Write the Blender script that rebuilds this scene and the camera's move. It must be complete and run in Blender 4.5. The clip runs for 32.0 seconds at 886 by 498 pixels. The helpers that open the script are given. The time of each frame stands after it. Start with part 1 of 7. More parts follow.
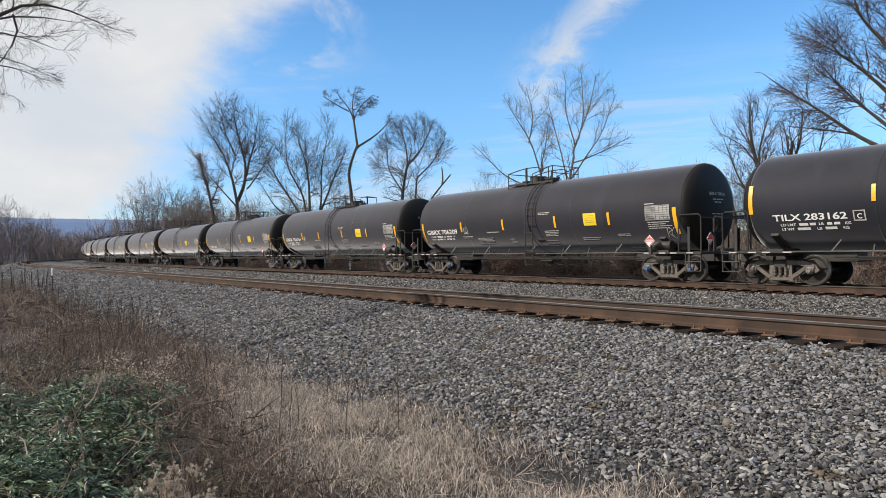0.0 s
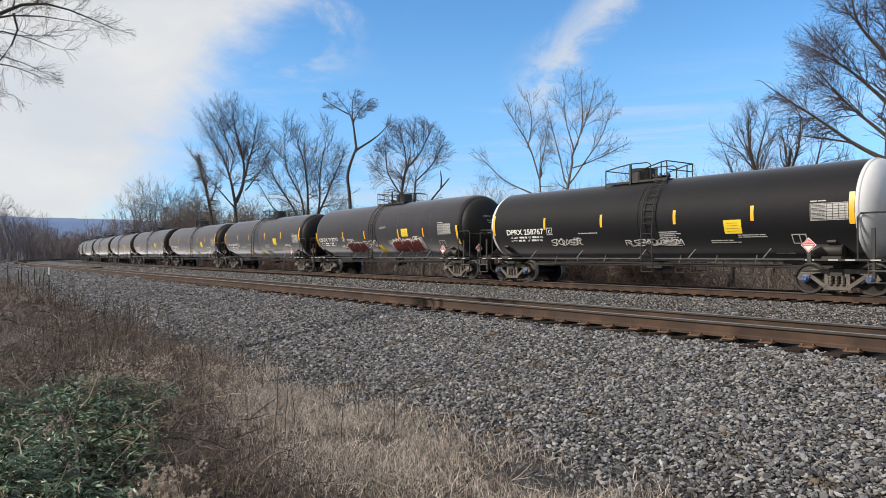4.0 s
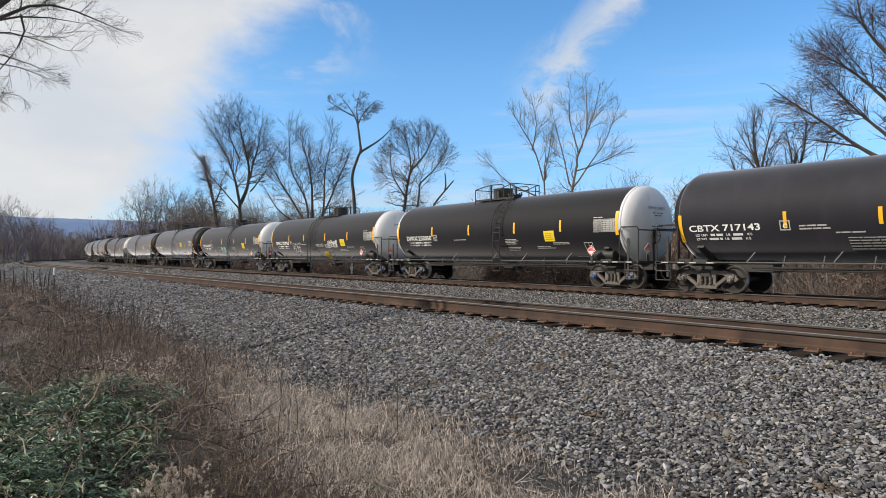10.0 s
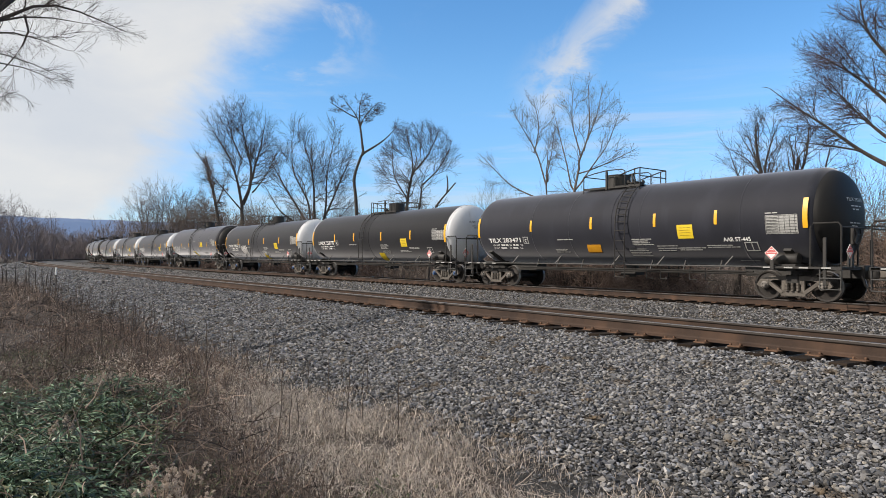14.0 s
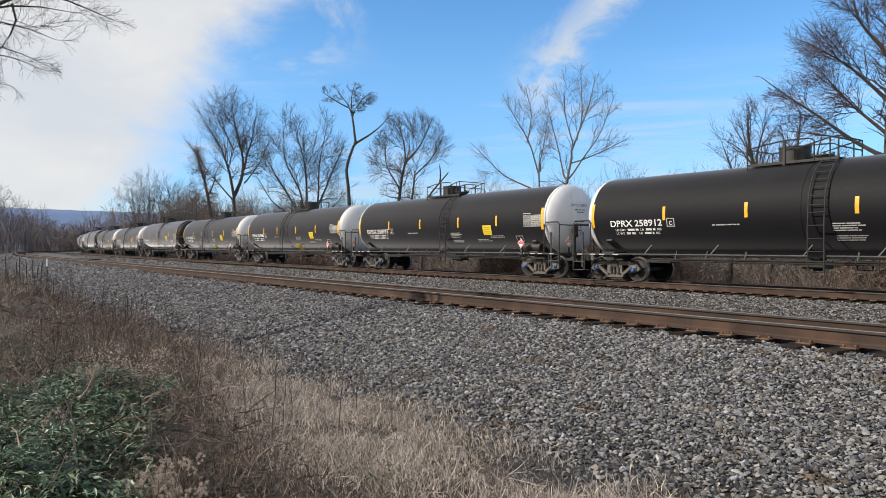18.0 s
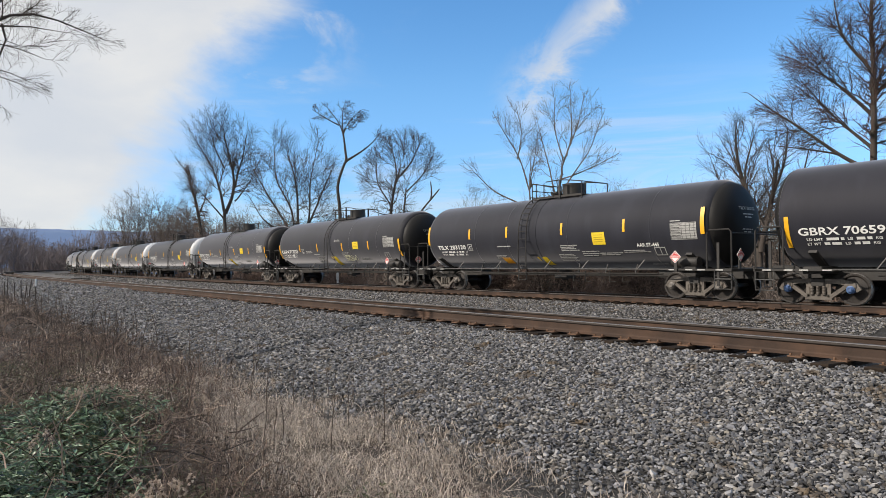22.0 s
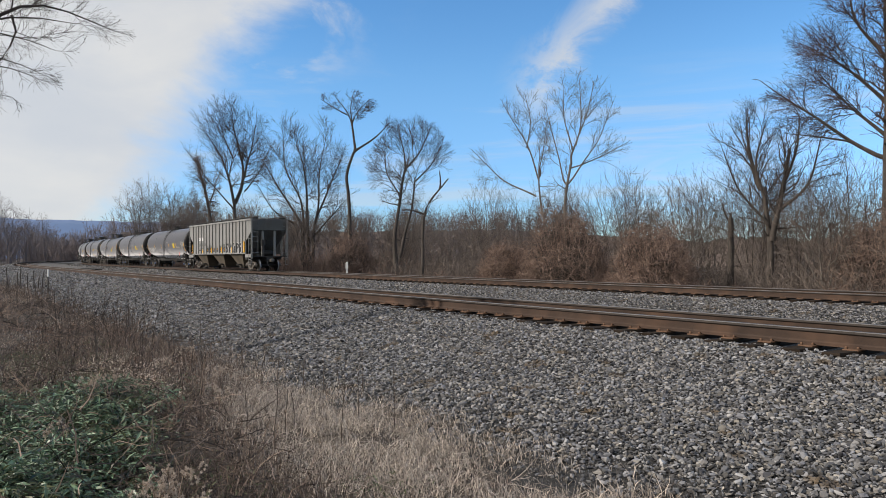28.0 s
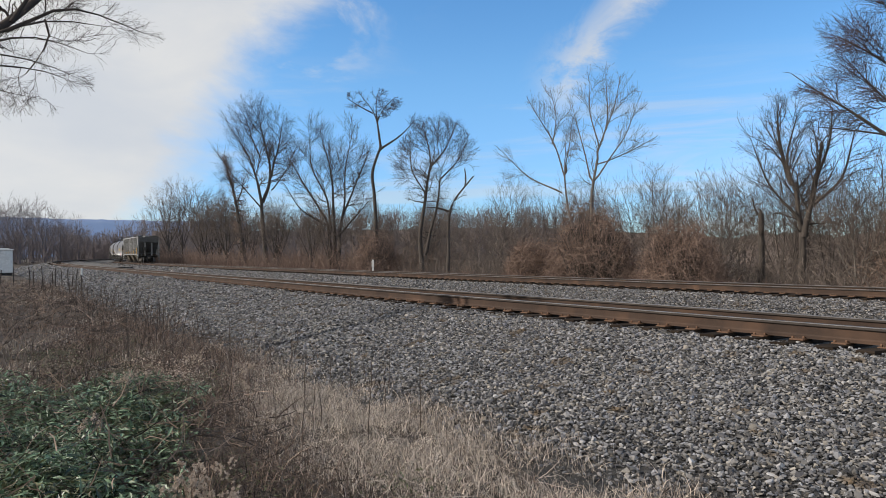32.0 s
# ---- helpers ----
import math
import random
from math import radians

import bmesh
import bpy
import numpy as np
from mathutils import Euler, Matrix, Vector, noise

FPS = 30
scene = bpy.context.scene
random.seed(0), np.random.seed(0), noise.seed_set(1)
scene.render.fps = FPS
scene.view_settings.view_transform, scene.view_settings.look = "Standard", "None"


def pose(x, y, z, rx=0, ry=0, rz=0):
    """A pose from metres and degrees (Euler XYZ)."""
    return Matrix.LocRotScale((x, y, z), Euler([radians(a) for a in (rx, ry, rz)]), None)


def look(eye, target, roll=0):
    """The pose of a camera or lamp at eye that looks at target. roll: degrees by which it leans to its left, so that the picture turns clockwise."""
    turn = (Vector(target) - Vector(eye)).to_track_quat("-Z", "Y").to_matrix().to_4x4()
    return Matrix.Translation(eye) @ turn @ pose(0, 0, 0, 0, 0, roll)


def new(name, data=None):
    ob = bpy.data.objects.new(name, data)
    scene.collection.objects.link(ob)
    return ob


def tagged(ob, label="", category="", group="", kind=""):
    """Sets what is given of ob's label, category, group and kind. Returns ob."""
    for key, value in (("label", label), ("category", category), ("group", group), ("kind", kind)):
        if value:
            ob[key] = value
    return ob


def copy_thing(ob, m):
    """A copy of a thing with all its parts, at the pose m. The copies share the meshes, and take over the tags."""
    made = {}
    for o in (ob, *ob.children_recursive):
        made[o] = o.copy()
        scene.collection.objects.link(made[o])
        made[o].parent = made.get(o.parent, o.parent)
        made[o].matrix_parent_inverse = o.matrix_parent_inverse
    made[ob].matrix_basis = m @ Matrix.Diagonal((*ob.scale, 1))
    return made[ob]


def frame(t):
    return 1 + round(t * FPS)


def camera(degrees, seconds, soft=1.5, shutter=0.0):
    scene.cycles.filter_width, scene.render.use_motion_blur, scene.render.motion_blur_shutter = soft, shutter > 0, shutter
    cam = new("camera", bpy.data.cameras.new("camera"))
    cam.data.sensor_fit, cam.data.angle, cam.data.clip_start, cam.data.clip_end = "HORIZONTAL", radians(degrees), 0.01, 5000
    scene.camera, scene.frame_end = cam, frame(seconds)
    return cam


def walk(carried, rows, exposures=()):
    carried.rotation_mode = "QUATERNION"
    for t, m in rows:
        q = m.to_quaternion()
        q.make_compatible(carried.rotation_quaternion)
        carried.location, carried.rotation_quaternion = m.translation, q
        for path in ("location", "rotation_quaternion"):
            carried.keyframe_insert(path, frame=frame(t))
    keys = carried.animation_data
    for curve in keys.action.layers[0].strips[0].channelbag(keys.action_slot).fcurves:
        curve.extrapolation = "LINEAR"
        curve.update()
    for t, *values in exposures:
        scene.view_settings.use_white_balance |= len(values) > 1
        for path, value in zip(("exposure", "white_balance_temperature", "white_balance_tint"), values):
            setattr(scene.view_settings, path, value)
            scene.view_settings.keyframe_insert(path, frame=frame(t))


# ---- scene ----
# ---- camera and its walk: a person stands still and turns the camera a little ----
cam = camera(65.41, 32.0, soft=0.5)
EYE = (0.0, 0.0, 1.196)
TURNS = [
    (0, 90.157, 0.787, 1.246), (0.5, 90.140, 0.833, 1.252), (1, 90.035, 0.728, 1.245), (1.5, 90.011, 0.706, 1.219),
    (2, 90.086, 0.547, 1.190), (2.5, 90.286, 0.418, 1.012), (3, 90.406, 0.279, 0.920), (3.5, 90.443, 0.242, 0.948),
    (5.5, 90.491, -0.178, 1.510), (6, 90.327, -0.092, 1.537), (6.5, 90.077, -0.114, 1.557),
    (7, 89.923, -0.101, 1.583), (7.5, 89.846, -0.132, 1.568), (8, 89.875, -0.074, 1.582),
    (8.5, 90.020, -0.099, 1.553), (9, 90.263, -0.094, 1.529), (9.5, 90.447, -0.135, 1.461),
    (10, 90.641, -0.134, 1.395), (10.5, 90.749, -0.122, 1.303), (11, 90.760, -0.095, 1.233),
    (11.5, 90.731, -0.171, 1.245), (12, 90.821, -0.272, 1.368), (12.5, 90.885, -0.345, 1.499),
    (13, 90.918, -0.383, 1.518), (13.5, 90.905, -0.376, 1.538), (14, 90.810, -0.461, 1.526),
    (14.5, 90.658, -0.492, 1.518), (16.5, 89.807, -0.440, 1.343), (17, 89.842, -0.427, 1.303),
    (17.5, 89.885, -0.368, 1.110), (18, 89.986, -0.247, 0.945), (18.5, 90.203, -0.224, 0.796),
    (19, 90.437, -0.094, 0.690), (19.5, 90.609, 0.025, 0.561), (20, 90.778, 0.023, 0.491),
    (20.5, 90.942, 0.133, 0.447), (21, 91.079, 0.219, 0.372), (21.5, 91.204, 0.266, 0.304),
    (22, 91.354, 0.219, 0.250), (22.5, 91.450, 0.095, 0.114), (23, 91.487, 0.076, 0.002),
    (23.5, 91.278, 0.160, -0.013), (24, 90.916, 0.335, 0.057), (24.5, 90.628, 0.476, 0.062),
    (25, 90.386, 0.394, -0.070), (25.5, 90.235, 0.313, -0.244), (27.5, 90.452, 0.308, 0.774),
    (28, 90.494, 0.359, 1.005), (28.5, 90.559, 0.402, 1.274), (29, 90.609, 0.357, 1.653),
    (29.5, 90.704, 0.296, 2.140), (30, 90.668, 0.286, 2.618), (30.5, 90.457, 0.327, 2.825),
    (31, 90.276, 0.259, 2.886), (31.5, 90.239, 0.375, 2.960), (32, 90.300, 0.582, 3.132),
]
walk(cam, [(t, pose(*EYE, rx, ry, rz)) for t, rx, ry, rz in TURNS], exposures=[(0.0, 0.08), (8.0, 0.03), (13.0, 0.03), (19.0, 0.08), (24.0, 0.0), (28.0, -0.07), (32.0, -0.05)])

# ---- sky, sun ----
SUN_AZ, SUN_EL = 192.0, 31.0     # degrees: azimuth from +x towards +y, height over the horizon


def make_world():
    w = bpy.data.worlds.new("sky")
    scene.world = w
    w.use_nodes = True
    nt = w.node_tree
    nt.nodes.clear()
    N, L = nt.nodes.new, nt.links.new

    def math_node(op, a, b=None, c=None):
        n = N("ShaderNodeMath")
        n.operation = op
        for i, v in enumerate((a, b, c)):
            if v is None:
                continue
            if hasattr(v, "is_linked"):
                L(v, n.inputs[i])
            else:
                n.inputs[i].default_value = v
        return n.outputs[0]

    def ramp(v, a, b):
        n = N("ShaderNodeMapRange")
        n.interpolation_type = "SMOOTHSTEP"
        L(v, n.inputs[0])
        n.inputs[1].default_value, n.inputs[2].default_value = a, b
        return n.outputs[0]

    def along(vec, d):
        n = N("ShaderNodeVectorMath")
        n.operation = "DOT_PRODUCT"
        L(vec, n.inputs[0])
        n.inputs[1].default_value = d
        return n.outputs["Value"]

    def cloud_noise(vec, scale, stretch, detail=6.0, rough=0.6, warp=0.0):
        m = N("ShaderNodeMapping")
        m.inputs["Scale"].default_value = stretch
        L(vec, m.inputs[0])
        n = N("ShaderNodeTexNoise")
        n.inputs["Scale"].default_value, n.inputs["Detail"].default_value = scale, detail
        n.inputs["Roughness"].default_value, n.inputs["Distortion"].default_value = rough, warp
        L(m.outputs[0], n.inputs["Vector"])
        return n.outputs["Fac"]

    out, bg = N("ShaderNodeOutputWorld"), N("ShaderNodeBackground")
    sky = N("ShaderNodeTexSky")
    sky.sky_type, sky.sun_disc = "NISHITA", False
    sky.sun_elevation, sky.sun_rotation = radians(SUN_EL), radians(90.0 - SUN_AZ)
    sky.air_density, sky.dust_density, sky.ozone_density = 1.0, 0.0, 3.0
    co = N("ShaderNodeTexCoord").outputs["Generated"]
    # a broad sheet of thin cloud over the sunny side, with a ragged, slanting edge
    edge = along(co, (-0.695, -0.401, 0.597))
    rag = cloud_noise(co, 2.6, (1.0, 1.0, 1.8), 7.0, 0.62, 0.4)
    sheet = ramp(math_node("ADD", edge, math_node("MULTIPLY", math_node("SUBTRACT", rag, 0.5), 0.26)), -0.045, 0.05)
    # a diagonal streak of cirrus and thin level wisps low down
    wisp = cloud_noise(co, 5.0, (1.0, 1.0, 1.0), 8.0, 0.65, 0.8)
    off = math_node("ADD", along(co, (-0.733, -0.088, 0.675)), math_node("MULTIPLY", math_node("SUBTRACT", wisp, 0.5), 0.20))
    band = math_node("SUBTRACT", 1.0, ramp(math_node("ABSOLUTE", off), 0.0, 0.05))
    streak = math_node("MULTIPLY", band, ramp(along(co, (0.80, 0.0, 0.60)), 0.17, 0.27))
    low = cloud_noise(co, 2.2, (1.0, 1.0, 9.0), 6.0, 0.6, 0.5)
    lows = math_node("MULTIPLY", ramp(low, 0.46, 0.64), math_node("SUBTRACT", 1.0, ramp(along(co, (0, 0, 1)), 0.14, 0.30)))
    shred = cloud_noise(co, 3.2, (1.0, 1.0, 3.2), 7.0, 0.62, 0.6)
    fringe = math_node("MULTIPLY", ramp(edge, -0.17, -0.03), ramp(shred, 0.52, 0.70))
    mask = math_node("MAXIMUM", math_node("MAXIMUM", math_node("MULTIPLY", sheet, 0.95), math_node("MULTIPLY", fringe, 0.55)), math_node("MAXIMUM", math_node("MULTIPLY", math_node("MULTIPLY", streak, ramp(wisp, 0.38, 0.60)), 0.85), math_node("MULTIPLY", lows, 0.4)))
    tint = N("ShaderNodeMix")
    tint.data_type = "RGBA"
    L(ramp(cloud_noise(co, 3.4, (1.0, 1.0, 2.4), 6.0, 0.55, 0.3), 0.3, 0.75), tint.inputs[0])
    tint.inputs[6].default_value, tint.inputs[7].default_value = (4.9, 5.1, 5.4, 1), (6.1, 6.0, 5.8, 1)
    mix = N("ShaderNodeMix")
    mix.data_type = "RGBA"
    L(mask, mix.inputs[0])
    deep = N("ShaderNodeHueSaturation")
    deep.inputs["Saturation"].default_value, deep.inputs["Value"].default_value = 1.22, 1.45
    L(sky.outputs[0], deep.inputs["Color"])
    cool = N("ShaderNodeMix")      # a clear winter horizon stays blue
    cool.data_type, cool.blend_type = "RGBA", "MULTIPLY"
    L(math_node("SUBTRACT", 1.0, ramp(along(co, (0, 0, 1)), 0.0, 0.27)), cool.inputs[0])
    L(deep.outputs[0], cool.inputs[6])
    cool.inputs[7].default_value = (0.40, 0.585, 0.87, 1)
    L(cool.outputs[2], mix.inputs[6])
    L(tint.outputs[2], mix.inputs[7])
    L(mix.outputs[2], bg.inputs["Color"])
    bg.inputs["Strength"].default_value = 0.135
    L(bg.outputs[0], out.inputs["Surface"])


make_world()
sun = new("sun", bpy.data.lights.new("sun", "SUN"))
sun.data.energy, sun.data.angle, sun.data.color = 4.55, radians(0.7), (1.0, 0.90, 0.79)
az, el = radians(SUN_AZ), radians(SUN_EL)
sun.matrix_world = look((60 * math.cos(az) * math.cos(el), 60 * math.sin(az) * math.cos(el), 60 * math.sin(el)), (0, 0, 0))

# ---- materials ----
def surface(name, dark, light, scale=4.0, rough=0.7, metal=0.0, grain=60.0, bump=0.15, gap=0.02, island=0.0, spot=None, spot_at=(0.6, 0.75),
            spot_scale=1.5, stretch=(1, 1, 1), per_object=0.0, rough_vary=0.12, specular=0.5, thin=0.0, dust=0.0, tints=()):
    """A worn surface: two colours mixed by coarse and fine noise, with fine relief. island: change from piece to piece; spot: a third colour in patches."""
    m = bpy.data.materials.new(name)
    m.use_nodes = True
    nt = m.node_tree
    N, L = nt.nodes.new, nt.links.new
    b = nt.nodes["Principled BSDF"]
    co = N("ShaderNodeTexCoord")
    mp = N("ShaderNodeMapping")
    mp.inputs["Scale"].default_value = stretch
    L(co.outputs["Object"], mp.inputs[0])

    def tex(s, d):
        n = N("ShaderNodeTexNoise")
        n.inputs["Scale"].default_value, n.inputs["Detail"].default_value = s, d
        L(mp.outputs[0], n.inputs["Vector"])
        return n

    def blend(f, a, c):
        n = N("ShaderNodeMix")
        n.data_type = "RGBA"
        for k, v in ((0, f), (6, a), (7, c)):
            if hasattr(v, "is_linked"):
                L(v, n.inputs[k])
            else:
                n.inputs[k].default_value = (*v, 1) if k else v
        return n.outputs[2]

    def m2(op, a, c):
        n = N("ShaderNodeMath")
        n.operation = op
        for k, v in enumerate((a, c)):
            if hasattr(v, "is_linked"):
                L(v, n.inputs[k])
            else:
                n.inputs[k].default_value = v
        return n.outputs[0]

    big, fine = tex(scale, 5), tex(grain, 4)
    f = m2("ADD", m2("MULTIPLY", big.outputs["Fac"], 0.65), m2("MULTIPLY", fine.outputs["Fac"], 0.35))
    if island:
        g = N("ShaderNodeNewGeometry")
        f = m2("ADD", m2("MULTIPLY", f, 1 - island), m2("MULTIPLY", g.outputs["Random Per Island"], island))
    if per_object:
        o = N("ShaderNodeObjectInfo")
        f = m2("ADD", m2("MULTIPLY", f, 1 - per_object), m2("MULTIPLY", o.outputs["Random"], per_object))
    r = N("ShaderNodeMapRange")
    r.inputs[1].default_value, r.inputs[2].default_value = (0.1, 0.9) if island or per_object else (0.32, 0.68)
    L(f, r.inputs[0])
    col = blend(r.outputs[0], dark, light)
    if spot:
        s = tex(spot_scale, 6)
        q = N("ShaderNodeMapRange")
        q.inputs[1].default_value, q.inputs[2].default_value = spot_at
        L(s.outputs["Fac"], q.inputs[0])
        col = blend(q.outputs[0], col, spot)
    if tints:     # pieces of several sorts
        rp, sc = N("ShaderNodeValToRGB"), m2("FRACT", m2("MULTIPLY", g.outputs["Random Per Island"], 17.31), 0.0)
        L(sc, rp.inputs[0])
        el = rp.color_ramp.elements
        while len(el) < len(tints):
            el.new(0.5)
        for i, (at, c) in enumerate(tints):
            el[i].position, el[i].color = at, (*c, 1)
        mu = N("ShaderNodeMix")
        mu.data_type, mu.blend_type = "RGBA", "MULTIPLY"
        mu.inputs[0].default_value = 1.0
        L(col, mu.inputs[6])
        L(rp.outputs[0], mu.inputs[7])
        col = mu.outputs[2]
    L(col, b.inputs["Base Color"])
    L(m2("ADD", m2("MULTIPLY", m2("SUBTRACT", fine.outputs["Fac"], 0.5), rough_vary * 2), rough), b.inputs["Roughness"])
    b.inputs["Metallic"].default_value = metal
    b.inputs["Specular IOR Level"].default_value = specular
    if dust:      # a film of dust that shows at a flat angle
        b.inputs["Sheen Weight"].default_value, b.inputs["Sheen Roughness"].default_value = dust, 0.35
        b.inputs["Sheen Tint"].default_value = (0.92, 0.92, 0.96, 1)
    if thin:      # light shines through leaves and blades
        tr, mx = N("ShaderNodeBsdfTranslucent"), N("ShaderNodeMixShader")
        mx.inputs[0].default_value = thin
        L(col, tr.inputs["Color"])
        L(b.outputs[0], mx.inputs[1])
        L(tr.outputs[0], mx.inputs[2])
        L(mx.outputs[0], nt.nodes["Material Output"].inputs["Surface"])
    if bump:
        bp = N("ShaderNodeBump")
        bp.inputs["Strength"].default_value, bp.inputs["Distance"].default_value = bump, gap
        L(fine.outputs["Fac"], bp.inputs["Height"])
        L(bp.outputs[0], b.inputs["Normal"])
    return m


TANK = {  # the tank jackets of the fleets, from matt and new to dusty
    "gbrx": surface("tank_paint_grey_black", (0.0143, 0.0146, 0.0200), (0.0232, 0.0240, 0.0327), 0.8, 0.66, 0, 30, 0.015, 0.01, spot=(0.0351, 0.0366, 0.0496), spot_at=(0.55, 0.9), specular=0.2, dust=1, stretch=(1, 1, 0.25)),
    "tilx": surface("tank_paint_dusty_black", (0.0131, 0.0141, 0.0198), (0.0217, 0.0232, 0.0324), 0.7, 0.66, 0, 30, 0.015, 0.01, spot=(0.0333, 0.0354, 0.0483), spot_at=(0.5, 0.9), specular=0.2, dust=1, stretch=(1, 1, 0.25)),
    "cbtx": surface("tank_paint_brown_black", (0.0117, 0.0120, 0.0161), (0.0192, 0.0196, 0.0261), 0.8, 0.66, 0, 30, 0.015, 0.01, spot=(0.0304, 0.0310, 0.0415), spot_at=(0.5, 0.9), specular=0.2, dust=1, stretch=(1, 1, 0.25)),
    "dprx": surface("tank_paint_clean_black", (0.0030, 0.0031, 0.0045), (0.0055, 0.0057, 0.0081), 0.8, 0.64, 0, 30, 0.015, 0.01, spot=(0.0101, 0.0105, 0.0144), spot_at=(0.6, 0.95), specular=0.2, dust=0.75, stretch=(1, 1, 0.25)),
}
HEAD_BLACK = surface("head_black_paint", (0.006, 0.006, 0.0065), (0.012, 0.0115, 0.011), 1.2, 0.6, 0, 40, 0.03, specular=0.25)
HEAD_WHITE = surface("head_white_paint", (0.49, 0.505, 0.53), (0.63, 0.64, 0.65), 1.4, 0.5, 0, 40, 0.03, spot=(0.30, 0.24, 0.19), spot_at=(0.6, 0.85), stretch=(1, 1, 0.4))
STEEL_BLACK = surface("black_underframe_steel", (0.014, 0.013, 0.012), (0.032, 0.029, 0.026), 3, 0.62, 0, 60, 0.08)
STEEL_DUSTY = surface("dusty_cast_steel", (0.066, 0.057, 0.049), (0.165, 0.146, 0.125), 3, 0.8, 0, 60, 0.15, spot=(0.05, 0.03, 0.02))
RAIL_PIPE = surface("grey_painted_pipe", (0.05, 0.05, 0.05), (0.11, 0.107, 0.10), 3, 0.6, 0.0, 60, 0.05)
WHEEL = surface("brown_wheel_steel", (0.012, 0.010, 0.009), (0.030, 0.024, 0.020), 4, 0.65, 0.1, 60, 0.08)
TREAD = surface("worn_wheel_tread", (0.26, 0.25, 0.24), (0.40, 0.39, 0.38), 4, 0.45, 0.5, 60, 0.02)
CAP_BLUE = surface("blue_bearing_cap", (0.03, 0.07, 0.19), (0.08, 0.15, 0.30), 8, 0.5, 0, 60, 0.05)
CAP_GREY = surface("grey_bearing_cap", (0.12, 0.11, 0.10), (0.22, 0.20, 0.18), 8, 0.6, 0.2, 60, 0.05)
YELLOW = surface("yellow_reflective_sheet", (0.72, 0.36, 0.01), (0.85, 0.47, 0.02), 6, 0.42, 0, 80, 0.03)
STENCIL_YELLOW = surface("yellow_stencil_panel", (0.70, 0.50, 0.02), (0.80, 0.60, 0.03), 5, 0.55, 0, 60, 0.03)
ORANGE = surface("orange_stencil_panel", (0.62, 0.27, 0.01), (0.74, 0.36, 0.02), 5, 0.55, 0, 60, 0.03)
LETTER = surface("white_stencil_paint", (0.66, 0.66, 0.64), (0.80, 0.80, 0.78), 9, 0.55, 0, 80, 0.02)
LETTER_GREY = surface("faded_stencil_paint", (0.30, 0.30, 0.29), (0.46, 0.46, 0.44), 20, 0.6, 0, 90, 0.02)
LETTER_DARK = surface("dark_stencil_paint", (0.03, 0.03, 0.03), (0.06, 0.06, 0.06), 9, 0.55, 0, 80, 0.02)
INK_OCHRE = surface("ochre_stencil_ink", (0.30, 0.20, 0.015), (0.40, 0.28, 0.02), 9, 0.55, 0, 80, 0.02)
RED = surface("red_placard_ink", (0.50, 0.03, 0.03), (0.60, 0.05, 0.05), 9, 0.45, 0, 80, 0.02)
SPRAY_PINK = surface("dark_red_spray_paint", (0.10, 0.018, 0.022), (0.17, 0.035, 0.04), 6, 0.5, 0, 60, 0.02)
SPRAY_WHITE = surface("white_spray_paint", (0.50, 0.49, 0.48), (0.72, 0.71, 0.69), 6, 0.55, 0, 60, 0.02)
SPRAY_FOG = surface("thin_pale_overspray", (0.20, 0.19, 0.19), (0.36, 0.34, 0.34), 6, 0.6, 0, 60, 0.02)
SPRAY_TEAL = surface("pale_teal_spray_paint", (0.30, 0.50, 0.46), (0.42, 0.62, 0.58), 6, 0.55, 0, 60, 0.02)
SPRAY_OLIVE = surface("pale_olive_spray_paint", (0.46, 0.46, 0.30), (0.62, 0.62, 0.46), 6, 0.55, 0, 60, 0.02)
SPRAY_BLACK = surface("black_spray_paint", (0.012, 0.012, 0.012), (0.03, 0.03, 0.03), 6, 0.5, 0, 60, 0.02)
HOPPER_GREY = surface("weathered_grey_hopper_paint", (0.158, 0.159, 0.151), (0.228, 0.228, 0.216), 0.7, 0.65, 0, 30, 0.05, spot=(0.15, 0.12, 0.09), spot_at=(0.55, 0.85), stretch=(1, 1, 0.3), dust=1)
HOPPER_DIRT = surface("dusty_hopper_chute", (0.055, 0.045, 0.033), (0.12, 0.098, 0.07), 1.2, 0.85, 0, 30, 0.1, spot=(0.05, 0.04, 0.03), spot_at=(0.5, 0.8))
ROOF_DARK = surface("dark_roof_grating", (0.03, 0.03, 0.028), (0.07, 0.065, 0.06), 3, 0.7, 0, 60, 0.1)
RAIL_RUST = surface("rusty_rail_web", (0.028, 0.018, 0.014), (0.066, 0.042, 0.030), 2.2, 0.8, 0.0, 50, 0.12, spot=(0.098, 0.057, 0.037), spot_at=(0.52, 0.75), specular=0.3)
RAIL_TOP = surface("worn_rail_head", (0.035, 0.03, 0.028), (0.075, 0.064, 0.058), 3, 0.5, 0.1, 60, 0.02, specular=0.35)
RAIL_DARK = surface("dark_rail_head_side", (0.028, 0.022, 0.019), (0.055, 0.043, 0.035), 2.2, 0.7, 0.1, 50, 0.08)
RAIL_SHINE = surface("polished_rail_edge", (0.16, 0.15, 0.145), (0.28, 0.265, 0.255), 2.2, 0.4, 0.6, 50, 0.02)
TIE = surface("creosoted_tie_wood", (0.012, 0.009, 0.007), (0.040, 0.030, 0.023), 3, 0.95, 0, 40, 0.3, stretch=(1, 8, 8), per_object=0.3, specular=0.1)
PLATE = surface("rusty_tie_plate", (0.08, 0.042, 0.025), (0.17, 0.095, 0.055), 5, 0.8, 0.1, 60, 0.15)
# ballast bed coloured near black: the shade between loose stones is painted in
BALLAST = surface("shade_darkened_ballast_bed", (0.012, 0.012, 0.012), (0.050, 0.048, 0.046), 14, 0.95, 0, 38, 0.9, 0.06)
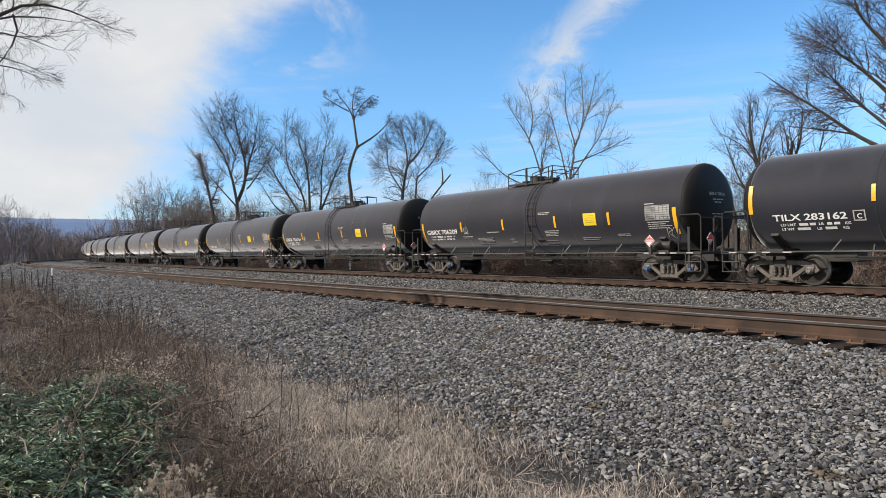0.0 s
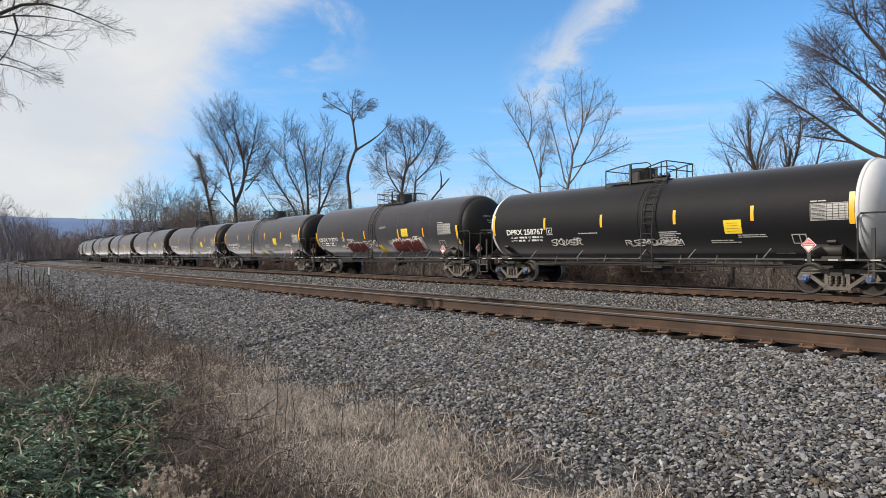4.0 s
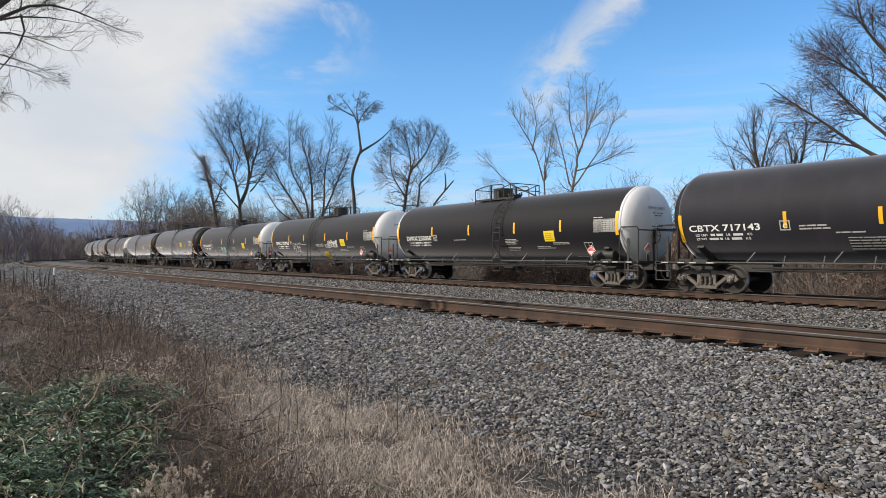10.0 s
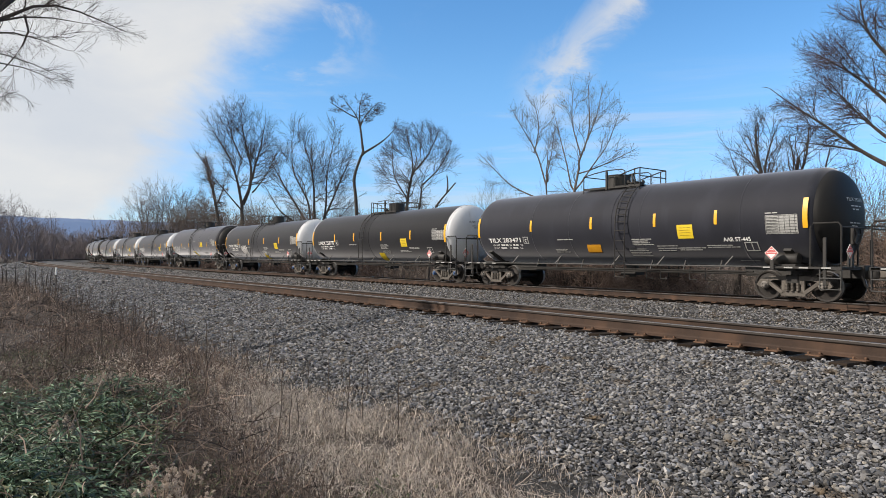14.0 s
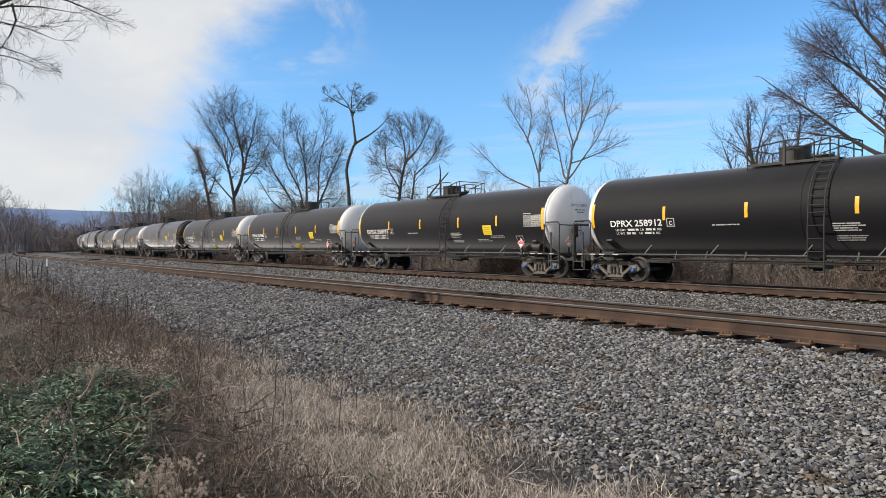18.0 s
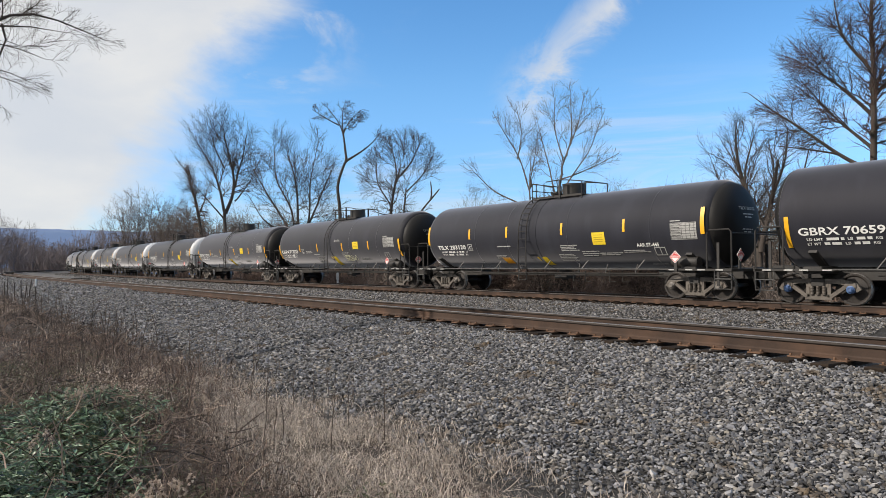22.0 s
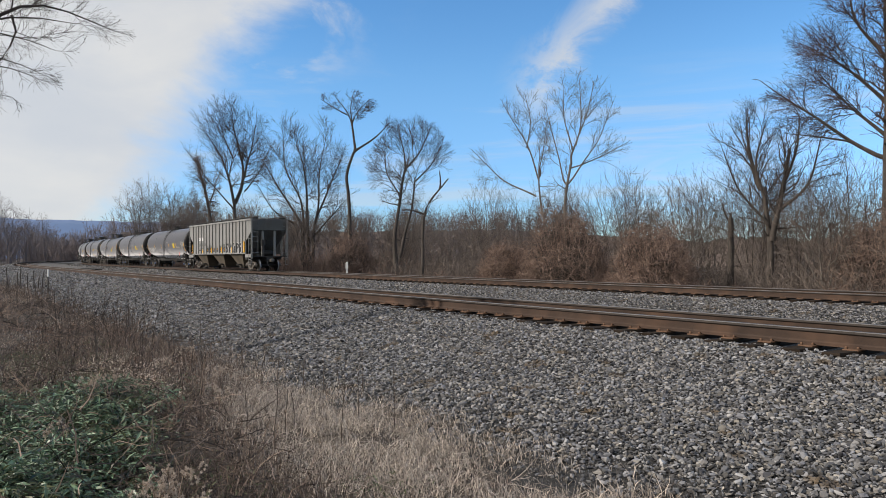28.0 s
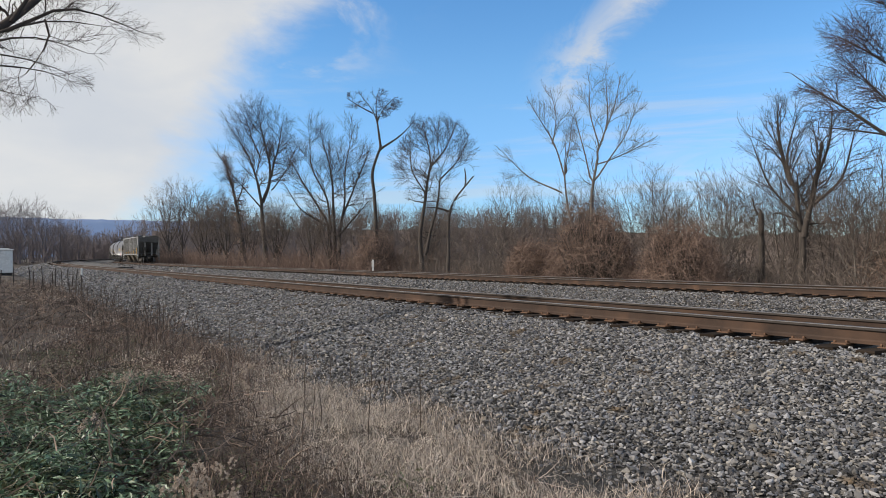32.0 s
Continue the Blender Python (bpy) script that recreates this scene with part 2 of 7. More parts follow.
STONE = surface("crushed_grey_stone", (0.048, 0.048, 0.050), (0.400, 0.395, 0.397), 9, 0.88, 0, 90, 0.3, 0.01, island=0.85, spot=(0.15, 0.12, 0.09), spot_at=(0.60, 0.66), spot_scale=2.5,
                tints=((0.0, (0.20, 0.20, 0.22)), (0.2, (0.60, 0.62, 0.68)), (0.4, (0.86, 0.86, 0.86)), (0.6, (0.50, 0.48, 0.46)), (0.75, (0.92, 0.85, 0.73)), (0.85, (0.30, 0.29, 0.28)), (1.0, (1.05, 1.04, 1.02))))
# brown litter soil, its colour lowered to paint the shade beneath weeds and stones
SOIL = surface("shade_darkened_litter_ground", (0.018, 0.013, 0.010), (0.062, 0.046, 0.034), 1.2, 0.95, 0, 24, 0.7, 0.06, spot=(0.13, 0.105, 0.075), spot_at=(0.56, 0.72), spot_scale=0.6)
ROAD = surface("grey_gravel_road", (0.055, 0.054, 0.054), (0.13, 0.127, 0.125), 2, 0.95, 0, 20, 0.6, 0.05)
STRAW = surface("dry_straw_grass", (0.080, 0.061, 0.049), (0.71, 0.615, 0.522), 2, 0.8, 0, 30, 0.0, island=0.9, thin=0.15)
STRAW_BROWN = surface("brown_dead_weed", (0.010, 0.007, 0.006), (0.26, 0.19, 0.148), 2, 0.85, 0, 30, 0.0, island=0.92, thin=0.08)
LEAF = surface("green_weed_leaf", (0.005, 0.013, 0.006), (0.185, 0.280, 0.165), 3, 0.45, 0, 30, 0.0, island=0.92, thin=0.1)
LEAF_OLIVE = surface("olive_weed_leaf", (0.025, 0.034, 0.014), (0.15, 0.16, 0.075), 3, 0.5, 0, 30, 0.0, island=0.85, thin=0.25)
LEAF_RUST = surface("rusty_dead_leaf", (0.05, 0.022, 0.014), (0.26, 0.13, 0.08), 3, 0.7, 0, 30, 0.0, island=0.9, thin=0.1)
STALK = surface("dark_dead_stalk", (0.028, 0.020, 0.016), (0.085, 0.062, 0.048), 4, 0.85, 0, 30, 0.0, island=0.6)
FLUFF = surface("pale_seed_fluff", (0.40, 0.32, 0.255), (0.72, 0.62, 0.52), 20, 0.9, 0, 60, 0.0, island=0.6, thin=0.3)
BARK = surface("grey_brown_bark", (0.028, 0.023, 0.020), (0.088, 0.072, 0.060), 3, 0.9, 0, 30, 0.5, 0.03, stretch=(3, 3, 0.6))
BARK_PALE = surface("pale_grey_bark", (0.07, 0.060, 0.052), (0.20, 0.175, 0.152), 2, 0.9, 0, 30, 0.4, 0.03, stretch=(3, 3, 0.6))
TWIG = surface("brown_twig", (0.028, 0.022, 0.019), (0.095, 0.073, 0.060), 2, 0.9, 0, 20, 0.0, island=0.6)
TWIG_RED = surface("reddish_brush_twig", (0.085, 0.055, 0.043), (0.30, 0.21, 0.165), 2, 0.9, 0, 20, 0.0, island=0.75)
TWIG_RUST = surface("rusty_brown_twig", (0.032, 0.020, 0.017), (0.115, 0.070, 0.056), 2, 0.9, 0, 20, 0.0, island=0.7)
# distant twigs: the haze in front of them is mixed into this paler colour
TWIG_FAR = surface("far_haze_paled_twig", (0.105, 0.088, 0.092), (0.215, 0.182, 0.18), 2, 0.9, 0, 20, 0.0, island=0.6)
TWIG_GREY = surface("grey_sapling_twig", (0.070, 0.055, 0.047), (0.22, 0.178, 0.150), 2, 0.9, 0, 20, 0.0, island=0.7)
# distance haze is painted as the ridge's own blue colour
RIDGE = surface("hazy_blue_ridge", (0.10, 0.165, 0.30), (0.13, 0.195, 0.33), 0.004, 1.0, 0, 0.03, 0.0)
WOODS = surface("brown_far_woods", (0.095, 0.074, 0.066), (0.21, 0.168, 0.145), 0.15, 1.0, 0, 3, 0.6, 0.3, specular=0.0)
POST_WHITE = surface("white_post_paint", (0.55, 0.55, 0.53), (0.74, 0.74, 0.72), 6, 0.6, 0, 60, 0.05)
POST_WOOD = surface("dark_stake_wood", (0.022, 0.018, 0.016), (0.07, 0.058, 0.05), 8, 0.9, 0, 60, 0.2)

# ---- mesh helpers ----
def mesh_of(bm, material, smooth=False):
    me = bpy.data.meshes.new("mesh")
    bmesh.ops.recalc_face_normals(bm, faces=bm.faces)
    bm.to_mesh(me)
    bm.free()
    for m in material if isinstance(material, (list, tuple)) else [material]:
        me.materials.append(m)
    if smooth:
        me.polygons.foreach_set("use_smooth", [True] * len(me.polygons))
        if smooth != "all":
            me.set_sharp_from_angle(angle=radians(35))
    return me


def part(name, bm, material, parent, label="", smooth=False, at=None):
    """Links a bmesh (or a ready mesh) as one mesh object under a thing or a part."""
    me = bm if isinstance(bm, bpy.types.Mesh) else mesh_of(bm, material, smooth)
    ob = new(name, me)
    ob.parent = parent
    if at is not None:
        ob.matrix_basis = at
    if label:
        tagged(ob, label)
    return ob


def arrays(verts, faces, material, smooth=False):
    """A mesh from arrays: verts (n, 3), faces (m, 3 or 4)."""
    verts, faces = np.asarray(verts, np.float32), np.asarray(faces, np.int32)
    me = bpy.data.meshes.new("mesh")
    n, k = faces.shape
    me.vertices.add(len(verts))
    me.vertices.foreach_set("co", verts.ravel())
    me.loops.add(n * k)
    me.loops.foreach_set("vertex_index", faces.ravel())
    me.polygons.add(n)
    me.polygons.foreach_set("loop_start", np.arange(0, n * k, k, dtype=np.int32))
    me.polygons.foreach_set("use_smooth", np.full(n, bool(smooth)))
    me.update(calc_edges=True)
    me.materials.append(material)
    return me


def add_box(bm, x0, x1, y0, y1, z0, z1, bevel=0.0, m=None):
    vs = [bm.verts.new((x, y, z)) for x in (x0, x1) for y in (y0, y1) for z in (z0, z1)]
    fs = [bm.faces.new([vs[i] for i in q]) for q in ((0, 1, 3, 2), (4, 6, 7, 5), (0, 4, 5, 1), (2, 3, 7, 6), (0, 2, 6, 4), (1, 5, 7, 3))]
    if bevel:
        es = list({e for f in fs for e in f.edges})
        r = bmesh.ops.bevel(bm, geom=es, offset=bevel, segments=1, affect="EDGES")
        vs = list({v for f in r["faces"] for v in f.verts} | {v for v in vs if v.is_valid})
    if m is not None:
        bmesh.ops.transform(bm, matrix=m, verts=[v for v in vs if v.is_valid])
    return vs


def add_beam(bm, a, b, wide, thick, up=(0, 1, 0)):
    """A bar of rectangular section from a to b: wide across, thick along up."""
    a, b, up = Vector(a), Vector(b), Vector(up)
    d = (b - a).normalized()
    s = d.cross(up).normalized()
    u = s.cross(d).normalized()
    vs = [bm.verts.new(p + s * i * wide / 2 + u * j * thick / 2) for p in (a, b) for i, j in ((-1, -1), (1, -1), (1, 1), (-1, 1))]
    for q in ((0, 1, 2, 3), (7, 6, 5, 4), (0, 4, 5, 1), (1, 5, 6, 2), (2, 6, 7, 3), (3, 7, 4, 0)):
        bm.faces.new([vs[i] for i in q])


def add_tube(bm, pts, r, n=8, cap=True):
    """A round bar along points."""
    pts = [Vector(p) for p in pts]
    rings = []
    for i, p in enumerate(pts):
        d = (pts[min(i + 1, len(pts) - 1)] - pts[max(i - 1, 0)]).normalized()
        s = d.cross(Vector((0.13, 0.31, 1)) if abs(d.z) < 0.9 else Vector((1, 0.2, 0))).normalized()
        u = s.cross(d)
        rr = r[i] if isinstance(r, (list, tuple)) else r
        rings.append([bm.verts.new(p + (s * math.cos(k * 2 * math.pi / n) + u * math.sin(k * 2 * math.pi / n)) * rr) for k in range(n)])
    for a, b in zip(rings, rings[1:]):
        for k in range(n):
            bm.faces.new((a[k], a[(k + 1) % n], b[(k + 1) % n], b[k]))
    if cap:
        bm.faces.new(rings[0][::-1])
        bm.faces.new(rings[-1])


def add_lathe(bm, profile, n, axis="x", centre=(0, 0, 0), matfn=None):
    """Turns (along, radius) pairs about an axis through centre."""
    cx, cy, cz = centre
    rings = []
    for a, r in profile:
        ring = []
        for k in range(n):
            c, s = math.cos(2 * math.pi * k / n) * r, math.sin(2 * math.pi * k / n) * r
            ring.append(bm.verts.new({"x": (cx + a, cy + c, cz + s), "y": (cx + c, cy + a, cz + s), "z": (cx + c, cy + s, cz + a)}[axis]))
            if r == 0:
                break
        rings.append(ring)
    for i, (a, b) in enumerate(zip(rings, rings[1:])):
        for k in range(n):
            q = []
            for v in (a[k % len(a)], a[(k + 1) % len(a)], b[(k + 1) % len(b)], b[k % len(b)]):
                if v not in q:
                    q.append(v)
            if len(q) > 2:
                f = bm.faces.new(q)
                if matfn:
                    f.material_index = matfn(i)


# ---- the way of the far track: rail heads at height 0, arc s runs the way the train goes ----
FAR_D, HEAD0, BEND0, BEND1, BEND_FROM, BEND_TO = 22.26, 128.085, -0.0002115, -2.637e-05, 60.0, 205.0
RAIL_GAUGE, NEAR_W, NEAR_Z, NEAR_CANT = 1.5, 12.592, 0.25, -0.043


def lay_path():
    s = np.arange(-160.0, 460.0, 0.25)
    e = np.clip(s - BEND_FROM, 0, BEND_TO - BEND_FROM)
    th = radians(HEAD0) + BEND0 * s + BEND1 * (e ** 2 / 2 + e * np.maximum(0, s - BEND_TO))
    dx, dy = np.cos(th), np.sin(th)
    x = np.concatenate([[0], np.cumsum((dx[1:] + dx[:-1]) * 0.125)])
    y = np.concatenate([[0], np.cumsum((dy[1:] + dy[:-1]) * 0.125)])
    i = np.argmin(abs(s))
    n = (math.sin(radians(HEAD0)), -math.cos(radians(HEAD0)))
    return s, x - x[i] + FAR_D * n[0], y - y[i] + FAR_D * n[1], th


PATH_S, PATH_X, PATH_Y, PATH_TH = lay_path()


def on_path(s, w=0.0):
    """x, y and heading at arc s, w metres to the side on which the camera stands."""
    x, y, th = (np.interp(s, PATH_S, p) for p in (PATH_X, PATH_Y, PATH_TH))
    u = np.clip((np.asarray(s, float) - 105.0) / 85.0, 0.0, 1.0)      # the tracks draw together far along the line
    w = w + 2.5 * u * u * (3 - 2 * u) * np.clip((10.0 - w) / 4.0, 0.0, 1.0)
    return x - w * np.sin(th), y + w * np.cos(th), th


def spot(s, w):
    x, y, _ = on_path(s, w)
    return float(x), float(y)


def side_of(x, y):
    """Arc and side distance of places on the ground."""
    x, y = np.atleast_1d(x), np.atleast_1d(y)
    px, py, ps, pt = PATH_X[::8], PATH_Y[::8], PATH_S[::8], PATH_TH[::8]
    best = np.zeros(len(x), int)
    for a in range(0, len(x), 4000):
        d = (x[a:a + 4000, None] - px) ** 2 + (y[a:a + 4000, None] - py) ** 2
        best[a:a + 4000] = d.argmin(1)
    th = pt[best]
    return ps[best], (x - px[best]) * -np.sin(th) + (y - py[best]) * np.cos(th)


def sweep(profile, s, closed=False, material=None, smooth=False):
    """A mesh with the profile of (side, height) pairs, swept along arcs s."""
    s = np.asarray(s, float)
    k = len(profile)
    vs = np.zeros((len(s), k, 3))
    for j, (w, z) in enumerate(profile):
        vs[:, j, 0], vs[:, j, 1], _ = on_path(s, w)
        vs[:, j, 2] = z
    i, j = np.meshgrid(np.arange(len(s) - 1), np.arange(k if closed else k - 1), indexing="ij")
    i, j = i.ravel(), j.ravel()
    j2 = (j + 1) % k
    return arrays(vs.reshape(-1, 3), np.stack([i * k + j, i * k + j2, (i + 1) * k + j2, (i + 1) * k + j], 1), material, smooth)


# heights across the tracks: near bank, near bed, dip, far bed, drop to the brush
BANK_W = [-400.0, -60.0, -30.0, -14.0, -8.0, -5.0, -3.6, 5.0, 9.0, 17.2, 18.6, 22.0, 26.0, 32.0, 60.0, 400.0]
BANK_Z = [-3.0, -3.0, -2.6, -1.9, -1.3, -1.0, -0.95, -0.95, -0.95, -0.85, -0.62, -0.50, -0.42, -0.3, -0.4, -0.6]


def ground_z(x, y):
    s, w = side_of(x, y)
    z = np.interp(w, BANK_W, BANK_Z)
    r = np.hypot(x, y)
    z = z + 0.05 * np.sin(x * 0.9 + 0.4) * np.sin(y * 0.7) * (r < 90)
    return z


def build_ground():
    def axis(lo, hi, step):
        fine = np.arange(lo, hi + step / 2, step)
        out = np.geomspace(step * 2, 4200, 26)
        return np.concatenate([lo - out[::-1], fine, hi + out])
    xs, ys = axis(-70, 36, 1.0), axis(-8, 110, 1.0)
    gx, gy = np.meshgrid(xs, ys, indexing="ij")
    z = ground_z(gx.ravel(), gy.ravel())
    far = np.hypot(gx, gy).ravel()
    z = np.where(far > 600, -2.5, z)
    v = np.stack([gx.ravel(), gy.ravel(), z], 1)
    a, b = len(xs), len(ys)
    i, j = np.meshgrid(np.arange(a - 1), np.arange(b - 1), indexing="ij")
    q = (i * b + j).ravel()
    ob = new("ground", arrays(v, np.stack([q, q + b, q + b + 1, q + 1], 1), SOIL, True))
    tagged(ob, "brown winter ground with dead leaf litter and dry grass", "ground", kind="structure")


build_ground()
LONG = np.concatenate([np.arange(-60, 120, 2.0), np.arange(120, 400, 4.0)])
nb = NEAR_W
# the beds carry painted gap shade; the grey stones lie on top
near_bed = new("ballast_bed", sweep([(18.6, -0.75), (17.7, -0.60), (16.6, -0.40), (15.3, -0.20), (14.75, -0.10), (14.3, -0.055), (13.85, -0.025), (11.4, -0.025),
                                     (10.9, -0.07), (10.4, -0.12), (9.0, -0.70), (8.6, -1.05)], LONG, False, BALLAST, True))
tagged(near_bed, "sloping stone bank under the near track, darkened for gap shade", "ballast", kind="structure")
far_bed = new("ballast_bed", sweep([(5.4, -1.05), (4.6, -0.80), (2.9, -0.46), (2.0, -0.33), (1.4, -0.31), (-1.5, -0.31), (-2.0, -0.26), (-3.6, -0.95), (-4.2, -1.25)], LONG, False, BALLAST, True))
tagged(far_bed, "crushed stone bed under the far track, darkened for gap shade", "ballast", kind="structure")


# ---- rails and ties ----
RAIL_SECTION = [(-0.07, -0.2), (0.07, -0.2), (0.07, -0.188), (0.02, -0.168), (0.012, -0.15), (0.012, -0.055), (0.03, -0.042), (0.037, -0.034), (0.037, -0.008),
                (0.028, 0.0), (-0.028, 0.0), (-0.037, -0.008), (-0.037, -0.034), (-0.03, -0.042), (-0.012, -0.055), (-0.012, -0.15), (-0.02, -0.168), (-0.07, -0.188)]


def rail(parent, w, z, label):
    s = np.concatenate([np.arange(-60, 150, 1.5), np.arange(150, 400, 4.0)])
    me = sweep([(w + a, z + b) for a, b in RAIL_SECTION], s, True, RAIL_RUST)
    me.materials.append(RAIL_TOP)
    me.materials.append(RAIL_DARK)
    me.materials.append(RAIL_SHINE)
    k = len(RAIL_SECTION)
    idx = np.arange(len(me.polygons)) % k
    me.polygons.foreach_set("material_index", (np.isin(idx, (9, 10)) + 2 * np.isin(idx, (5, 6, 7, 11, 12, 13)) + 3 * (idx == 8)).astype(np.int32))
    ob = part("rail", me, None, parent, label)
    return ob


def tie_mesh(seed):
    r = random.Random(seed)
    bm = bmesh.new()
    add_box(bm, -0.115, 0.115, -1.3, 1.3, -0.17, 0.0, 0.012)
    for v in bm.verts:
        v.co += Vector((r.uniform(-1, 1), r.uniform(-2, 2), r.uniform(-0.7, 0.7))) * 0.008
    return mesh_of(bm, TIE)


def plate_mesh():
    """A tie plate with its spikes."""
    bm = bmesh.new()
    add_box(bm, -0.09, 0.09, -0.18, 0.18, 0.0, 0.02, 0.004)
    for sx, sy in ((-0.055, 0.09), (0.055, -0.09), (0.055, 0.15), (-0.055, -0.15)):
        add_box(bm, sx - 0.013, sx + 0.013, sy - 0.016, sy + 0.016, 0.02, 0.05, 0.004)
    return mesh_of(bm, PLATE)


TIE_MESHES, PLATE_MESH = [tie_mesh(i) for i in range(5)], plate_mesh()


def far_ties(parent, w0, top, s_from, s_to):
    """The ties that stay far off, as one piece."""
    vs, fs = [], []
    for i, s in enumerate(np.arange(s_from, s_to, 0.52)):
        x, y, th = on_path(s, w0)
        c, d = math.cos(th), math.sin(th)
        for a in (-0.115, 0.115):
            for b in (-1.3, 1.3):
                for z in (-0.17, 0.0):
                    vs.append((x + a * c - b * d, y + a * d + b * c, top + z))
        n = i * 8
        fs += [(n + q[0], n + q[1], n + q[2], n + q[3]) for q in ((0, 1, 3, 2), (4, 6, 7, 5), (0, 4, 5, 1), (2, 3, 7, 6), (1, 5, 7, 3))]
    ob = part("ties", arrays(vs, fs, TIE), None, parent)
    tagged(ob, kind="stuff")


def track(label, w0, z_near, z_far, singles, name):
    tr = new(name)
    tagged(tr, label, "railway track", kind="structure")
    rail(tr, w0 + RAIL_GAUGE / 2, z_near, "rusty steel rail with a polished head")
    rail(tr, w0 - RAIL_GAUGE / 2, z_far, "rusty steel rail with a polished head")
    top = (z_near + z_far) / 2 - 0.22
    tilt = math.atan2(z_far - z_near, RAIL_GAUGE)
    r = random.Random(7)
    lo, hi = singles
    for s in np.arange(lo, hi, 0.52):
        x, y, th = on_path(s, w0)
        m = Matrix.LocRotScale((x, y, top + r.uniform(-0.012, 0.008)), Euler((-tilt, 0, th + r.gauss(0, 0.012))), None)
        x2, y2, _ = on_path(s, w0 + r.gauss(0, 0.03))
        m.translation.x, m.translation.y = x2, y2
        part("tie", r.choice(TIE_MESHES), None, tr, at=m)
        if s < lo + 36:
            for side, zz in ((1, z_near), (-1, z_far)):
                px, py, _ = on_path(s, w0 + side * RAIL_GAUGE / 2)
                part("tie_plate", PLATE_MESH, None, tr, at=Matrix.LocRotScale((px, py, zz - 0.221), Euler((0, 0, th)), None))
    far_ties(tr, w0, top, hi, 300)
    far_ties(tr, w0, top, -40, lo)
    return tr


track("near railway track with rusty rails on dark wooden ties", NEAR_W, NEAR_Z, NEAR_Z + NEAR_CANT, (1.0, 110.0), "near_track")
track("far railway track with rusty rails on dark wooden ties", 0.0, 0.0, 0.0, (4.0, 96.0), "far_track")

# ---- the train ----
HALF_WB, TRUCK_X, PITCH = 0.889, 6.951, 17.94
BODY = {  # jacket radius, height of its axis, end of its straight side, depth of the dished end, shoulder
    "gbrx": (1.565, 2.635, 7.84, 0.42, 0.035), "cbtx": (1.565, 2.63, 7.78, 0.62, 0.34), "tilx": (1.55, 2.57, 7.74, 0.58, 0.26), "dprx": (1.53, 2.46, 7.74, 0.55, 0.05)}
HEADS = {}     # how far the dished end of each fleet stands out at a distance from its middle
SHELL = [1.565, 2.63]      # the jacket that paint is being laid on: radius, height of its axis


def rolled(t):
    """How far the train has gone since the start; it slows a little."""
    return 16.551 * t - 0.01424 * t * t


def shell_y(z, out=0.0):
    """How far the tank's near side stands from its middle at height z."""
    return -math.sqrt(max(0.0, (SHELL[0] + out) ** 2 - (z - SHELL[1]) ** 2))


def add_decal(bm, x0, x1, z0, z1, lift=0.012, slant=0.0, rows=None):
    """A patch of paint on the curved near side of the tank."""
    n = rows or max(1, int(abs(z1 - z0) / 0.08))
    prev = None
    for i in range(n + 1):
        z = z0 + (z1 - z0) * i / n
        dx = slant * (1 - i / n)
        a, b = (bm.verts.new((x + dx, shell_y(z, lift), z)) for x in (x0, x1))
        if prev:
            bm.faces.new((prev[0], prev[1], b, a))
        prev = (a, b)


def add_words(bm, x0, x1, z, height, rnd, lift=0.012):
    """One line of writing too small to read, as plain bars."""
    x = x0
    while x < x1 - 0.05:
        w = min(rnd.uniform(0.10, 0.42), x1 - x)
        add_decal(bm, x, x + w, z, z + height, lift, rows=1)
        x += w + height * 0.7


def text_mesh(body, height, material, wide=1.0, bold=0.0):
    cu = bpy.data.curves.new("lettering", "FONT")
    cu.body, cu.size, cu.offset = body, height / 0.72, bold
    cu.resolution_u = 3
    ob = bpy.data.objects.new("lettering", cu)
    scene.collection.objects.link(ob)
    bpy.context.view_layer.update()
    me = bpy.data.meshes.new_from_object(ob.evaluated_get(bpy.context.evaluated_depsgraph_get()))
    bpy.data.objects.remove(ob)
    co = np.zeros(len(me.vertices) * 3)
    me.vertices.foreach_get("co", co)
    co = co.reshape(-1, 3)
    co[:, 0] -= co[:, 0].min()
    co[:, 0] *= wide
    me.materials.clear()
    me.materials.append(material)
    return me, co


def tank_text(name, body, x0, z, height, material, parent, label="", width=None, bold=0.004):
    """Lettering laid on the tank's near side, its base line at height z; width squeezes or stretches it."""
    me, co = text_mesh(body, height, material, bold=bold)
    if width:
        co[:, 0] *= width / co[:, 0].max()
    out = np.stack([x0 + co[:, 0], [shell_y(z + q, 0.016) for q in co[:, 1]], z + co[:, 1]], 1)
    me.vertices.foreach_set("co", out.ravel())
    return part(name, me, None, parent, label)


def add_stroke(bm, pts, width, lift):
    """One sprayed line through (along, height) places on the tank's near side, thinner at its ends."""
    pts = [Vector(p) for p in pts]
    n = len(pts)
    fine = []
    for i in range(n - 1):
        a, b, c, d = pts[max(i - 1, 0)], pts[i], pts[i + 1], pts[min(i + 2, n - 1)]
        for k in range(4):
            u = k / 4
            fine.append(0.5 * (2 * b + (c - a) * u + (2 * a - 5 * b + 4 * c - d) * u * u + (3 * b - a - 3 * c + d) * u ** 3))
    fine.append(pts[-1])
    prev, m = None, len(fine)
    for j, p in enumerate(fine):
        d = fine[min(j + 1, m - 1)] - fine[max(j - 1, 0)]
        d = d.normalized() if d.length else Vector((1, 0))
        o = Vector((-d.y, d.x)) * width / 2 * (0.55 if j in (0, m - 1) else 1.0)
        q = [bm.verts.new((p.x + k * o.x, shell_y(p.y + k * o.y, lift), p.y + k * o.y)) for k in (1, -1)]
        if prev:
            bm.faces.new((prev[0], prev[1], q[1], q[0]))
        prev = q


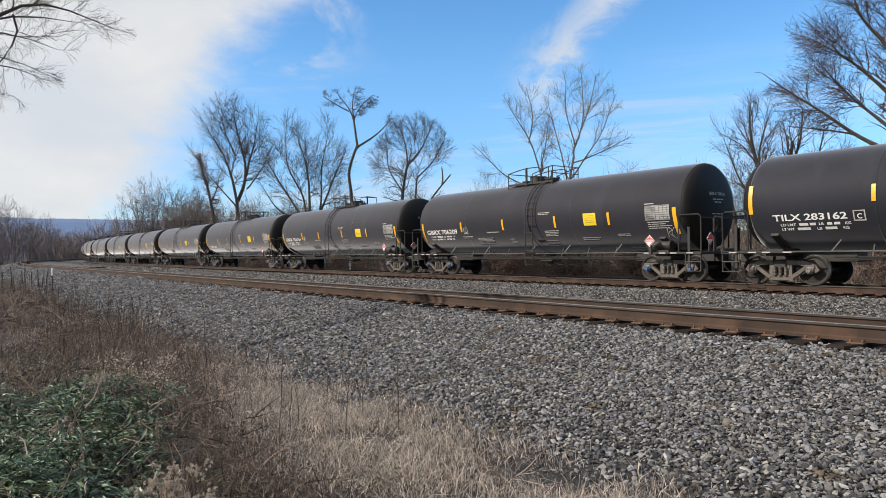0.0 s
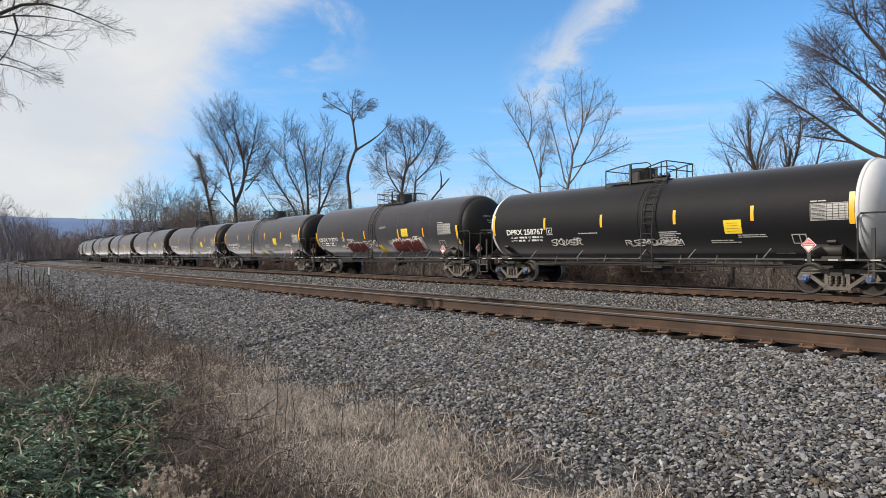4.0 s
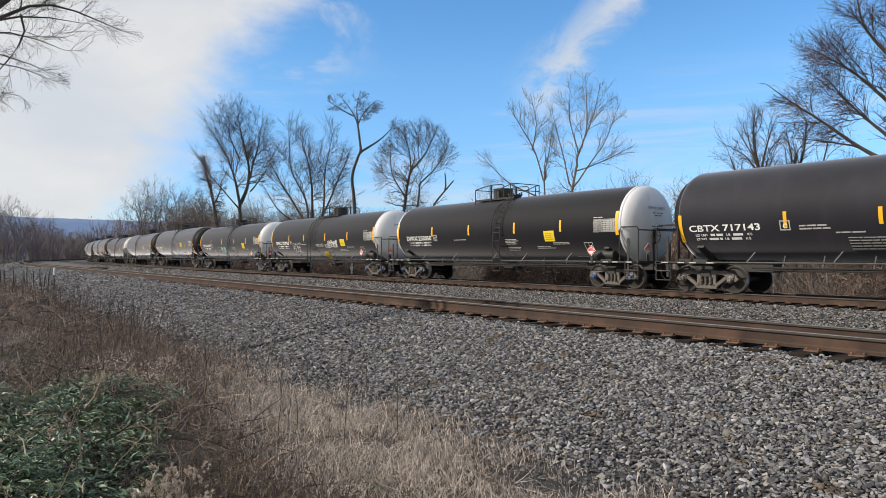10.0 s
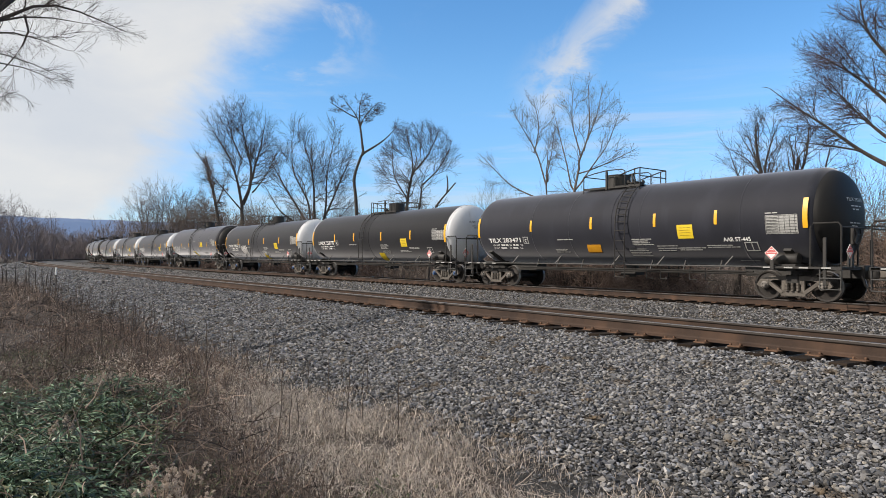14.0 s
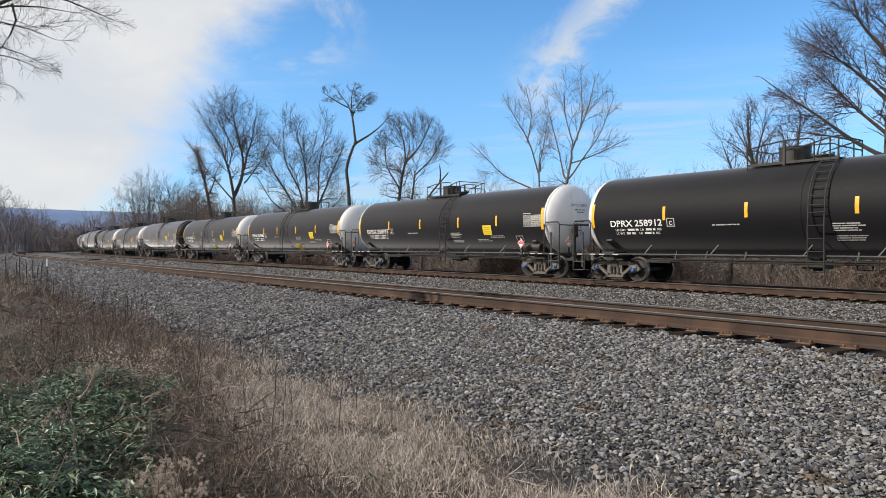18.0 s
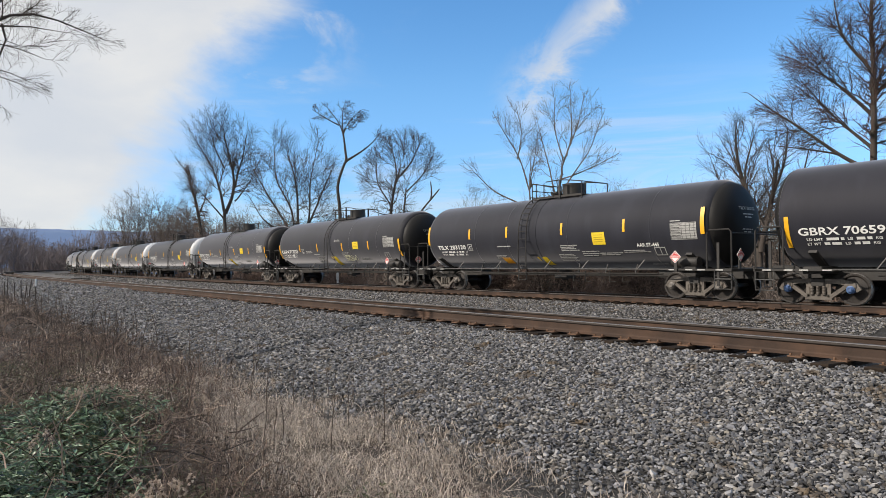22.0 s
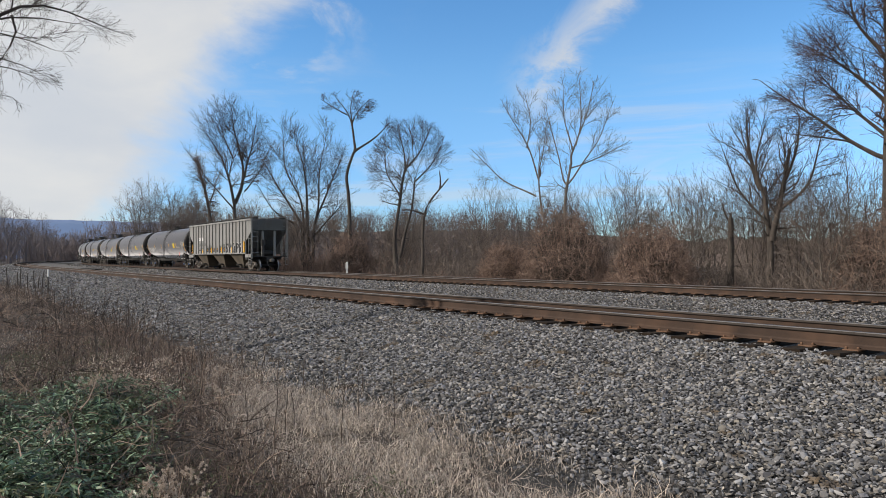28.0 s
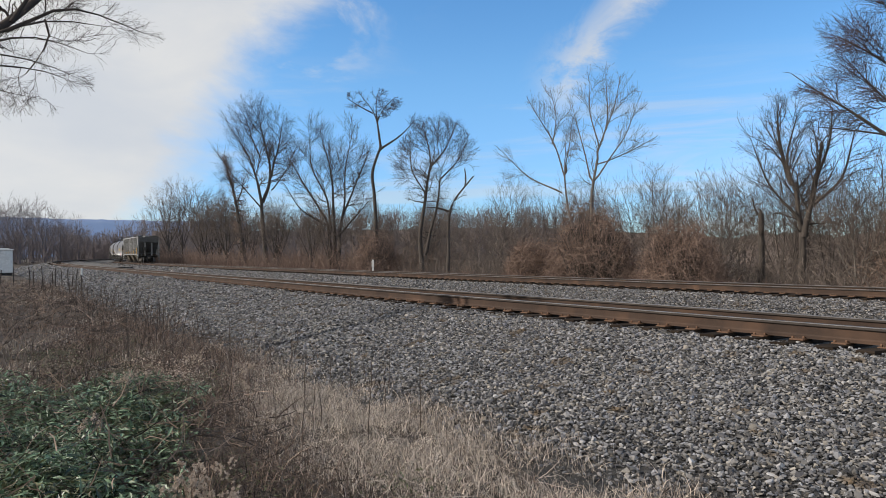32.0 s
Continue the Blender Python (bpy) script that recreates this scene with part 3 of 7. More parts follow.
def scrawl(parent, x0, x1, z0, z1, material, seed, strokes=9, width=0.035, label="spray-painted scrawl"):
    """A sprayed tag: upright looping strokes set close together, each written its own way."""
    r = random.Random(seed)
    bm = bmesh.new()
    w, h = (x1 - x0) / strokes, z1 - z0
    for i in range(strokes):
        a, kind = x0 + w * i, r.randrange(5)
        lo, hi, f = z0 + h * r.uniform(0.0, 0.16), z0 + h * r.uniform(0.8, 1.0), w * r.uniform(1.7, 2.5)
        mid = (lo + hi) / 2
        pts = [[(a, hi), (a + f * 0.1, mid), (a + f * 0.05, lo), (a + f * 0.5, lo + h * 0.05), (a + f, mid)],
               [(a + f * 0.8, hi), (a + f * 0.1, hi - h * 0.12), (a + f * 0.2, mid), (a + f * 0.9, mid - h * 0.15), (a + f * 0.6, lo), (a, lo + h * 0.08)],
               [(a, lo), (a + f * 0.25, hi), (a + f * 0.5, mid), (a + f * 0.75, hi), (a + f, lo)],
               [(a, hi), (a + f * 0.05, lo), (a + f * 0.1, hi - h * 0.05), (a + f * 0.8, hi - h * 0.2), (a + f * 0.15, mid), (a + f * 0.9, lo)],
               [(a + f * 0.5, hi), (a, mid), (a + f * 0.4, lo), (a + f, mid), (a + f * 0.6, hi), (a + f * 0.3, hi - h * 0.1)]][kind]
        add_stroke(bm, [(x + (z - lo) * 0.12 + r.gauss(0, w * 0.05), z + r.gauss(0, h * 0.02)) for x, z in pts], width * r.uniform(0.8, 1.2), 0.018 + 0.0012 * i)
    return part("graffiti", bm, material, parent, label)


GLYPHS = {  # strokes of hand-written capitals in a unit box
    "B": [[(0.05, 0), (0.1, 0.5), (0.05, 1.0), (0.6, 0.95), (0.65, 0.7), (0.15, 0.52), (0.75, 0.45), (0.7, 0.1), (0.0, -0.02)]],
    "O": [[(0.5, 1.0), (0.08, 0.75), (0.05, 0.25), (0.45, 0.0), (0.9, 0.3), (0.85, 0.8), (0.45, 1.0)]],
    "N": [[(0.05, -0.1), (0.1, 1.0), (0.45, 0.5), (0.75, 0.0), (0.85, 1.1)]],
    "E": [[(0.9, 0.95), (0.1, 1.0), (0.1, 0.5), (0.1, 0.02), (1.2, 0.0)], [(0.1, 0.52), (0.7, 0.55)]]}


def hand_lettered(parent, word, x0, x1, z0, z1, material, width, label):
    """A word sprayed by hand in thin capitals."""
    bm = bmesh.new()
    w = (x1 - x0) / len(word)
    for i, ch in enumerate(word):
        for k, line in enumerate(GLYPHS[ch]):
            add_stroke(bm, [(x0 + w * (i + 0.05 + 0.95 * u) + 0.1 * (v - 0.5), z0 + (z1 - z0) * (v + 0.06 * (i % 2))) for u, v in line], width, 0.018 + 0.001 * (i + k))
    add_stroke(bm, [(x0 - 0.1, z0 - 0.02), (x0 + 0.3 * (x1 - x0), z0 + 0.12), (x1 + 0.25, z0 + 0.02)], width * 0.8, 0.026)
    return part("graffiti", bm, material, parent, label)


def blob(parent, x0, x1, z0, z1, material, seed, label, lift=0.014, letters=5, fat=0.62, tall=1.0):
    """Fat rounded sprayed letters side by side, as one shape of paint: upright lobes, some split by a notch."""
    r = random.Random(seed)
    bm = bmesh.new()
    for i in range(letters):
        w = (x1 - x0) / letters
        cx, cz, hh = x0 + w * (i + 0.5), (z0 + z1) / 2 + r.uniform(-0.06, 0.06), (z1 - z0) / 2 * r.uniform(0.82, 1.08) * tall
        lean, kind = r.uniform(-0.25, 0.35), r.randrange(3)
        for q in ((-1, 1) if kind else (0,)):
            hw = w * fat * (0.5 if kind else 0.8)
            ox, oz, oh = q * w * 0.24, (0.10 * q * hh if kind == 2 else 0.0), hh * (0.86 if kind == 2 else 1.0)
            n, rings, grid = 18, 4, []
            for k in range(rings + 1):
                ring = []
                for j in range(n):
                    a = 6.2832 * j / n
                    e = 1 + 0.10 * math.sin(3 * a + i * 2.1 + q)
                    x = cx + ox + hw * e * math.copysign(abs(math.cos(a)) ** 0.8, math.cos(a)) * k / rings
                    z = cz + oz + oh * e * math.copysign(abs(math.sin(a)) ** 0.7, math.sin(a)) * k / rings
                    ring.append(bm.verts.new((x + (z - cz) * lean, shell_y(z, lift + 0.0008 * (2 * i + (q > 0))), z)))
                grid.append(ring)
            for p, q2 in zip(grid[1:], grid[2:]):
                for j in range(n):
                    bm.faces.new((p[j], p[(j + 1) % n], q2[(j + 1) % n], q2[j]))
            bm.faces.new(grid[1])
            for v in grid[0]:
                bm.verts.remove(v)
    return part("graffiti", bm, material, parent, label)


# -- trucks --
def side_frame_mesh():
    """A cast side frame with its two windows, in the plane y = 0."""
    bm = bmesh.new()
    for s in (-1, 1):
        add_beam(bm, (0, 0, 0.70), (s * 0.62, 0, 0.68), 0.13, 0.15)
        add_beam(bm, (s * 0.60, 0, 0.685), (s * 0.98, 0, 0.58), 0.14, 0.13)
        add_beam(bm, (s * 0.84, 0, 0.60), (s * 0.33, 0, 0.23), 0.11, 0.12)
        add_beam(bm, (s * 0.30, 0, 0.72), (s * 0.30, 0, 0.22), 0.10, 0.10)
        add_beam(bm, (s * 0.98, 0, 0.60), (s * 1.10, 0, 0.42), 0.15, 0.09)
        add_box(bm, s * 0.889 - 0.15, s * 0.889 + 0.15, -0.085, 0.085, 0.50, 0.64, 0.02)
    add_beam(bm, (-0.38, 0, 0.22), (0.38, 0, 0.22), 0.16, 0.10)
    add_beam(bm, (-0.28, 0, 0.60), (0.28, 0, 0.60), 0.20, 0.12)
    return mesh_of(bm, STEEL_DUSTY)


def wheelset_mesh():
    """Two wheels, flanges inward, on an axle; it turns about y."""
    bm = bmesh.new()
    prof = [(-0.02, 0.0), (-0.02, 0.11), (0.0, 0.13), (0.015, 0.16), (0.03, 0.36), (-0.01, 0.40), (-0.013, 0.430), (-0.015, 0.452), (0.0, 0.457), (0.105, 0.462),
            (0.12, 0.485), (0.135, 0.482), (0.14, 0.40), (0.075, 0.36), (0.07, 0.14), (0.13, 0.12), (0.13, 0.07)]
    tread = {7: 1, 8: 1}
    for s in (-1, 1):
        add_lathe(bm, [(s * (-0.82 + a) if s > 0 else 0.82 - a, r) for a, r in prof], 24, "y", (0, 0, 0), lambda i: tread.get(i, 0))
    add_lathe(bm, [(-1.02, 0.0), (-1.02, 0.08), (-0.7, 0.085), (0.7, 0.085), (1.02, 0.08), (1.02, 0.0)], 16, "y")
    return mesh_of(bm, [WHEEL, TREAD], True)


def cap_mesh(mat_cap):
    """A roller bearing with its end cap and three bolts; it turns with the axle."""
    bm = bmesh.new()
    add_lathe(bm, [(-0.02, 0.0), (-0.02, 0.06), (0.0, 0.085), (0.03, 0.09), (0.04, 0.115), (0.17, 0.12), (0.19, 0.0)], 20, "y")
    for k in range(3):
        a = k * 2.094
        add_lathe(bm, [(-0.045, 0.0), (-0.045, 0.016), (-0.015, 0.016)], 6, "y", (0.05 * math.cos(a), 0, 0.05 * math.sin(a)))
    return mesh_of(bm, mat_cap, True)


def springs_mesh():
    bm = bmesh.new()
    prof = [(0.0, 0.0)] + [(0.02 + 0.022 * i, 0.062 if i % 2 else 0.048) for i in range(13)] + [(0.30, 0.0)]
    for x in (-0.17, 0.0, 0.17):
        for y in (-0.07, 0.07):
            add_lathe(bm, prof, 6, "z", (x, y, 0.26))
    return mesh_of(bm, STEEL_DUSTY)


def bolster_mesh():
    bm = bmesh.new()
    add_box(bm, -0.2, 0.2, -1.12, 1.12, 0.52, 0.78, 0.03)
    add_lathe(bm, [(0.78, 0.0), (0.78, 0.2), (0.86, 0.2), (0.86, 0.0)], 20, "z")
    for s in (-1, 1):   # brake beams
        add_tube(bm, [(s * 0.40, -0.85, 0.36), (s * 0.34, 0, 0.36), (s * 0.40, 0.85, 0.36)], 0.04, 6)
    return mesh_of(bm, STEEL_BLACK)


FRAME_ME, WHEELS_ME, SPRING_ME, BOLSTER_ME = side_frame_mesh(), wheelset_mesh(), springs_mesh(), bolster_mesh()
CAPS_ME = {"blue": cap_mesh(CAP_BLUE), "grey": cap_mesh(CAP_GREY)}


def truck(parent, x, caps):
    t = part("truck", BOLSTER_ME, None, parent, "four-wheeled freight truck of dusty cast steel", at=pose(x, 0, 0))
    for y in (-1.0, 1.0):
        part("side_frame", FRAME_ME, None, t, at=pose(0, y, 0))
        tagged(part("spring_group", SPRING_ME, None, t, "coil springs", at=pose(0, y, 0)), kind="stuff")
    for a in (-HALF_WB, HALF_WB):
        part("wheelset", WHEELS_ME, None, t, "brown steel wheels with bright treads", at=pose(a, 0, 0.457))
        part("bearing_cap", CAPS_ME[caps], None, t, caps + " bearing cap", at=pose(a, -1.13, 0.457))
        part("bearing_cap", CAPS_ME[caps], None, t, caps + " bearing cap", at=pose(a, 1.13, 0.457, 0, 0, 180))
    return t


def coupler_mesh():
    bm = bmesh.new()
    add_box(bm, 7.9, 8.76, -0.09, 0.09, 0.74, 0.94, 0.03)
    add_box(bm, 8.68, 8.965, -0.14, 0.05, 0.70, 0.98, 0.05)
    add_box(bm, 8.72, 8.94, 0.03, 0.16, 0.72, 0.96, 0.04)
    add_tube(bm, [(8.6, -0.3, 0.8), (8.7, -0.32, 0.5), (8.82, -0.25, 0.36), (8.96, -0.2, 0.34)], 0.03, 6)
    return mesh_of(bm, STEEL_DUSTY)


COUPLER_ME = coupler_mesh()


def bars(paths, r, n=6):
    bm = bmesh.new()
    for p in paths:
        add_tube(bm, p, r, n)
    return bm


def tank_car(fleet, turned, spaced=False):
    """A tank car of one fleet; its middle is over the origin and its near side faces -y. turned: coupled the other way round; spaced: its strips lie further along."""
    white = fleet == "dprx"
    TANK_R, TANK_Z, end_x, dish, sh = BODY[fleet]
    SHELL[:] = TANK_R, TANK_Z
    f = -1 if turned else 1
    lift = TANK_R + TANK_Z - 4.25     # the top fittings follow the top of the tank

    def top(p):
        return (p[0] * f, p[1] * f, p[2] + lift)

    car = new("tank_car")
    words = {"gbrx": "dark grey rail tank car with flat black ends", "tilx": "dusty black rail tank car with rounded ends",
             "cbtx": "brownish black rail tank car with rounded ends", "dprx": "clean black rail tank car with white painted ends"}[fleet]
    tagged(car, words, "tank car", "tank cars of the train")
    # jacket: rounded or sharp shoulders
    bm = bmesh.new()
    corner = [(end_x - sh + sh * math.sin(a), TANK_R - sh * 0.62 * (1 - math.cos(a))) for a in np.linspace(0, math.pi / 2.3, 7)]
    lip_x, lip_r = corner[-1]
    xs = [-7.0, -5.2, -3.4, -1.7, -0.303, -0.3, -0.12, -0.117, 1.7, 3.4, 5.2, 7.0]
    prof = [(-x, r) for x, r in corner[::-1]] + [(x * f, TANK_R + (0.014 if x in (-0.3, -0.12) else 0)) for x in xs[::f]] + corner
    add_lathe(bm, prof, 72, "x", (0, 0, TANK_Z))
    part("tank_jacket", bm, TANK[fleet], car, smooth=True)
    for x in {"gbrx": (-4.05, 2.75), "tilx": (-4.05, -1.9, 1.6, 5.5), "cbtx": (2.2, 5.3), "dprx": ()}[fleet]:
        bm = bmesh.new()
        add_lathe(bm, [(x - 0.03, TANK_R - 0.002), (x - 0.024, TANK_R + 0.003), (x + 0.024, TANK_R + 0.003), (x + 0.03, TANK_R - 0.002)], 72, "x", (0, 0, TANK_Z))
        part("jacket_seam", bm, TANK[fleet], car, smooth="all")

    def head_x(rad):
        return lip_x - 0.002 + dish * math.sqrt(max(0.0, 1 - min(1.0, rad / lip_r) ** 2.2))

    HEADS[fleet] = head_x

    for s, nm in ((-1, "front_head"), (1, "rear_head")):
        bm = bmesh.new()
        add_lathe(bm, [(s * head_x(lip_r * q), lip_r * q) for q in (1, 0.99, 0.97, 0.94, 0.88, 0.8, 0.7, 0.55, 0.4, 0.2, 0.0)], 72, "x", (0, 0, TANK_Z))
        part(nm, bm, HEAD_WHITE if white else HEAD_BLACK, car, "white painted dished end" if white else "black dished end", smooth="all")
    if white:   # the white paint wraps a little over the rim
        for s in (-1, 1):
            bm = bmesh.new()
            add_lathe(bm, [(s * (end_x - 0.10), TANK_R + 0.004)] + [(s * (x + 0.004), r + 0.004) for x, r in corner], 72, "x", (0, 0, TANK_Z))
            part("end_band", bm, HEAD_WHITE, car, "white painted rim", smooth=True)
    # top platform, handrail, fittings
    bm = bmesh.new()
    add_box(bm, -1.03, 1.76, -0.765, 0.765, 4.20, 4.222)
    for y in (-0.78, 0.78):
        add_box(bm, -1.05, 1.78, y - 0.015, y + 0.015, 4.155, 4.235)
    bmesh.ops.transform(bm, matrix=Matrix.Translation((0, 0, lift)) @ pose(0, 0, 0, 0, 0, 180 if turned else 0), verts=bm.verts)
    part("platform", bm, STEEL_BLACK, car, "black steel walkway grating")
    zt = 4.84
    paths = []
    for y in (-0.80, 0.80):
        paths += [[(-1.04, y, 4.02), (-1.04, y, zt)], [(-0.80, y, 4.2), (-0.80, y, zt - 0.02)], [(1.76, y, 4.0), (1.76, y, zt - 0.12)],
                  [(-1.04, y, zt), (-0.80, y, zt - 0.02), (-0.05, y, zt - 0.2), (0.18, y, zt - 0.24), (0.2, y, 4.2)],
                  [(-0.34, y, 4.2), (-0.34, y, zt - 0.06), (-0.2, y, zt + 0.02), (0.55, y, zt + 0.04), (1.2, y, zt - 0.03), (1.76, y, zt - 0.12)]]
    paths += [[(1.76, -0.80, zt - 0.12), (1.76, 0.80, zt - 0.12)], [(-1.04, -0.80, zt), (-1.04, 0.80, zt)], [(-1.04, -0.80, zt - 0.3), (-1.04, 0.80, zt - 0.3)]]
    rails = bars([[top(p) for p in q] for q in paths], 0.022)
    for y in (-0.80, 0.80):
        add_box(rails, min(0.53 * f, 0.60 * f), max(0.53 * f, 0.60 * f), y - 0.035, y + 0.035, 4.1 + lift, zt + 0.04 + lift)
    part("handrail", rails, STEEL_BLACK, car, "black pipe handrail")
    big = fleet in ("dprx", "tilx", "cbtx")
    bm = bmesh.new()
    R = 0.47 if big else 0.38
    H = 0.44 if big else 0.24
    add_lathe(bm, [(4.2 + lift, 0.0), (4.2 + lift, R), (4.27 + H + lift, R), (4.275 + H + lift, R + 0.02), (4.30 + H + lift, R + 0.02), (4.31 + H + lift, R - 0.03), (4.32 + H + lift, 0.0)], 28, "z", (0.62 * f, 0, 0))
    part("valve_housing", bm, STEEL_BLACK, car, "black valve housing with its lid shut", smooth=True)
    bm = bmesh.new()
    add_lathe(bm, [(4.2 + lift, 0.0), (4.2 + lift, 0.30), (4.34 + lift, 0.30), (4.36 + lift, 0.34), (4.40 + lift, 0.34), (4.42 + lift, 0.0)], 24, "z", (-0.24 * f, 0, 0))
    for k in range(6):
        a = k * 1.047
        add_box(bm, -0.24 * f + 0.31 * math.cos(a) - 0.03, -0.24 * f + 0.31 * math.cos(a) + 0.03, 0.31 * math.sin(a) - 0.03, 0.31 * math.sin(a) + 0.03, 4.38 + lift, 4.48 + lift)
    part("manway", bm, STEEL_BLACK, car, "round bolted manway cover", smooth=True)
    if not big:
        bm = bmesh.new()
        add_lathe(bm, [(4.2 + lift, 0.0), (4.2 + lift, 0.24), (4.40 + lift, 0.24), (4.42 + lift, 0.0)], 20, "z", (1.35 * f, 0, 0))
        part("vent_housing", bm, STEEL_BLACK, car, "low black vent housing", smooth=True)
    mid = -0.80 if fleet in ("tilx", "dprx") else -0.45
    for y in (-1, 1):     # ladders: stringers follow the tank, then hang free
        bm = bmesh.new()
        x0, x1 = ((mid - 0.23) * f, (mid + 0.23) * f)
        for x in (x0, x1):
            pts = [(x, y * (TANK_R + 0.11) * math.cos(a), TANK_Z + (TANK_R + 0.11) * math.sin(a)) for a in np.linspace(radians(62), radians(0), 9)]
            add_tube(bm, pts + [(x, y * 1.69, 1.9), (x, y * 1.66, 0.55)], 0.022, 6)
        for a in np.linspace(radians(58), radians(2), 7):
            add_tube(bm, [(x, y * (TANK_R + 0.11) * math.cos(a), TANK_Z + (TANK_R + 0.11) * math.sin(a)) for x in (x0, x1)], 0.016, 6)
        for z in (2.3, 1.92, 1.54, 1.16, 0.86, 0.57):
            add_tube(bm, [(x0, y * 1.68, z), (x1, y * 1.68, z)], 0.016, 6)
        part("ladder", bm, STEEL_BLACK, car, "black steel side ladder")
    # grab pipe along the sill, its brackets, underframe
    for y in (-1.6, 1.6):
        for a, b in ((-6.4, mid * f - 0.27), (mid * f + 0.27, 6.4)):
            part("safety_rail", bars([[(a, y, 1.03), (b, y, 1.03)]], 0.024), RAIL_PIPE, car, "grey pipe rail along the tank")
    for y in (-1, 1):
        bm = bmesh.new()
        add_beam(bm, (0, y * 1.60, 1.02), (0.2, y * 1.42, 1.36), 0.03, 0.035)
        me = mesh_of(bm, RAIL_PIPE)
        for x in (-5.2, -2.6, 0.4, 2.4, 5.0):
            part("rail_bracket", me, None, car, at=pose(x, 0, 0))
    for s in (-1, 1):     # stub sills with saddles
        bm = bmesh.new()
        add_box(bm, min(s * 5.0, s * 8.68), max(s * 5.0, s * 8.68), -0.32, 0.32, 0.70, TANK_Z - TANK_R + 0.08, 0.02)
        add_box(bm, s * TRUCK_X - 0.28, s * TRUCK_X + 0.28, -1.42, 1.42, 0.90, 1.12, 0.02)
        for y in (-1, 1):
            add_beam(bm, (s * TRUCK_X, y * 0.5, 1.05), (s * TRUCK_X, y * 1.38, 1.56), 0.24, 0.08, (0, 0, 1))
        part("stub_sill", bm, STEEL_BLACK, car)
    for s in (-1, 1):
        bm = bmesh.new()
        add_box(bm, min(s * 6.25, s * 8.58), max(s * 6.25, s * 8.58), -1.62, -1.2, 0.98, 1.05, 0.01)
        add_box(bm, min(s * 6.25, s * 8.58), max(s * 6.25, s * 8.58), 1.2, 1.62, 0.98, 1.05, 0.01)
        add_box(bm, min(s * 8.28, s * 8.62), max(s * 8.28, s * 8.62), -1.62, 1.62, 0.96, 1.06, 0.01)
        part("end_walkway", bm, STEEL_BLACK, car, "black steel end platform")
        for a in (6.45, 7.1, 7.55, 8.2):
            bm = bmesh.new()
            add_box(bm, s * a - 0.13, s * a + 0.13, -1.632, -1.622, 0.995, 1.035)
            part("edge_stripe", bm, LETTER_GREY, car, "worn white platform edge")
    for s in (-1, 1):
        bm = bmesh.new()
        for y in (-1.55, 1.55):
            add_tube(bm, [(s * 7.72, y, 1.0), (s * 7.72, y, 2.22), (s * 7.8, y, 2.32), (s * 8.5, y, 2.32), (s * 8.58, y, 2.22), (s * 8.58, y, 0.45)], 0.026, 6)
            add_box(bm, s * 8.12 - 0.05, s * 8.12 + 0.05, y - 0.02, y + 0.02, 0.5, 1.9, 0.01)
        add_tube(bm, [(s * 8.58, -1.55, 2.2), (s * 8.6, 0, 2.2), (s * 8.58, 1.55, 2.2)], 0.026, 6)
        part("end_handrail", bm, STEEL_BLACK, car, "black pipe handrail round the end platform")
        for y in (-1.58, 1.58):
            bm = bars([[(s * 8.0, y, 1.0), (s * 8.0, y, 0.40), (s * 8.58, y, 0.40), (s * 8.58, y, 1.0)], [(s * 8.0, y, 0.72), (s * 8.58, y, 0.72)]], 0.02)
            part("sill_step", bm, RAIL_PIPE, car, "grey pipe step")
        part("coupler", COUPLER_ME, None, car, at=pose(0, 0, 0, 0, 0, 0 if s > 0 else 180))
    bm = bmesh.new()      # brake wheel and gear on one end
    add_lathe(bm, [(8.50, 0.27), (8.52, 0.28), (8.54, 0.27), (8.52, 0.255), (8.50, 0.27)], 24, "x", (0, -0.45, 2.0))
    for k in range(3):
        a = k * 2.094
        add_tube(bm, [(8.52, -0.45, 2.0), (8.52, -0.45 + 0.27 * math.cos(a), 2.0 + 0.27 * math.sin(a))], 0.018, 5)
    add_box(bm, 8.40, 8.50, -0.6, -0.3, 1.7, 2.25, 0.03)
    add_box(bm, 8.38, 8.42, -0.52, -0.38, 1.0, 1.75)
    if not turned:
        bmesh.ops.transform(bm, matrix=pose(0, 0, 0, 0, 0, 180), verts=bm.verts)
    part("brake_wheel", bm, STEEL_BLACK, car, "black hand brake wheel")
    bm = bmesh.new()
    add_lathe(bm, [(6.2, 0.0), (6.2, 0.17), (6.25, 0.2), (7.15, 0.2), (7.2, 0.17), (7.2, 0.0)], 16, "x", (0, -1.15, 1.28))
    part("air_reservoir", bm, STEEL_BLACK, car, "black brake air reservoir", smooth=True)
    bm = bmesh.new()      # belly: pipes, outlet valve and hangers
    for y, z in ((-0.9, 0.86), (-0.5, 0.78), (0.6, 0.82)):
        add_tube(bm, [(-5.4, y, z), (5.6, y, z)], 0.03, 6)
    for x in (-4.4, -3.2, -1.8, 1.6, 3.0, 4.4):
        add_beam(bm, (x, -0.9, 0.84), (x, -0.7, 1.3), 0.04, 0.04)
    for x in (1.7, 2.3, 3.5, 4.1):
        add_tube(bm, [(x, -1.25, 0.95), (x, -1.25, 0.55), (x + 0.3, -1.25, 0.55)], 0.02, 6)
    add_lathe(bm, [(0.55, 0.0), (0.55, 0.14), (0.85, 0.14), (0.9, 0.25), (1.15, 0.25)], 16, "z", (0.1, 0, 0))
    add_box(bm, -0.25, 0.45, -0.3, 0.3, 0.62, 0.74, 0.02)
    part("belly_piping", bm, STEEL_BLACK, car)
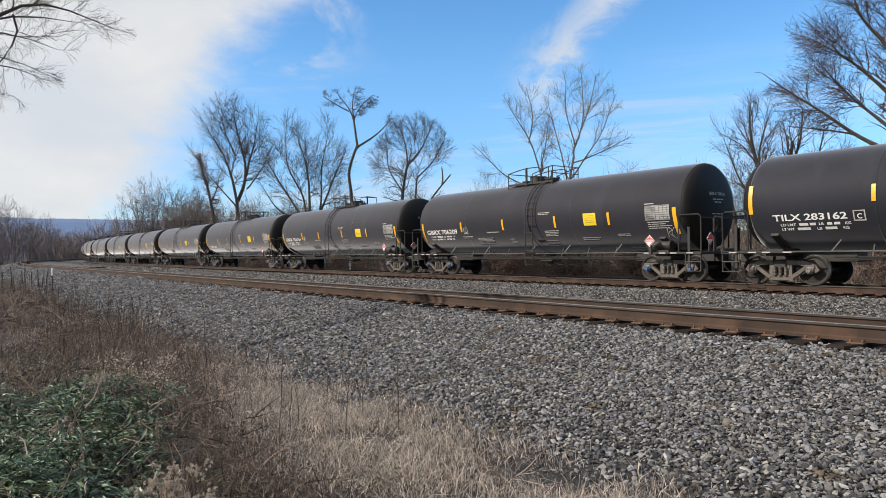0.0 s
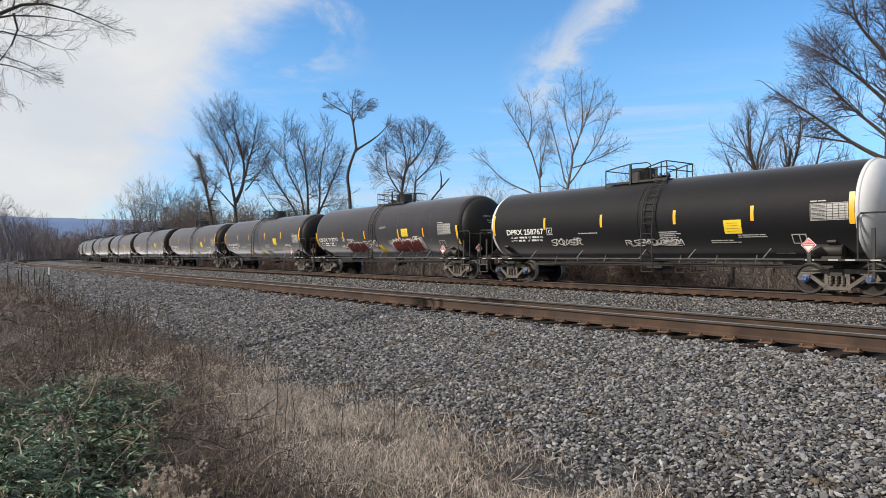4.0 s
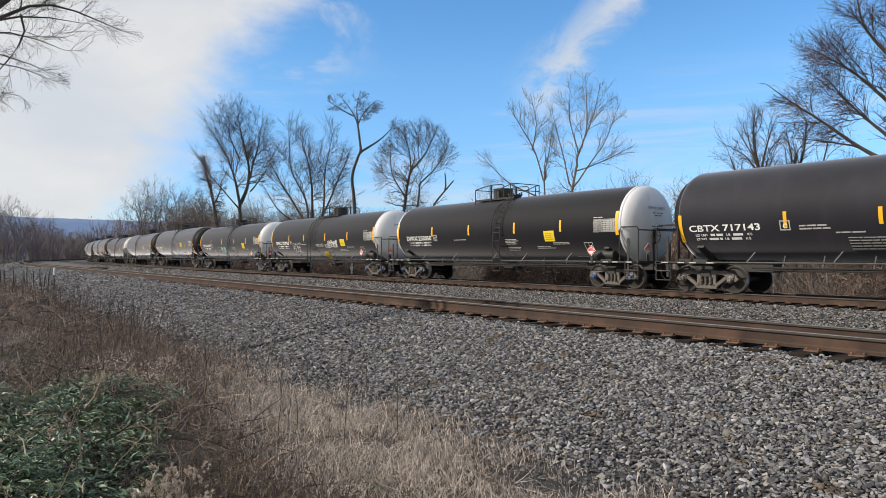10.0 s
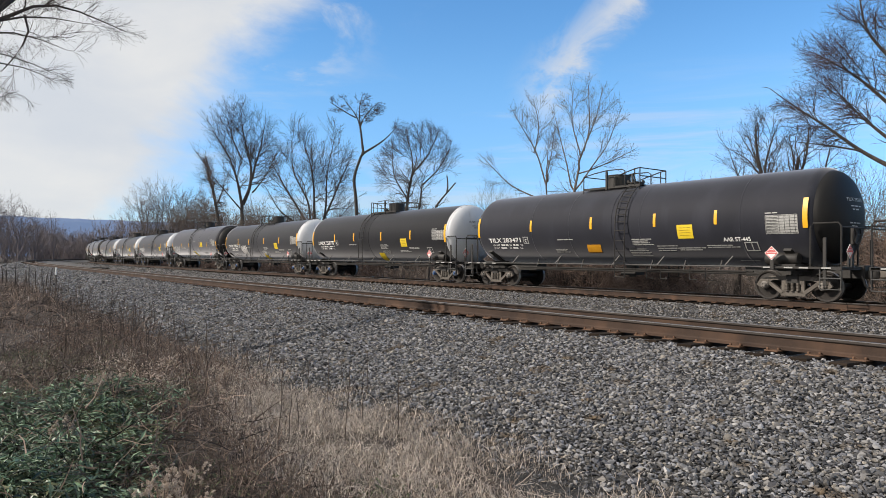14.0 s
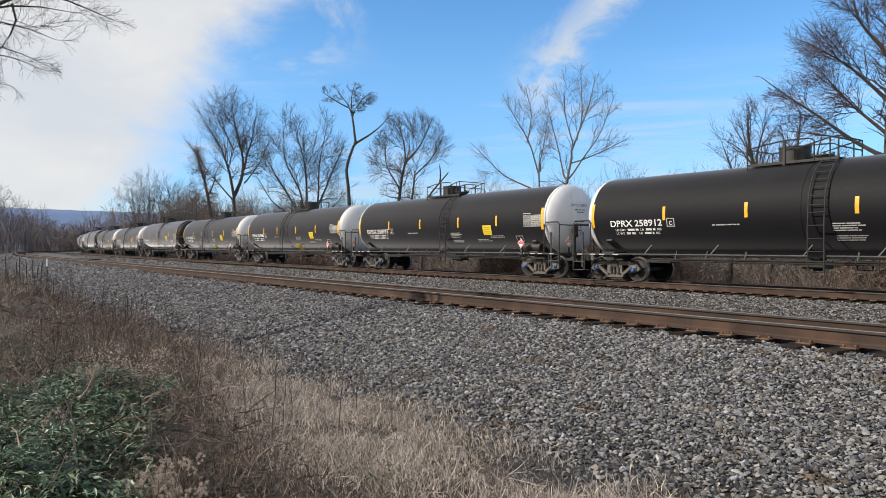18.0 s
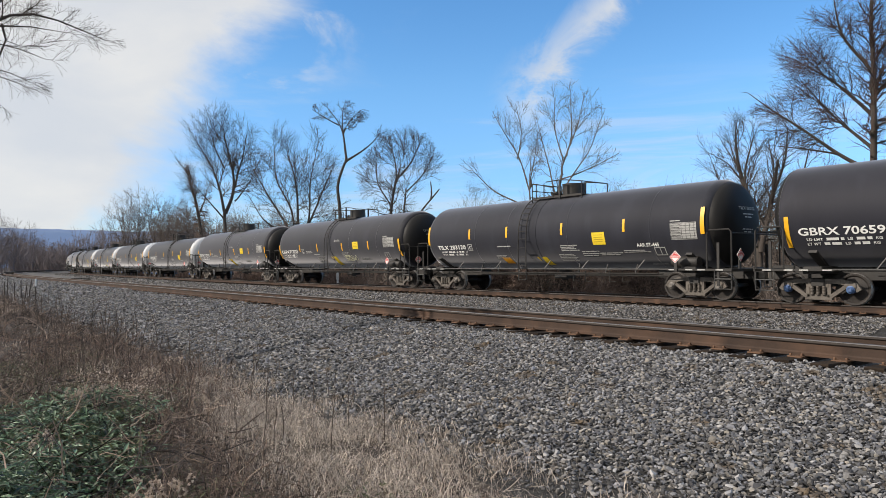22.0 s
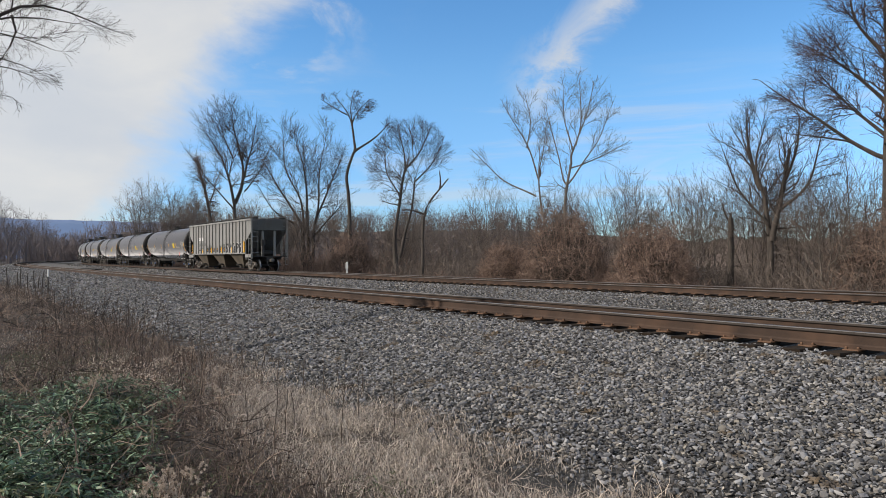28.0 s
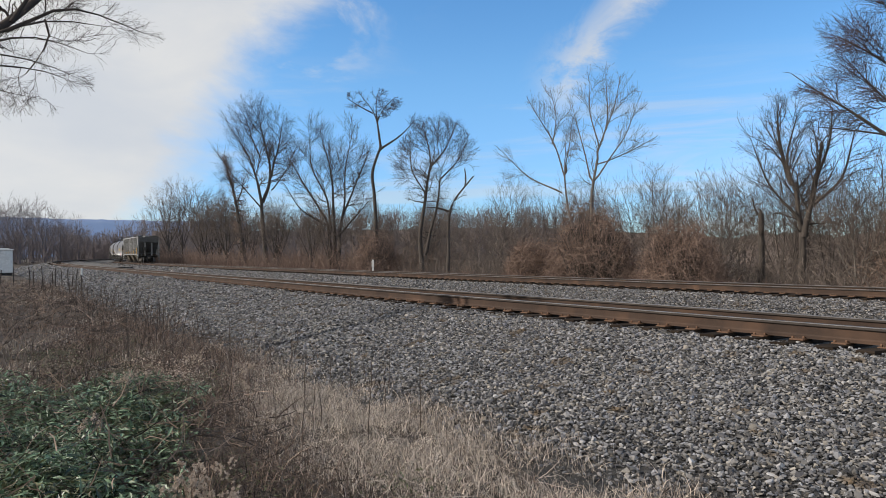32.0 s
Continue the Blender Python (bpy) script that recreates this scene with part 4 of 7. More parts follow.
    # reflective strips and paint
    za, zb = {"gbrx": (2.09, 2.57), "cbtx": (2.12, 2.59), "dprx": (2.23, 2.71), "tilx": (2.40, 2.87)}[fleet]
    ends = {"gbrx": (1.68, 2.60), "cbtx": (1.71, 2.63), "dprx": (2.03, 2.94), "tilx": (2.20, 3.10)}[fleet]
    inner = (-4.42, -1.40, 1.84, 4.65) if turned else (-4.45, -1.92, 1.32, 4.38)
    if spaced:
        inner = (-4.0, -1.38, 2.3, 4.68)
    elif turned and fleet == "tilx":
        inner = (-4.1, -0.72, 2.25, 4.65)
    for x, z0, z1, w in ((-7.62, *ends, 0.13), (7.56, *ends, 0.15), *((q, za, zb, 0.11) for q in inner)):
        bm = bmesh.new()
        add_decal(bm, x - w / 2, x + w / 2, z0, z1)
        part("reflective_strip", bm, YELLOW, car, "yellow reflective strip")
    r = random.Random(len(fleet) + ord(fleet[0]))
    sq = {"gbrx": (3.1, 3.74, 2.11, 2.59), "cbtx": (2.62, 3.25, 2.18, 2.60), "dprx": (3.37, 3.97, 1.85, 2.29), "tilx": (2.87, 3.48, 1.96, 2.43)}[fleet]
    if turned:
        sq = (sq[0] + 0.3, sq[1] + 0.3, sq[2], sq[3])
    bm = bmesh.new()
    add_decal(bm, *sq)
    sqp = part("stencil_panel", bm, STENCIL_YELLOW, car, "yellow stencil panel")
    bm = bmesh.new()
    for k in range(4):
        add_words(bm, sq[0] + 0.09, sq[1] - 0.09, sq[3] - 0.11 - 0.085 * k, 0.016, r, 0.017)
    tagged(part("small_writing", bm, INK_OCHRE, sqp), kind="stuff")
    if fleet != "gbrx" and not turned:
        x0, x1, z0, z1, slant = {"cbtx": (-0.42, 0.2, 1.26, 1.77, 0.2), "dprx": (0.64, 1.24, 1.07, 1.52, -0.2), "tilx": (-0.42, 0.12, 1.2, 1.54, 0.2)}[fleet]
        bm = bmesh.new()
        add_decal(bm, x0, x1, z0, z1, slant=slant)
        part("stencil_panel", bm, STENCIL_YELLOW, car, "slanting yellow stencil panel")
    if fleet == "tilx":
        bm = bmesh.new()
        if turned:
            add_decal(bm, -1.08, -0.38, 1.5, 1.8, slant=-0.09)
        else:
            add_decal(bm, -2.6, -2.1, 1.27, 1.54, slant=0.1)
        part("stencil_panel", bm, ORANGE, car, "orange stencil panel")
        tank_text("stencil", "AAR ST-445", 4.85, 1.84, 0.13, LETTER, car, width=0.95)
    # qualification table: pale panel with dark ruled lines
    tb = {"gbrx": (6.33, 7.36, 2.19, 2.71), "cbtx": (5.97, 7.06, 2.21, 2.74), "dprx": (6.42, 7.47, 2.16, 2.66), "tilx": (6.34, 7.34, 2.04, 2.62)}[fleet]
    bm = bmesh.new()
    add_decal(bm, *tb)
    tp = part("test_table", bm, LETTER_GREY, car, "pale stencilled test table")
    bm = bmesh.new()
    for k in range(7):
        z = tb[2] + 0.02 + (tb[3] - tb[2] - 0.05) * k / 6
        add_decal(bm, tb[0] + 0.02, tb[1] - 0.02, z, z + 0.014, 0.017, rows=1)
    for x in (0.0, 0.42, 0.58, 0.74, 0.9):
        add_decal(bm, tb[0] + 0.015 + x * (tb[1] - tb[0]), tb[0] + 0.03 + x * (tb[1] - tb[0]), tb[2] + 0.02, tb[3] - 0.02, 0.0185)
    for k in range(6):
        z = tb[2] + 0.05 + (tb[3] - tb[2] - 0.05) * k / 6
        add_words(bm, tb[0] + 0.05, tb[0] + 0.4 * (tb[1] - tb[0]), z, 0.022, r, 0.018)
    tagged(part("small_writing", bm, LETTER_DARK, tp), kind="stuff")
    bm = bmesh.new()
    add_words(bm, tb[0], tb[0] + 0.45, tb[3] + 0.05, 0.035, r)
    tagged(part("small_writing", bm, LETTER_GREY, car), kind="stuff")
    if fleet != "gbrx":    # framed box stencil
        x0, x1, z0, z1 = {"cbtx": (5.9, 6.38, 1.57, 1.91), "dprx": (5.8, 6.24, 1.5, 1.79), "tilx": (5.55, 6.0, 1.52, 1.81)}[fleet]
        bm = bmesh.new()
        for a, b, c, d in ((x0, x1, z0, z0 + 0.03), (x0, x1, z1 - 0.03, z1), (x0, x0 + 0.03, z0, z1), (x1 - 0.03, x1, z0, z1), ((x0 + x1) / 2, (x0 + x1) / 2 + 0.03, z0, z1)):
            add_decal(bm, a, b, c, d, 0.012 if b - a > d - c else 0.014)
        part("box_stencil", bm, LETTER_GREY, car, "framed white stencil")
    bx = {"gbrx": -4.12, "cbtx": -4.02, "dprx": -4.17, "tilx": -4.5}[fleet]
    bz = {"gbrx": 2.02, "cbtx": 2.04, "dprx": 2.02, "tilx": 1.9}[fleet]
    bm = bmesh.new()
    for a, b, c, d, l in ((bx - 0.16, bx + 0.16, bz - 0.02, bz + 0.015, 0.012), (bx - 0.16, bx + 0.16, bz + 0.25, bz + 0.28, 0.012), (bx - 0.16, bx - 0.125, bz - 0.02, bz + 0.28, 0.014), (bx + 0.125, bx + 0.16, bz - 0.02, bz + 0.28, 0.014)):
        add_decal(bm, a, b, c, d, l)
    part("box_stencil", bm, LETTER_GREY, car, "framed white stencil")
    tank_text("stencil", "C", bx - 0.06, bz + 0.045, 0.14, LETTER, car)
    for k, words in enumerate((("LD LMT", "LB", "KG"), ("LT WT", "LB", "KG"))):     # load limit and light weight, their figures as bars
        z, x = TEXT_AT[fleet][2] - 0.16 - 0.13 * k, TEXT_AT[fleet][0] + 0.2
        for word, w, bar in zip(words, (0.46 - 0.08 * k, 0.14, 0.16), (0.50, 0.42, 0)):
            tank_text("stencil", word, x, z, 0.075, LETTER, car, width=w, bold=0.002)
            if bar:
                bm = bmesh.new()
                add_words(bm, x + w + 0.09, x + w + 0.07 + bar, z, 0.075, r)
                tagged(part("small_writing", bm, LETTER, car), kind="stuff")
            x += w + bar + 0.16
    blocks = [(1.15, 2.1, 1.95, 4, 0.035, 0.065), (3.1, 4.2, 1.62, 2, 0.035, 0.065), (-2.6, -1.6, 1.9 if fleet == "cbtx" else 2.0, 1, 0.04, 0.07),
              (5.1, 5.9, 1.2, 1, 0.03, 0.06)]
    blocks += {"gbrx": [(-3.4, -2.0, 1.75, 5, 0.03, 0.06), (-4.5, -3.6, 1.85, 2, 0.03, 0.06), (1.0, 1.7, 1.55, 3, 0.03, 0.1), (6.4, 7.4, 2.1, 4, 0.03, 0.07), (4.9, 5.7, 1.72, 2, 0.03, 0.06), (0.9, 1.6, 2.72, 2, 0.03, 0.06)],
               "cbtx": [(-3.6, -2.6, 2.12, 2, 0.045, 0.09), (-2.3, -1.1, 1.75, 5, 0.03, 0.08), (0.4, 1.1, 2.75, 2, 0.03, 0.06), (0.9, 2.2, 1.5, 2, 0.02, 0.1)],
               "dprx": [(1.2, 2.2, 1.6, 3, 0.03, 0.06), (4.1, 5.2, 1.78, 2, 0.03, 0.06)],
               "tilx": [(-2.9, -2.1, 1.6, 3, 0.03, 0.05), (0.9, 1.9, 1.6, 5, 0.03, 0.06), (2.2, 3.1, 1.7, 3, 0.03, 0.08), (4.2, 5.4, 1.7, 2, 0.03, 0.06)]}[fleet]
    for x0, x1, z, rows, hgt, gap in blocks:
        bm = bmesh.new()
        for k in range(rows):
            add_words(bm, x0, x1 - r.uniform(0, 0.3) * (x1 - x0), z - k * gap, hgt, r)
        tagged(part("small_writing", bm, LETTER_GREY, car, "lines of small white stencilling"), kind="stuff")
    # placard in its holder, on the side and on the rear end
    for place in (pose(6.62 if fleet != "dprx" else 6.45, -1.68, 1.45), pose(8.55, -0.95, 1.5, 0, 0, 90)):
        bm = bmesh.new()
        add_box(bm, -0.155, 0.155, -0.006, 0.006, -0.155, 0.155, 0.0, pose(0, 0, 0, 0, 45, 0))
        pl = part("placard", bm, LETTER, car, "white and red diamond hazard placard", at=place)
        bm = bmesh.new()
        for s in (-1, 1):
            for q in (-1, 1):
                add_beam(bm, (s * 0.185, -0.010, 0.0), (0, -0.010, q * 0.185), 0.018, 0.004)
        for k in range(4):
            z = 0.145 - k * 0.045
            add_box(bm, -0.17 + z, 0.17 - z, -0.0125, -0.0075, z - 0.03, z)
        part("red_print", bm, RED, pl)
        bm = bmesh.new()
        add_box(bm, -0.06, 0.06, 0.008, 0.05, -0.5, -0.05, 0.005)
        part("holder", bm, STEEL_BLACK, pl)
    # writing on the rear end
    bm = bmesh.new()
    for k, (a, b) in enumerate(((-0.3, 0.35), (-0.2, 0.25), (-0.35, 0.3), (-0.25, 0.2))):
        z = (2.86, 2.76, 2.35, 2.26)[k]
        y = a
        while y < b:
            q = min(b, y + r.uniform(0.1, 0.25))
            h = 0.035
            vs = [bm.verts.new((head_x(math.hypot(a, c - TANK_Z)) + 0.008, a, c)) for a, c in ((y, z), (q, z), (q, z + h), (y, z + h))]
            bm.faces.new(vs)
            y = q + 0.05
    tagged(part("small_writing", bm, LETTER_DARK if white else LETTER_GREY, car, "stencilled writing on the end"), kind="stuff")
    truck(car, -TRUCK_X, "blue" if fleet in ("gbrx", "dprx") else "grey")
    truck(car, TRUCK_X, "blue" if fleet in ("gbrx", "dprx") else "grey")
    return car


TEXT_AT = {"gbrx": (-7.3, 2.52, 2.03, 0.22), "cbtx": (-7.3, 2.5, 2.06, 0.21), "dprx": (-6.78, 2.27, 2.05, 0.23), "tilx": (-6.95, 2.13, 1.96, 0.19)}
CARS = [  # from the front of the train: the fleet, the lettering, whether it is coupled the other way round
    ("gbrx", "", False), ("gbrx", "", True), ("gbrx", "", False), ("gbrx", "", False), ("gbrx", "", True), ("gbrx", "", False), ("gbrx", "", False),
    ("gbrx", "GBRX 706161", False), ("gbrx", "GBRX 706209", True), ("tilx", "TILX 283162", True), ("tilx", "TILX 283183", False), ("cbtx", "CBTX 717251", False),
    ("dprx", "DPRX 258767", True), ("tilx", "TILX 283253", False), ("cbtx", "CBTX 717365", True), ("dprx", "DPRX 258891", True), ("dprx", "DPRX 258902", False),
    ("dprx", "DPRX 258050", True), ("cbtx", "CBTX 717143", False), ("dprx", "DPRX 258101", False), ("dprx", "DPRX 258777", False), ("tilx", "TILX 283471", True),
    ("dprx", "DPRX 258856", False), ("dprx", "DPRX 257948", False), ("dprx", "DPRX 258935", True), ("dprx", "DPRX 258912", True), ("cbtx", "CBTX 717331", False),
    ("cbtx", "CBTX 717235", False), ("tilx", "TILX 283120", False), ("gbrx", "GBRX 706599", False), ("gbrx", "GBRX 706451", True)]
TRAIN = []     # (thing, arc of its middle at the start)


def end_text(car, mark, fleet, material):
    """The car's number on its dished rear end."""
    me, co = text_mesh(mark, 0.11, material)
    co[:, 0] = (co[:, 0] / co[:, 0].max() - 0.5) * 0.98
    z = 3.02 + co[:, 1]
    out = np.stack([[HEADS[fleet](math.hypot(a, b - BODY[fleet][1])) + 0.009 for a, b in zip(co[:, 0], z)], co[:, 0], z], 1)
    me.vertices.foreach_set("co", out.ravel())
    return part("reporting_mark", me, None, car, "stencilled number on the end")


def build_train():
    first = {}
    for i, (fleet, mark, turned) in enumerate(CARS):
        kind = (fleet, turned, mark[-3:] in ("251", "143"))
        if kind in first:
            car = copy_thing(first[kind], Matrix())
            for o in [c for c in car.children_recursive if c.name.startswith(("reporting_mark", "graffiti"))]:
                bpy.data.objects.remove(o)
        else:
            car = first[kind] = tank_car(*kind)
        SHELL[:] = BODY[fleet][:2]
        if mark:
            x, w, z, h = TEXT_AT[fleet]
            tank_text("reporting_mark", mark, x, z, h, LETTER, car, "white stencilled lettering", width=w, bold=0.006)
            end_text(car, mark, fleet, LETTER_DARK if fleet == "dprx" else LETTER_GREY)
        if mark.endswith("251"):
            for a, b, z0, z1, n in ((-3.75, -1.45, 1.30, 2.0, 6), (1.5, 4.3, 1.28, 2.06, 6)):
                if a > 0:
                    blob(car, a - 0.12, b + 0.22, z0 - 0.04, z1 + 0.06, SPRAY_FOG, 3, "pale sprayed halo round red letters", 0.009, n, 0.9, 1.03)
                blob(car, a - 0.02, b + 0.02, z0, z1, SPRAY_WHITE, 3, "white sprayed outline round red letters", 0.014, n, 0.74, 1.05)
                blob(car, a, b, z0, z1, SPRAY_PINK, 3, "dark red sprayed letters", 0.027, n, 0.58, 0.93)
                scrawl(car, a + 0.2, b - 0.2, z0 + 0.15, z1 - 0.1, SPRAY_BLACK, 5, n + 2, 0.02).location.y = -0.022
            scrawl(car, -4.5, -3.85, 1.6, 1.8, SPRAY_WHITE, 7, 4, 0.03)
            scrawl(car, -1.5, -0.4, 1.62, 2.05, SPRAY_WHITE, 9, 6, 0.03)
            scrawl(car, 3.6, 4.1, 1.95, 2.2, SPRAY_WHITE, 10, 3, 0.03)
        elif mark.endswith("767"):
            scrawl(car, -4.2, -2.6, 1.55, 1.85, SPRAY_WHITE, 8, 8, 0.03)
            scrawl(car, -0.4, 1.9, 1.5, 1.75, SPRAY_WHITE, 9, 12, 0.03)
        elif mark.endswith("891"):
            scrawl(car, -1.75, -0.75, 1.35, 2.05, SPRAY_TEAL, 11, 8, 0.055)
            scrawl(car, -4.2, -3.2, 1.5, 1.75, LETTER_GREY, 12, 7, 0.012)
            scrawl(car, -2.9, -1.8, 1.45, 1.75, LETTER_GREY, 13, 7, 0.012)
        elif mark.endswith("902"):
            hand_lettered(car, "BONE", -3.9, -2.5, 1.45, 2.1, SPRAY_WHITE, 0.034, "white hand-sprayed capitals")
            scrawl(car, -0.3, 1.0, 1.85, 2.05, LETTER_GREY, 16, 9, 0.022)
            scrawl(car, 1.6, 2.9, 1.75, 2.25, SPRAY_WHITE, 15, 9, 0.045)
        elif mark.endswith("101"):
            scrawl(car, -3.9, -2.6, 1.35, 2.2, SPRAY_WHITE, 18, 10, 0.055)
            scrawl(car, -3.8, -2.7, 1.5, 2.0, SPRAY_WHITE, 28, 7, 0.04)
            scrawl(car, 0.6, 1.3, 1.36, 1.72, SPRAY_WHITE, 19, 5, 0.045)
            scrawl(car, -6.1, -4.85, 1.35, 1.52, SPRAY_WHITE, 20, 8, 0.025)
        elif mark.endswith("856"):
            scrawl(car, -4.4, -2.5, 1.3, 1.85, LETTER_GREY, 29, 8, 0.024)
        elif mark.endswith("235"):
            scrawl(car, 1.3, 2.6, 1.5, 1.85, SPRAY_OLIVE, 22, 9, 0.035)
        elif mark.endswith("451"):
            scrawl(car, 4.6, 6.2, 2.05, 2.3, LETTER_GREY, 23, 10, 0.02)
        elif mark.endswith("183"):
            scrawl(car, -3.9, -3.0, 1.75, 1.9, LETTER_GREY, 24, 6, 0.02)
        elif mark.endswith("209"):
            scrawl(car, 7.1, 7.4, 1.52, 1.92, LETTER_GREY, 25, 2, 0.018)
            scrawl(car, -1.25, -0.95, 1.5, 1.72, LETTER_GREY, 26, 2, 0.015)
        TRAIN.append((car, 165.371 - PITCH * i))


# -- the hopper car at the end of the train --
HW, HZ0, HZ1 = 1.52, 1.47, 4.16


def flat_text(name, body, x0, y, z, height, material, parent, label="", width=None, bold=0.004):
    me, co = text_mesh(body, height, material, bold=bold)
    if width:
        co[:, 0] *= width / co[:, 0].max()
    out = np.stack([x0 + co[:, 0], np.full(len(co), y), z + co[:, 1]], 1)
    me.vertices.foreach_set("co", out.ravel())
    return part(name, me, None, parent, label)


def hopper_car():
    car = new("hopper_car")
    tagged(car, "grey ribbed covered hopper car with dirty chutes and graffiti", "hopper car", "cars of the train")
    E, B = 8.3, 7.0
    for y in (-HW, HW):
        s = -1 if y < 0 else 1
        bm = bmesh.new()
        outline = [(-B, HZ0), (B, HZ0), (B, 2.35), (E, 3.25), (E, HZ1), (-E, HZ1), (-E, 3.25), (-B, 2.35)]
        a = [bm.verts.new((x, y, z)) for x, z in outline]
        b = [bm.verts.new((x, y - s * 0.05, z)) for x, z in outline]
        bm.faces.new(a)
        bm.faces.new(b[::-1])
        for i in range(8):
            bm.faces.new((a[i], b[i], b[(i + 1) % 8], a[(i + 1) % 8]))
        wall = part("side_wall", bm, HOPPER_GREY, car)
        bm = bmesh.new()
        add_box(bm, -0.03, 0.03, min(0, s * 0.08), max(0, s * 0.08), HZ0, HZ1 - 0.06, 0.008)
        rib = mesh_of(bm, HOPPER_GREY)
        for x in (-6.95, -6.16, -5.37, -4.55, -3.76, -2.95, -2.16, -1.25, -0.33, 0.62, 1.50, 2.40, 3.20, 4.03, 4.84, 5.68, 6.40, 7.11):
            part("rib", rib, None, wall, at=pose(x, y, 0))
        bm = bmesh.new()
        add_box(bm, -E - 0.02, E + 0.02, min(y, y + s * 0.09), max(y, y + s * 0.09), HZ1 - 0.07, HZ1 + 0.06, 0.015)
        part("top_chord", bm, HOPPER_GREY, wall)
        bm = bmesh.new()
        add_box(bm, -B - 0.1, B + 0.1, min(y, y + s * 0.07), max(y, y + s * 0.07), HZ0 - 0.09, HZ0 - 0.002, 0.01)
        for q in (-1, 1):
            add_box(bm, min(q * B, q * 8.35), max(q * B, q * 8.35), min(y, y + s * 0.05), max(y, y + s * 0.05), 1.1, HZ0 - 0.1, 0.01)
        part("side_sill", bm, HOPPER_GREY, wall)
    bm = bmesh.new()
    add_box(bm, -E + 0.02, E - 0.02, -HW + 0.01, HW - 0.01, HZ1 + 0.0, HZ1 + 0.05)
    part("roof", bm, HOPPER_GREY, car)
    bm = bmesh.new()
    add_box(bm, -7.0, 7.0, -0.32, 0.32, HZ1 + 0.052, HZ1 + 0.2, 0.03)
    for x in np.arange(-6.4, 6.5, 1.28):
        add_box(bm, x - 0.5, x + 0.5, -0.37, 0.37, HZ1 + 0.202, HZ1 + 0.23, 0.02)
    part("roof_hatch", bm, HOPPER_GREY, car, "long grey trough hatch")
    for y in (-1.1, 1.1):
        bm = bmesh.new()
        for q in (-0.2, -0.07, 0.07, 0.2):
            add_box(bm, -E - 0.4, E + 0.4, y + q - 0.035, y + q + 0.035, HZ1 + 0.2, HZ1 + 0.23)
        for x in np.arange(-8.1, 8.2, 1.35):
            add_box(bm, x - 0.03, x + 0.03, y - 0.24, y + 0.24, HZ1 + 0.05, HZ1 + 0.2)
        part("running_board", bm, ROOF_DARK, car, "dark steel roof walkway")
    for s in (-1, 1):      # sloping ends, end frames, ladders
        bm = bmesh.new()
        x1, x0 = s * 8.25, s * 5.6
        a = [bm.verts.new(p) for p in ((x1, -HW + 0.06, HZ1), (x1, HW - 0.06, HZ1), (x1, HW - 0.06, 3.3), (x0, HW - 0.06, 1.5), (x0, -HW + 0.06, 1.5), (x1, -HW + 0.06, 3.3))]
        bm.faces.new((a[0], a[1], a[2], a[5]))
        bm.faces.new((a[5], a[2], a[3], a[4]))
        bmesh.ops.solidify(bm, geom=list(bm.faces), thickness=0.03)
        part("slope_sheet", bm, HOPPER_GREY, car, "sloping grey end sheet")
        bm = bmesh.new()
        add_box(bm, min(s * 7.0, s * 8.35), max(s * 7.0, s * 8.35), -1.47, 1.47, 1.13, 1.2, 0.01)
        add_box(bm, min(s * 5.0, s * 8.35), max(s * 5.0, s * 8.35), -0.3, 0.3, 0.72, 1.12, 0.02)
        add_box(bm, s * TRUCK_X - 0.25, s * TRUCK_X + 0.25, -1.45, 1.45, 0.9, 1.125, 0.02)
        part("end_sill", bm, STEEL_BLACK, car)
        for y in (-0.5, 0.5):
            bm = bmesh.new()
            add_box(bm, s * 8.1 - 0.06, s * 8.1 + 0.06, y - 0.09, y + 0.09, 1.2, 3.4, 0.01)
            part("end_post", bm, HOPPER_GREY, car)
        for y in (-1.48, 1.48):
            bm = bmesh.new()
            add_box(bm, s * 8.3 - 0.05, s * 8.3 + 0.05, y - 0.05, y + 0.05, 1.0, HZ1, 0.01)
            part("corner_post", bm, HOPPER_GREY, car)
            bm = bmesh.new()
            q = 1 if y > 0 else -1
            for x in (s * 7.8, s * 8.34):
                add_tube(bm, [(x, y + q * 0.09, 0.45), (x, y + q * 0.09, 2.75 if x == s * 7.8 else HZ1)], 0.024, 6)
            for z in np.arange(0.5, 2.8, 0.42):
                add_tube(bm, [(s * 7.8, y + q * 0.09, z), (s * 8.34, y + q * 0.09, z)], 0.018, 6)
            for z in np.arange(1.5, 4.3, 0.42):
                add_tube(bm, [(s * 8.42, y, z), (s * 8.42, y - q * 0.45, z)], 0.018, 6)
            add_tube(bm, [(s * 8.42, y - q * 0.45, 1.2), (s * 8.42, y - q * 0.45, HZ1)], 0.02, 6)
            part("ladder", bm, HOPPER_GREY, car, "grey corner ladder")
        part("coupler", COUPLER_ME, None, car, at=pose(0, 0, 0, 0, 0, 0 if s > 0 else 180))
        truck(car, s * TRUCK_X, "grey")
    bm = bmesh.new()
    add_lathe(bm, [(8.42, 0.27), (8.44, 0.28), (8.46, 0.27), (8.44, 0.255), (8.42, 0.27)], 24, "x", (0, -0.55, 2.3))
    add_box(bm, 8.25, 8.4, -0.7, -0.4, 2.0, 2.5, 0.03)
    add_box(bm, 8.18, 8.26, -0.6, -0.5, 1.2, 2.3)
    part("brake_wheel", bm, STEEL_BLACK, car)
    bm = bmesh.new()
    add_lathe(bm, [(-0.35, 0.0), (-0.35, 0.2), (-0.3, 0.23), (0.5, 0.23), (0.55, 0.2), (0.55, 0.0)], 16, "y", (7.5, 0, 1.44))
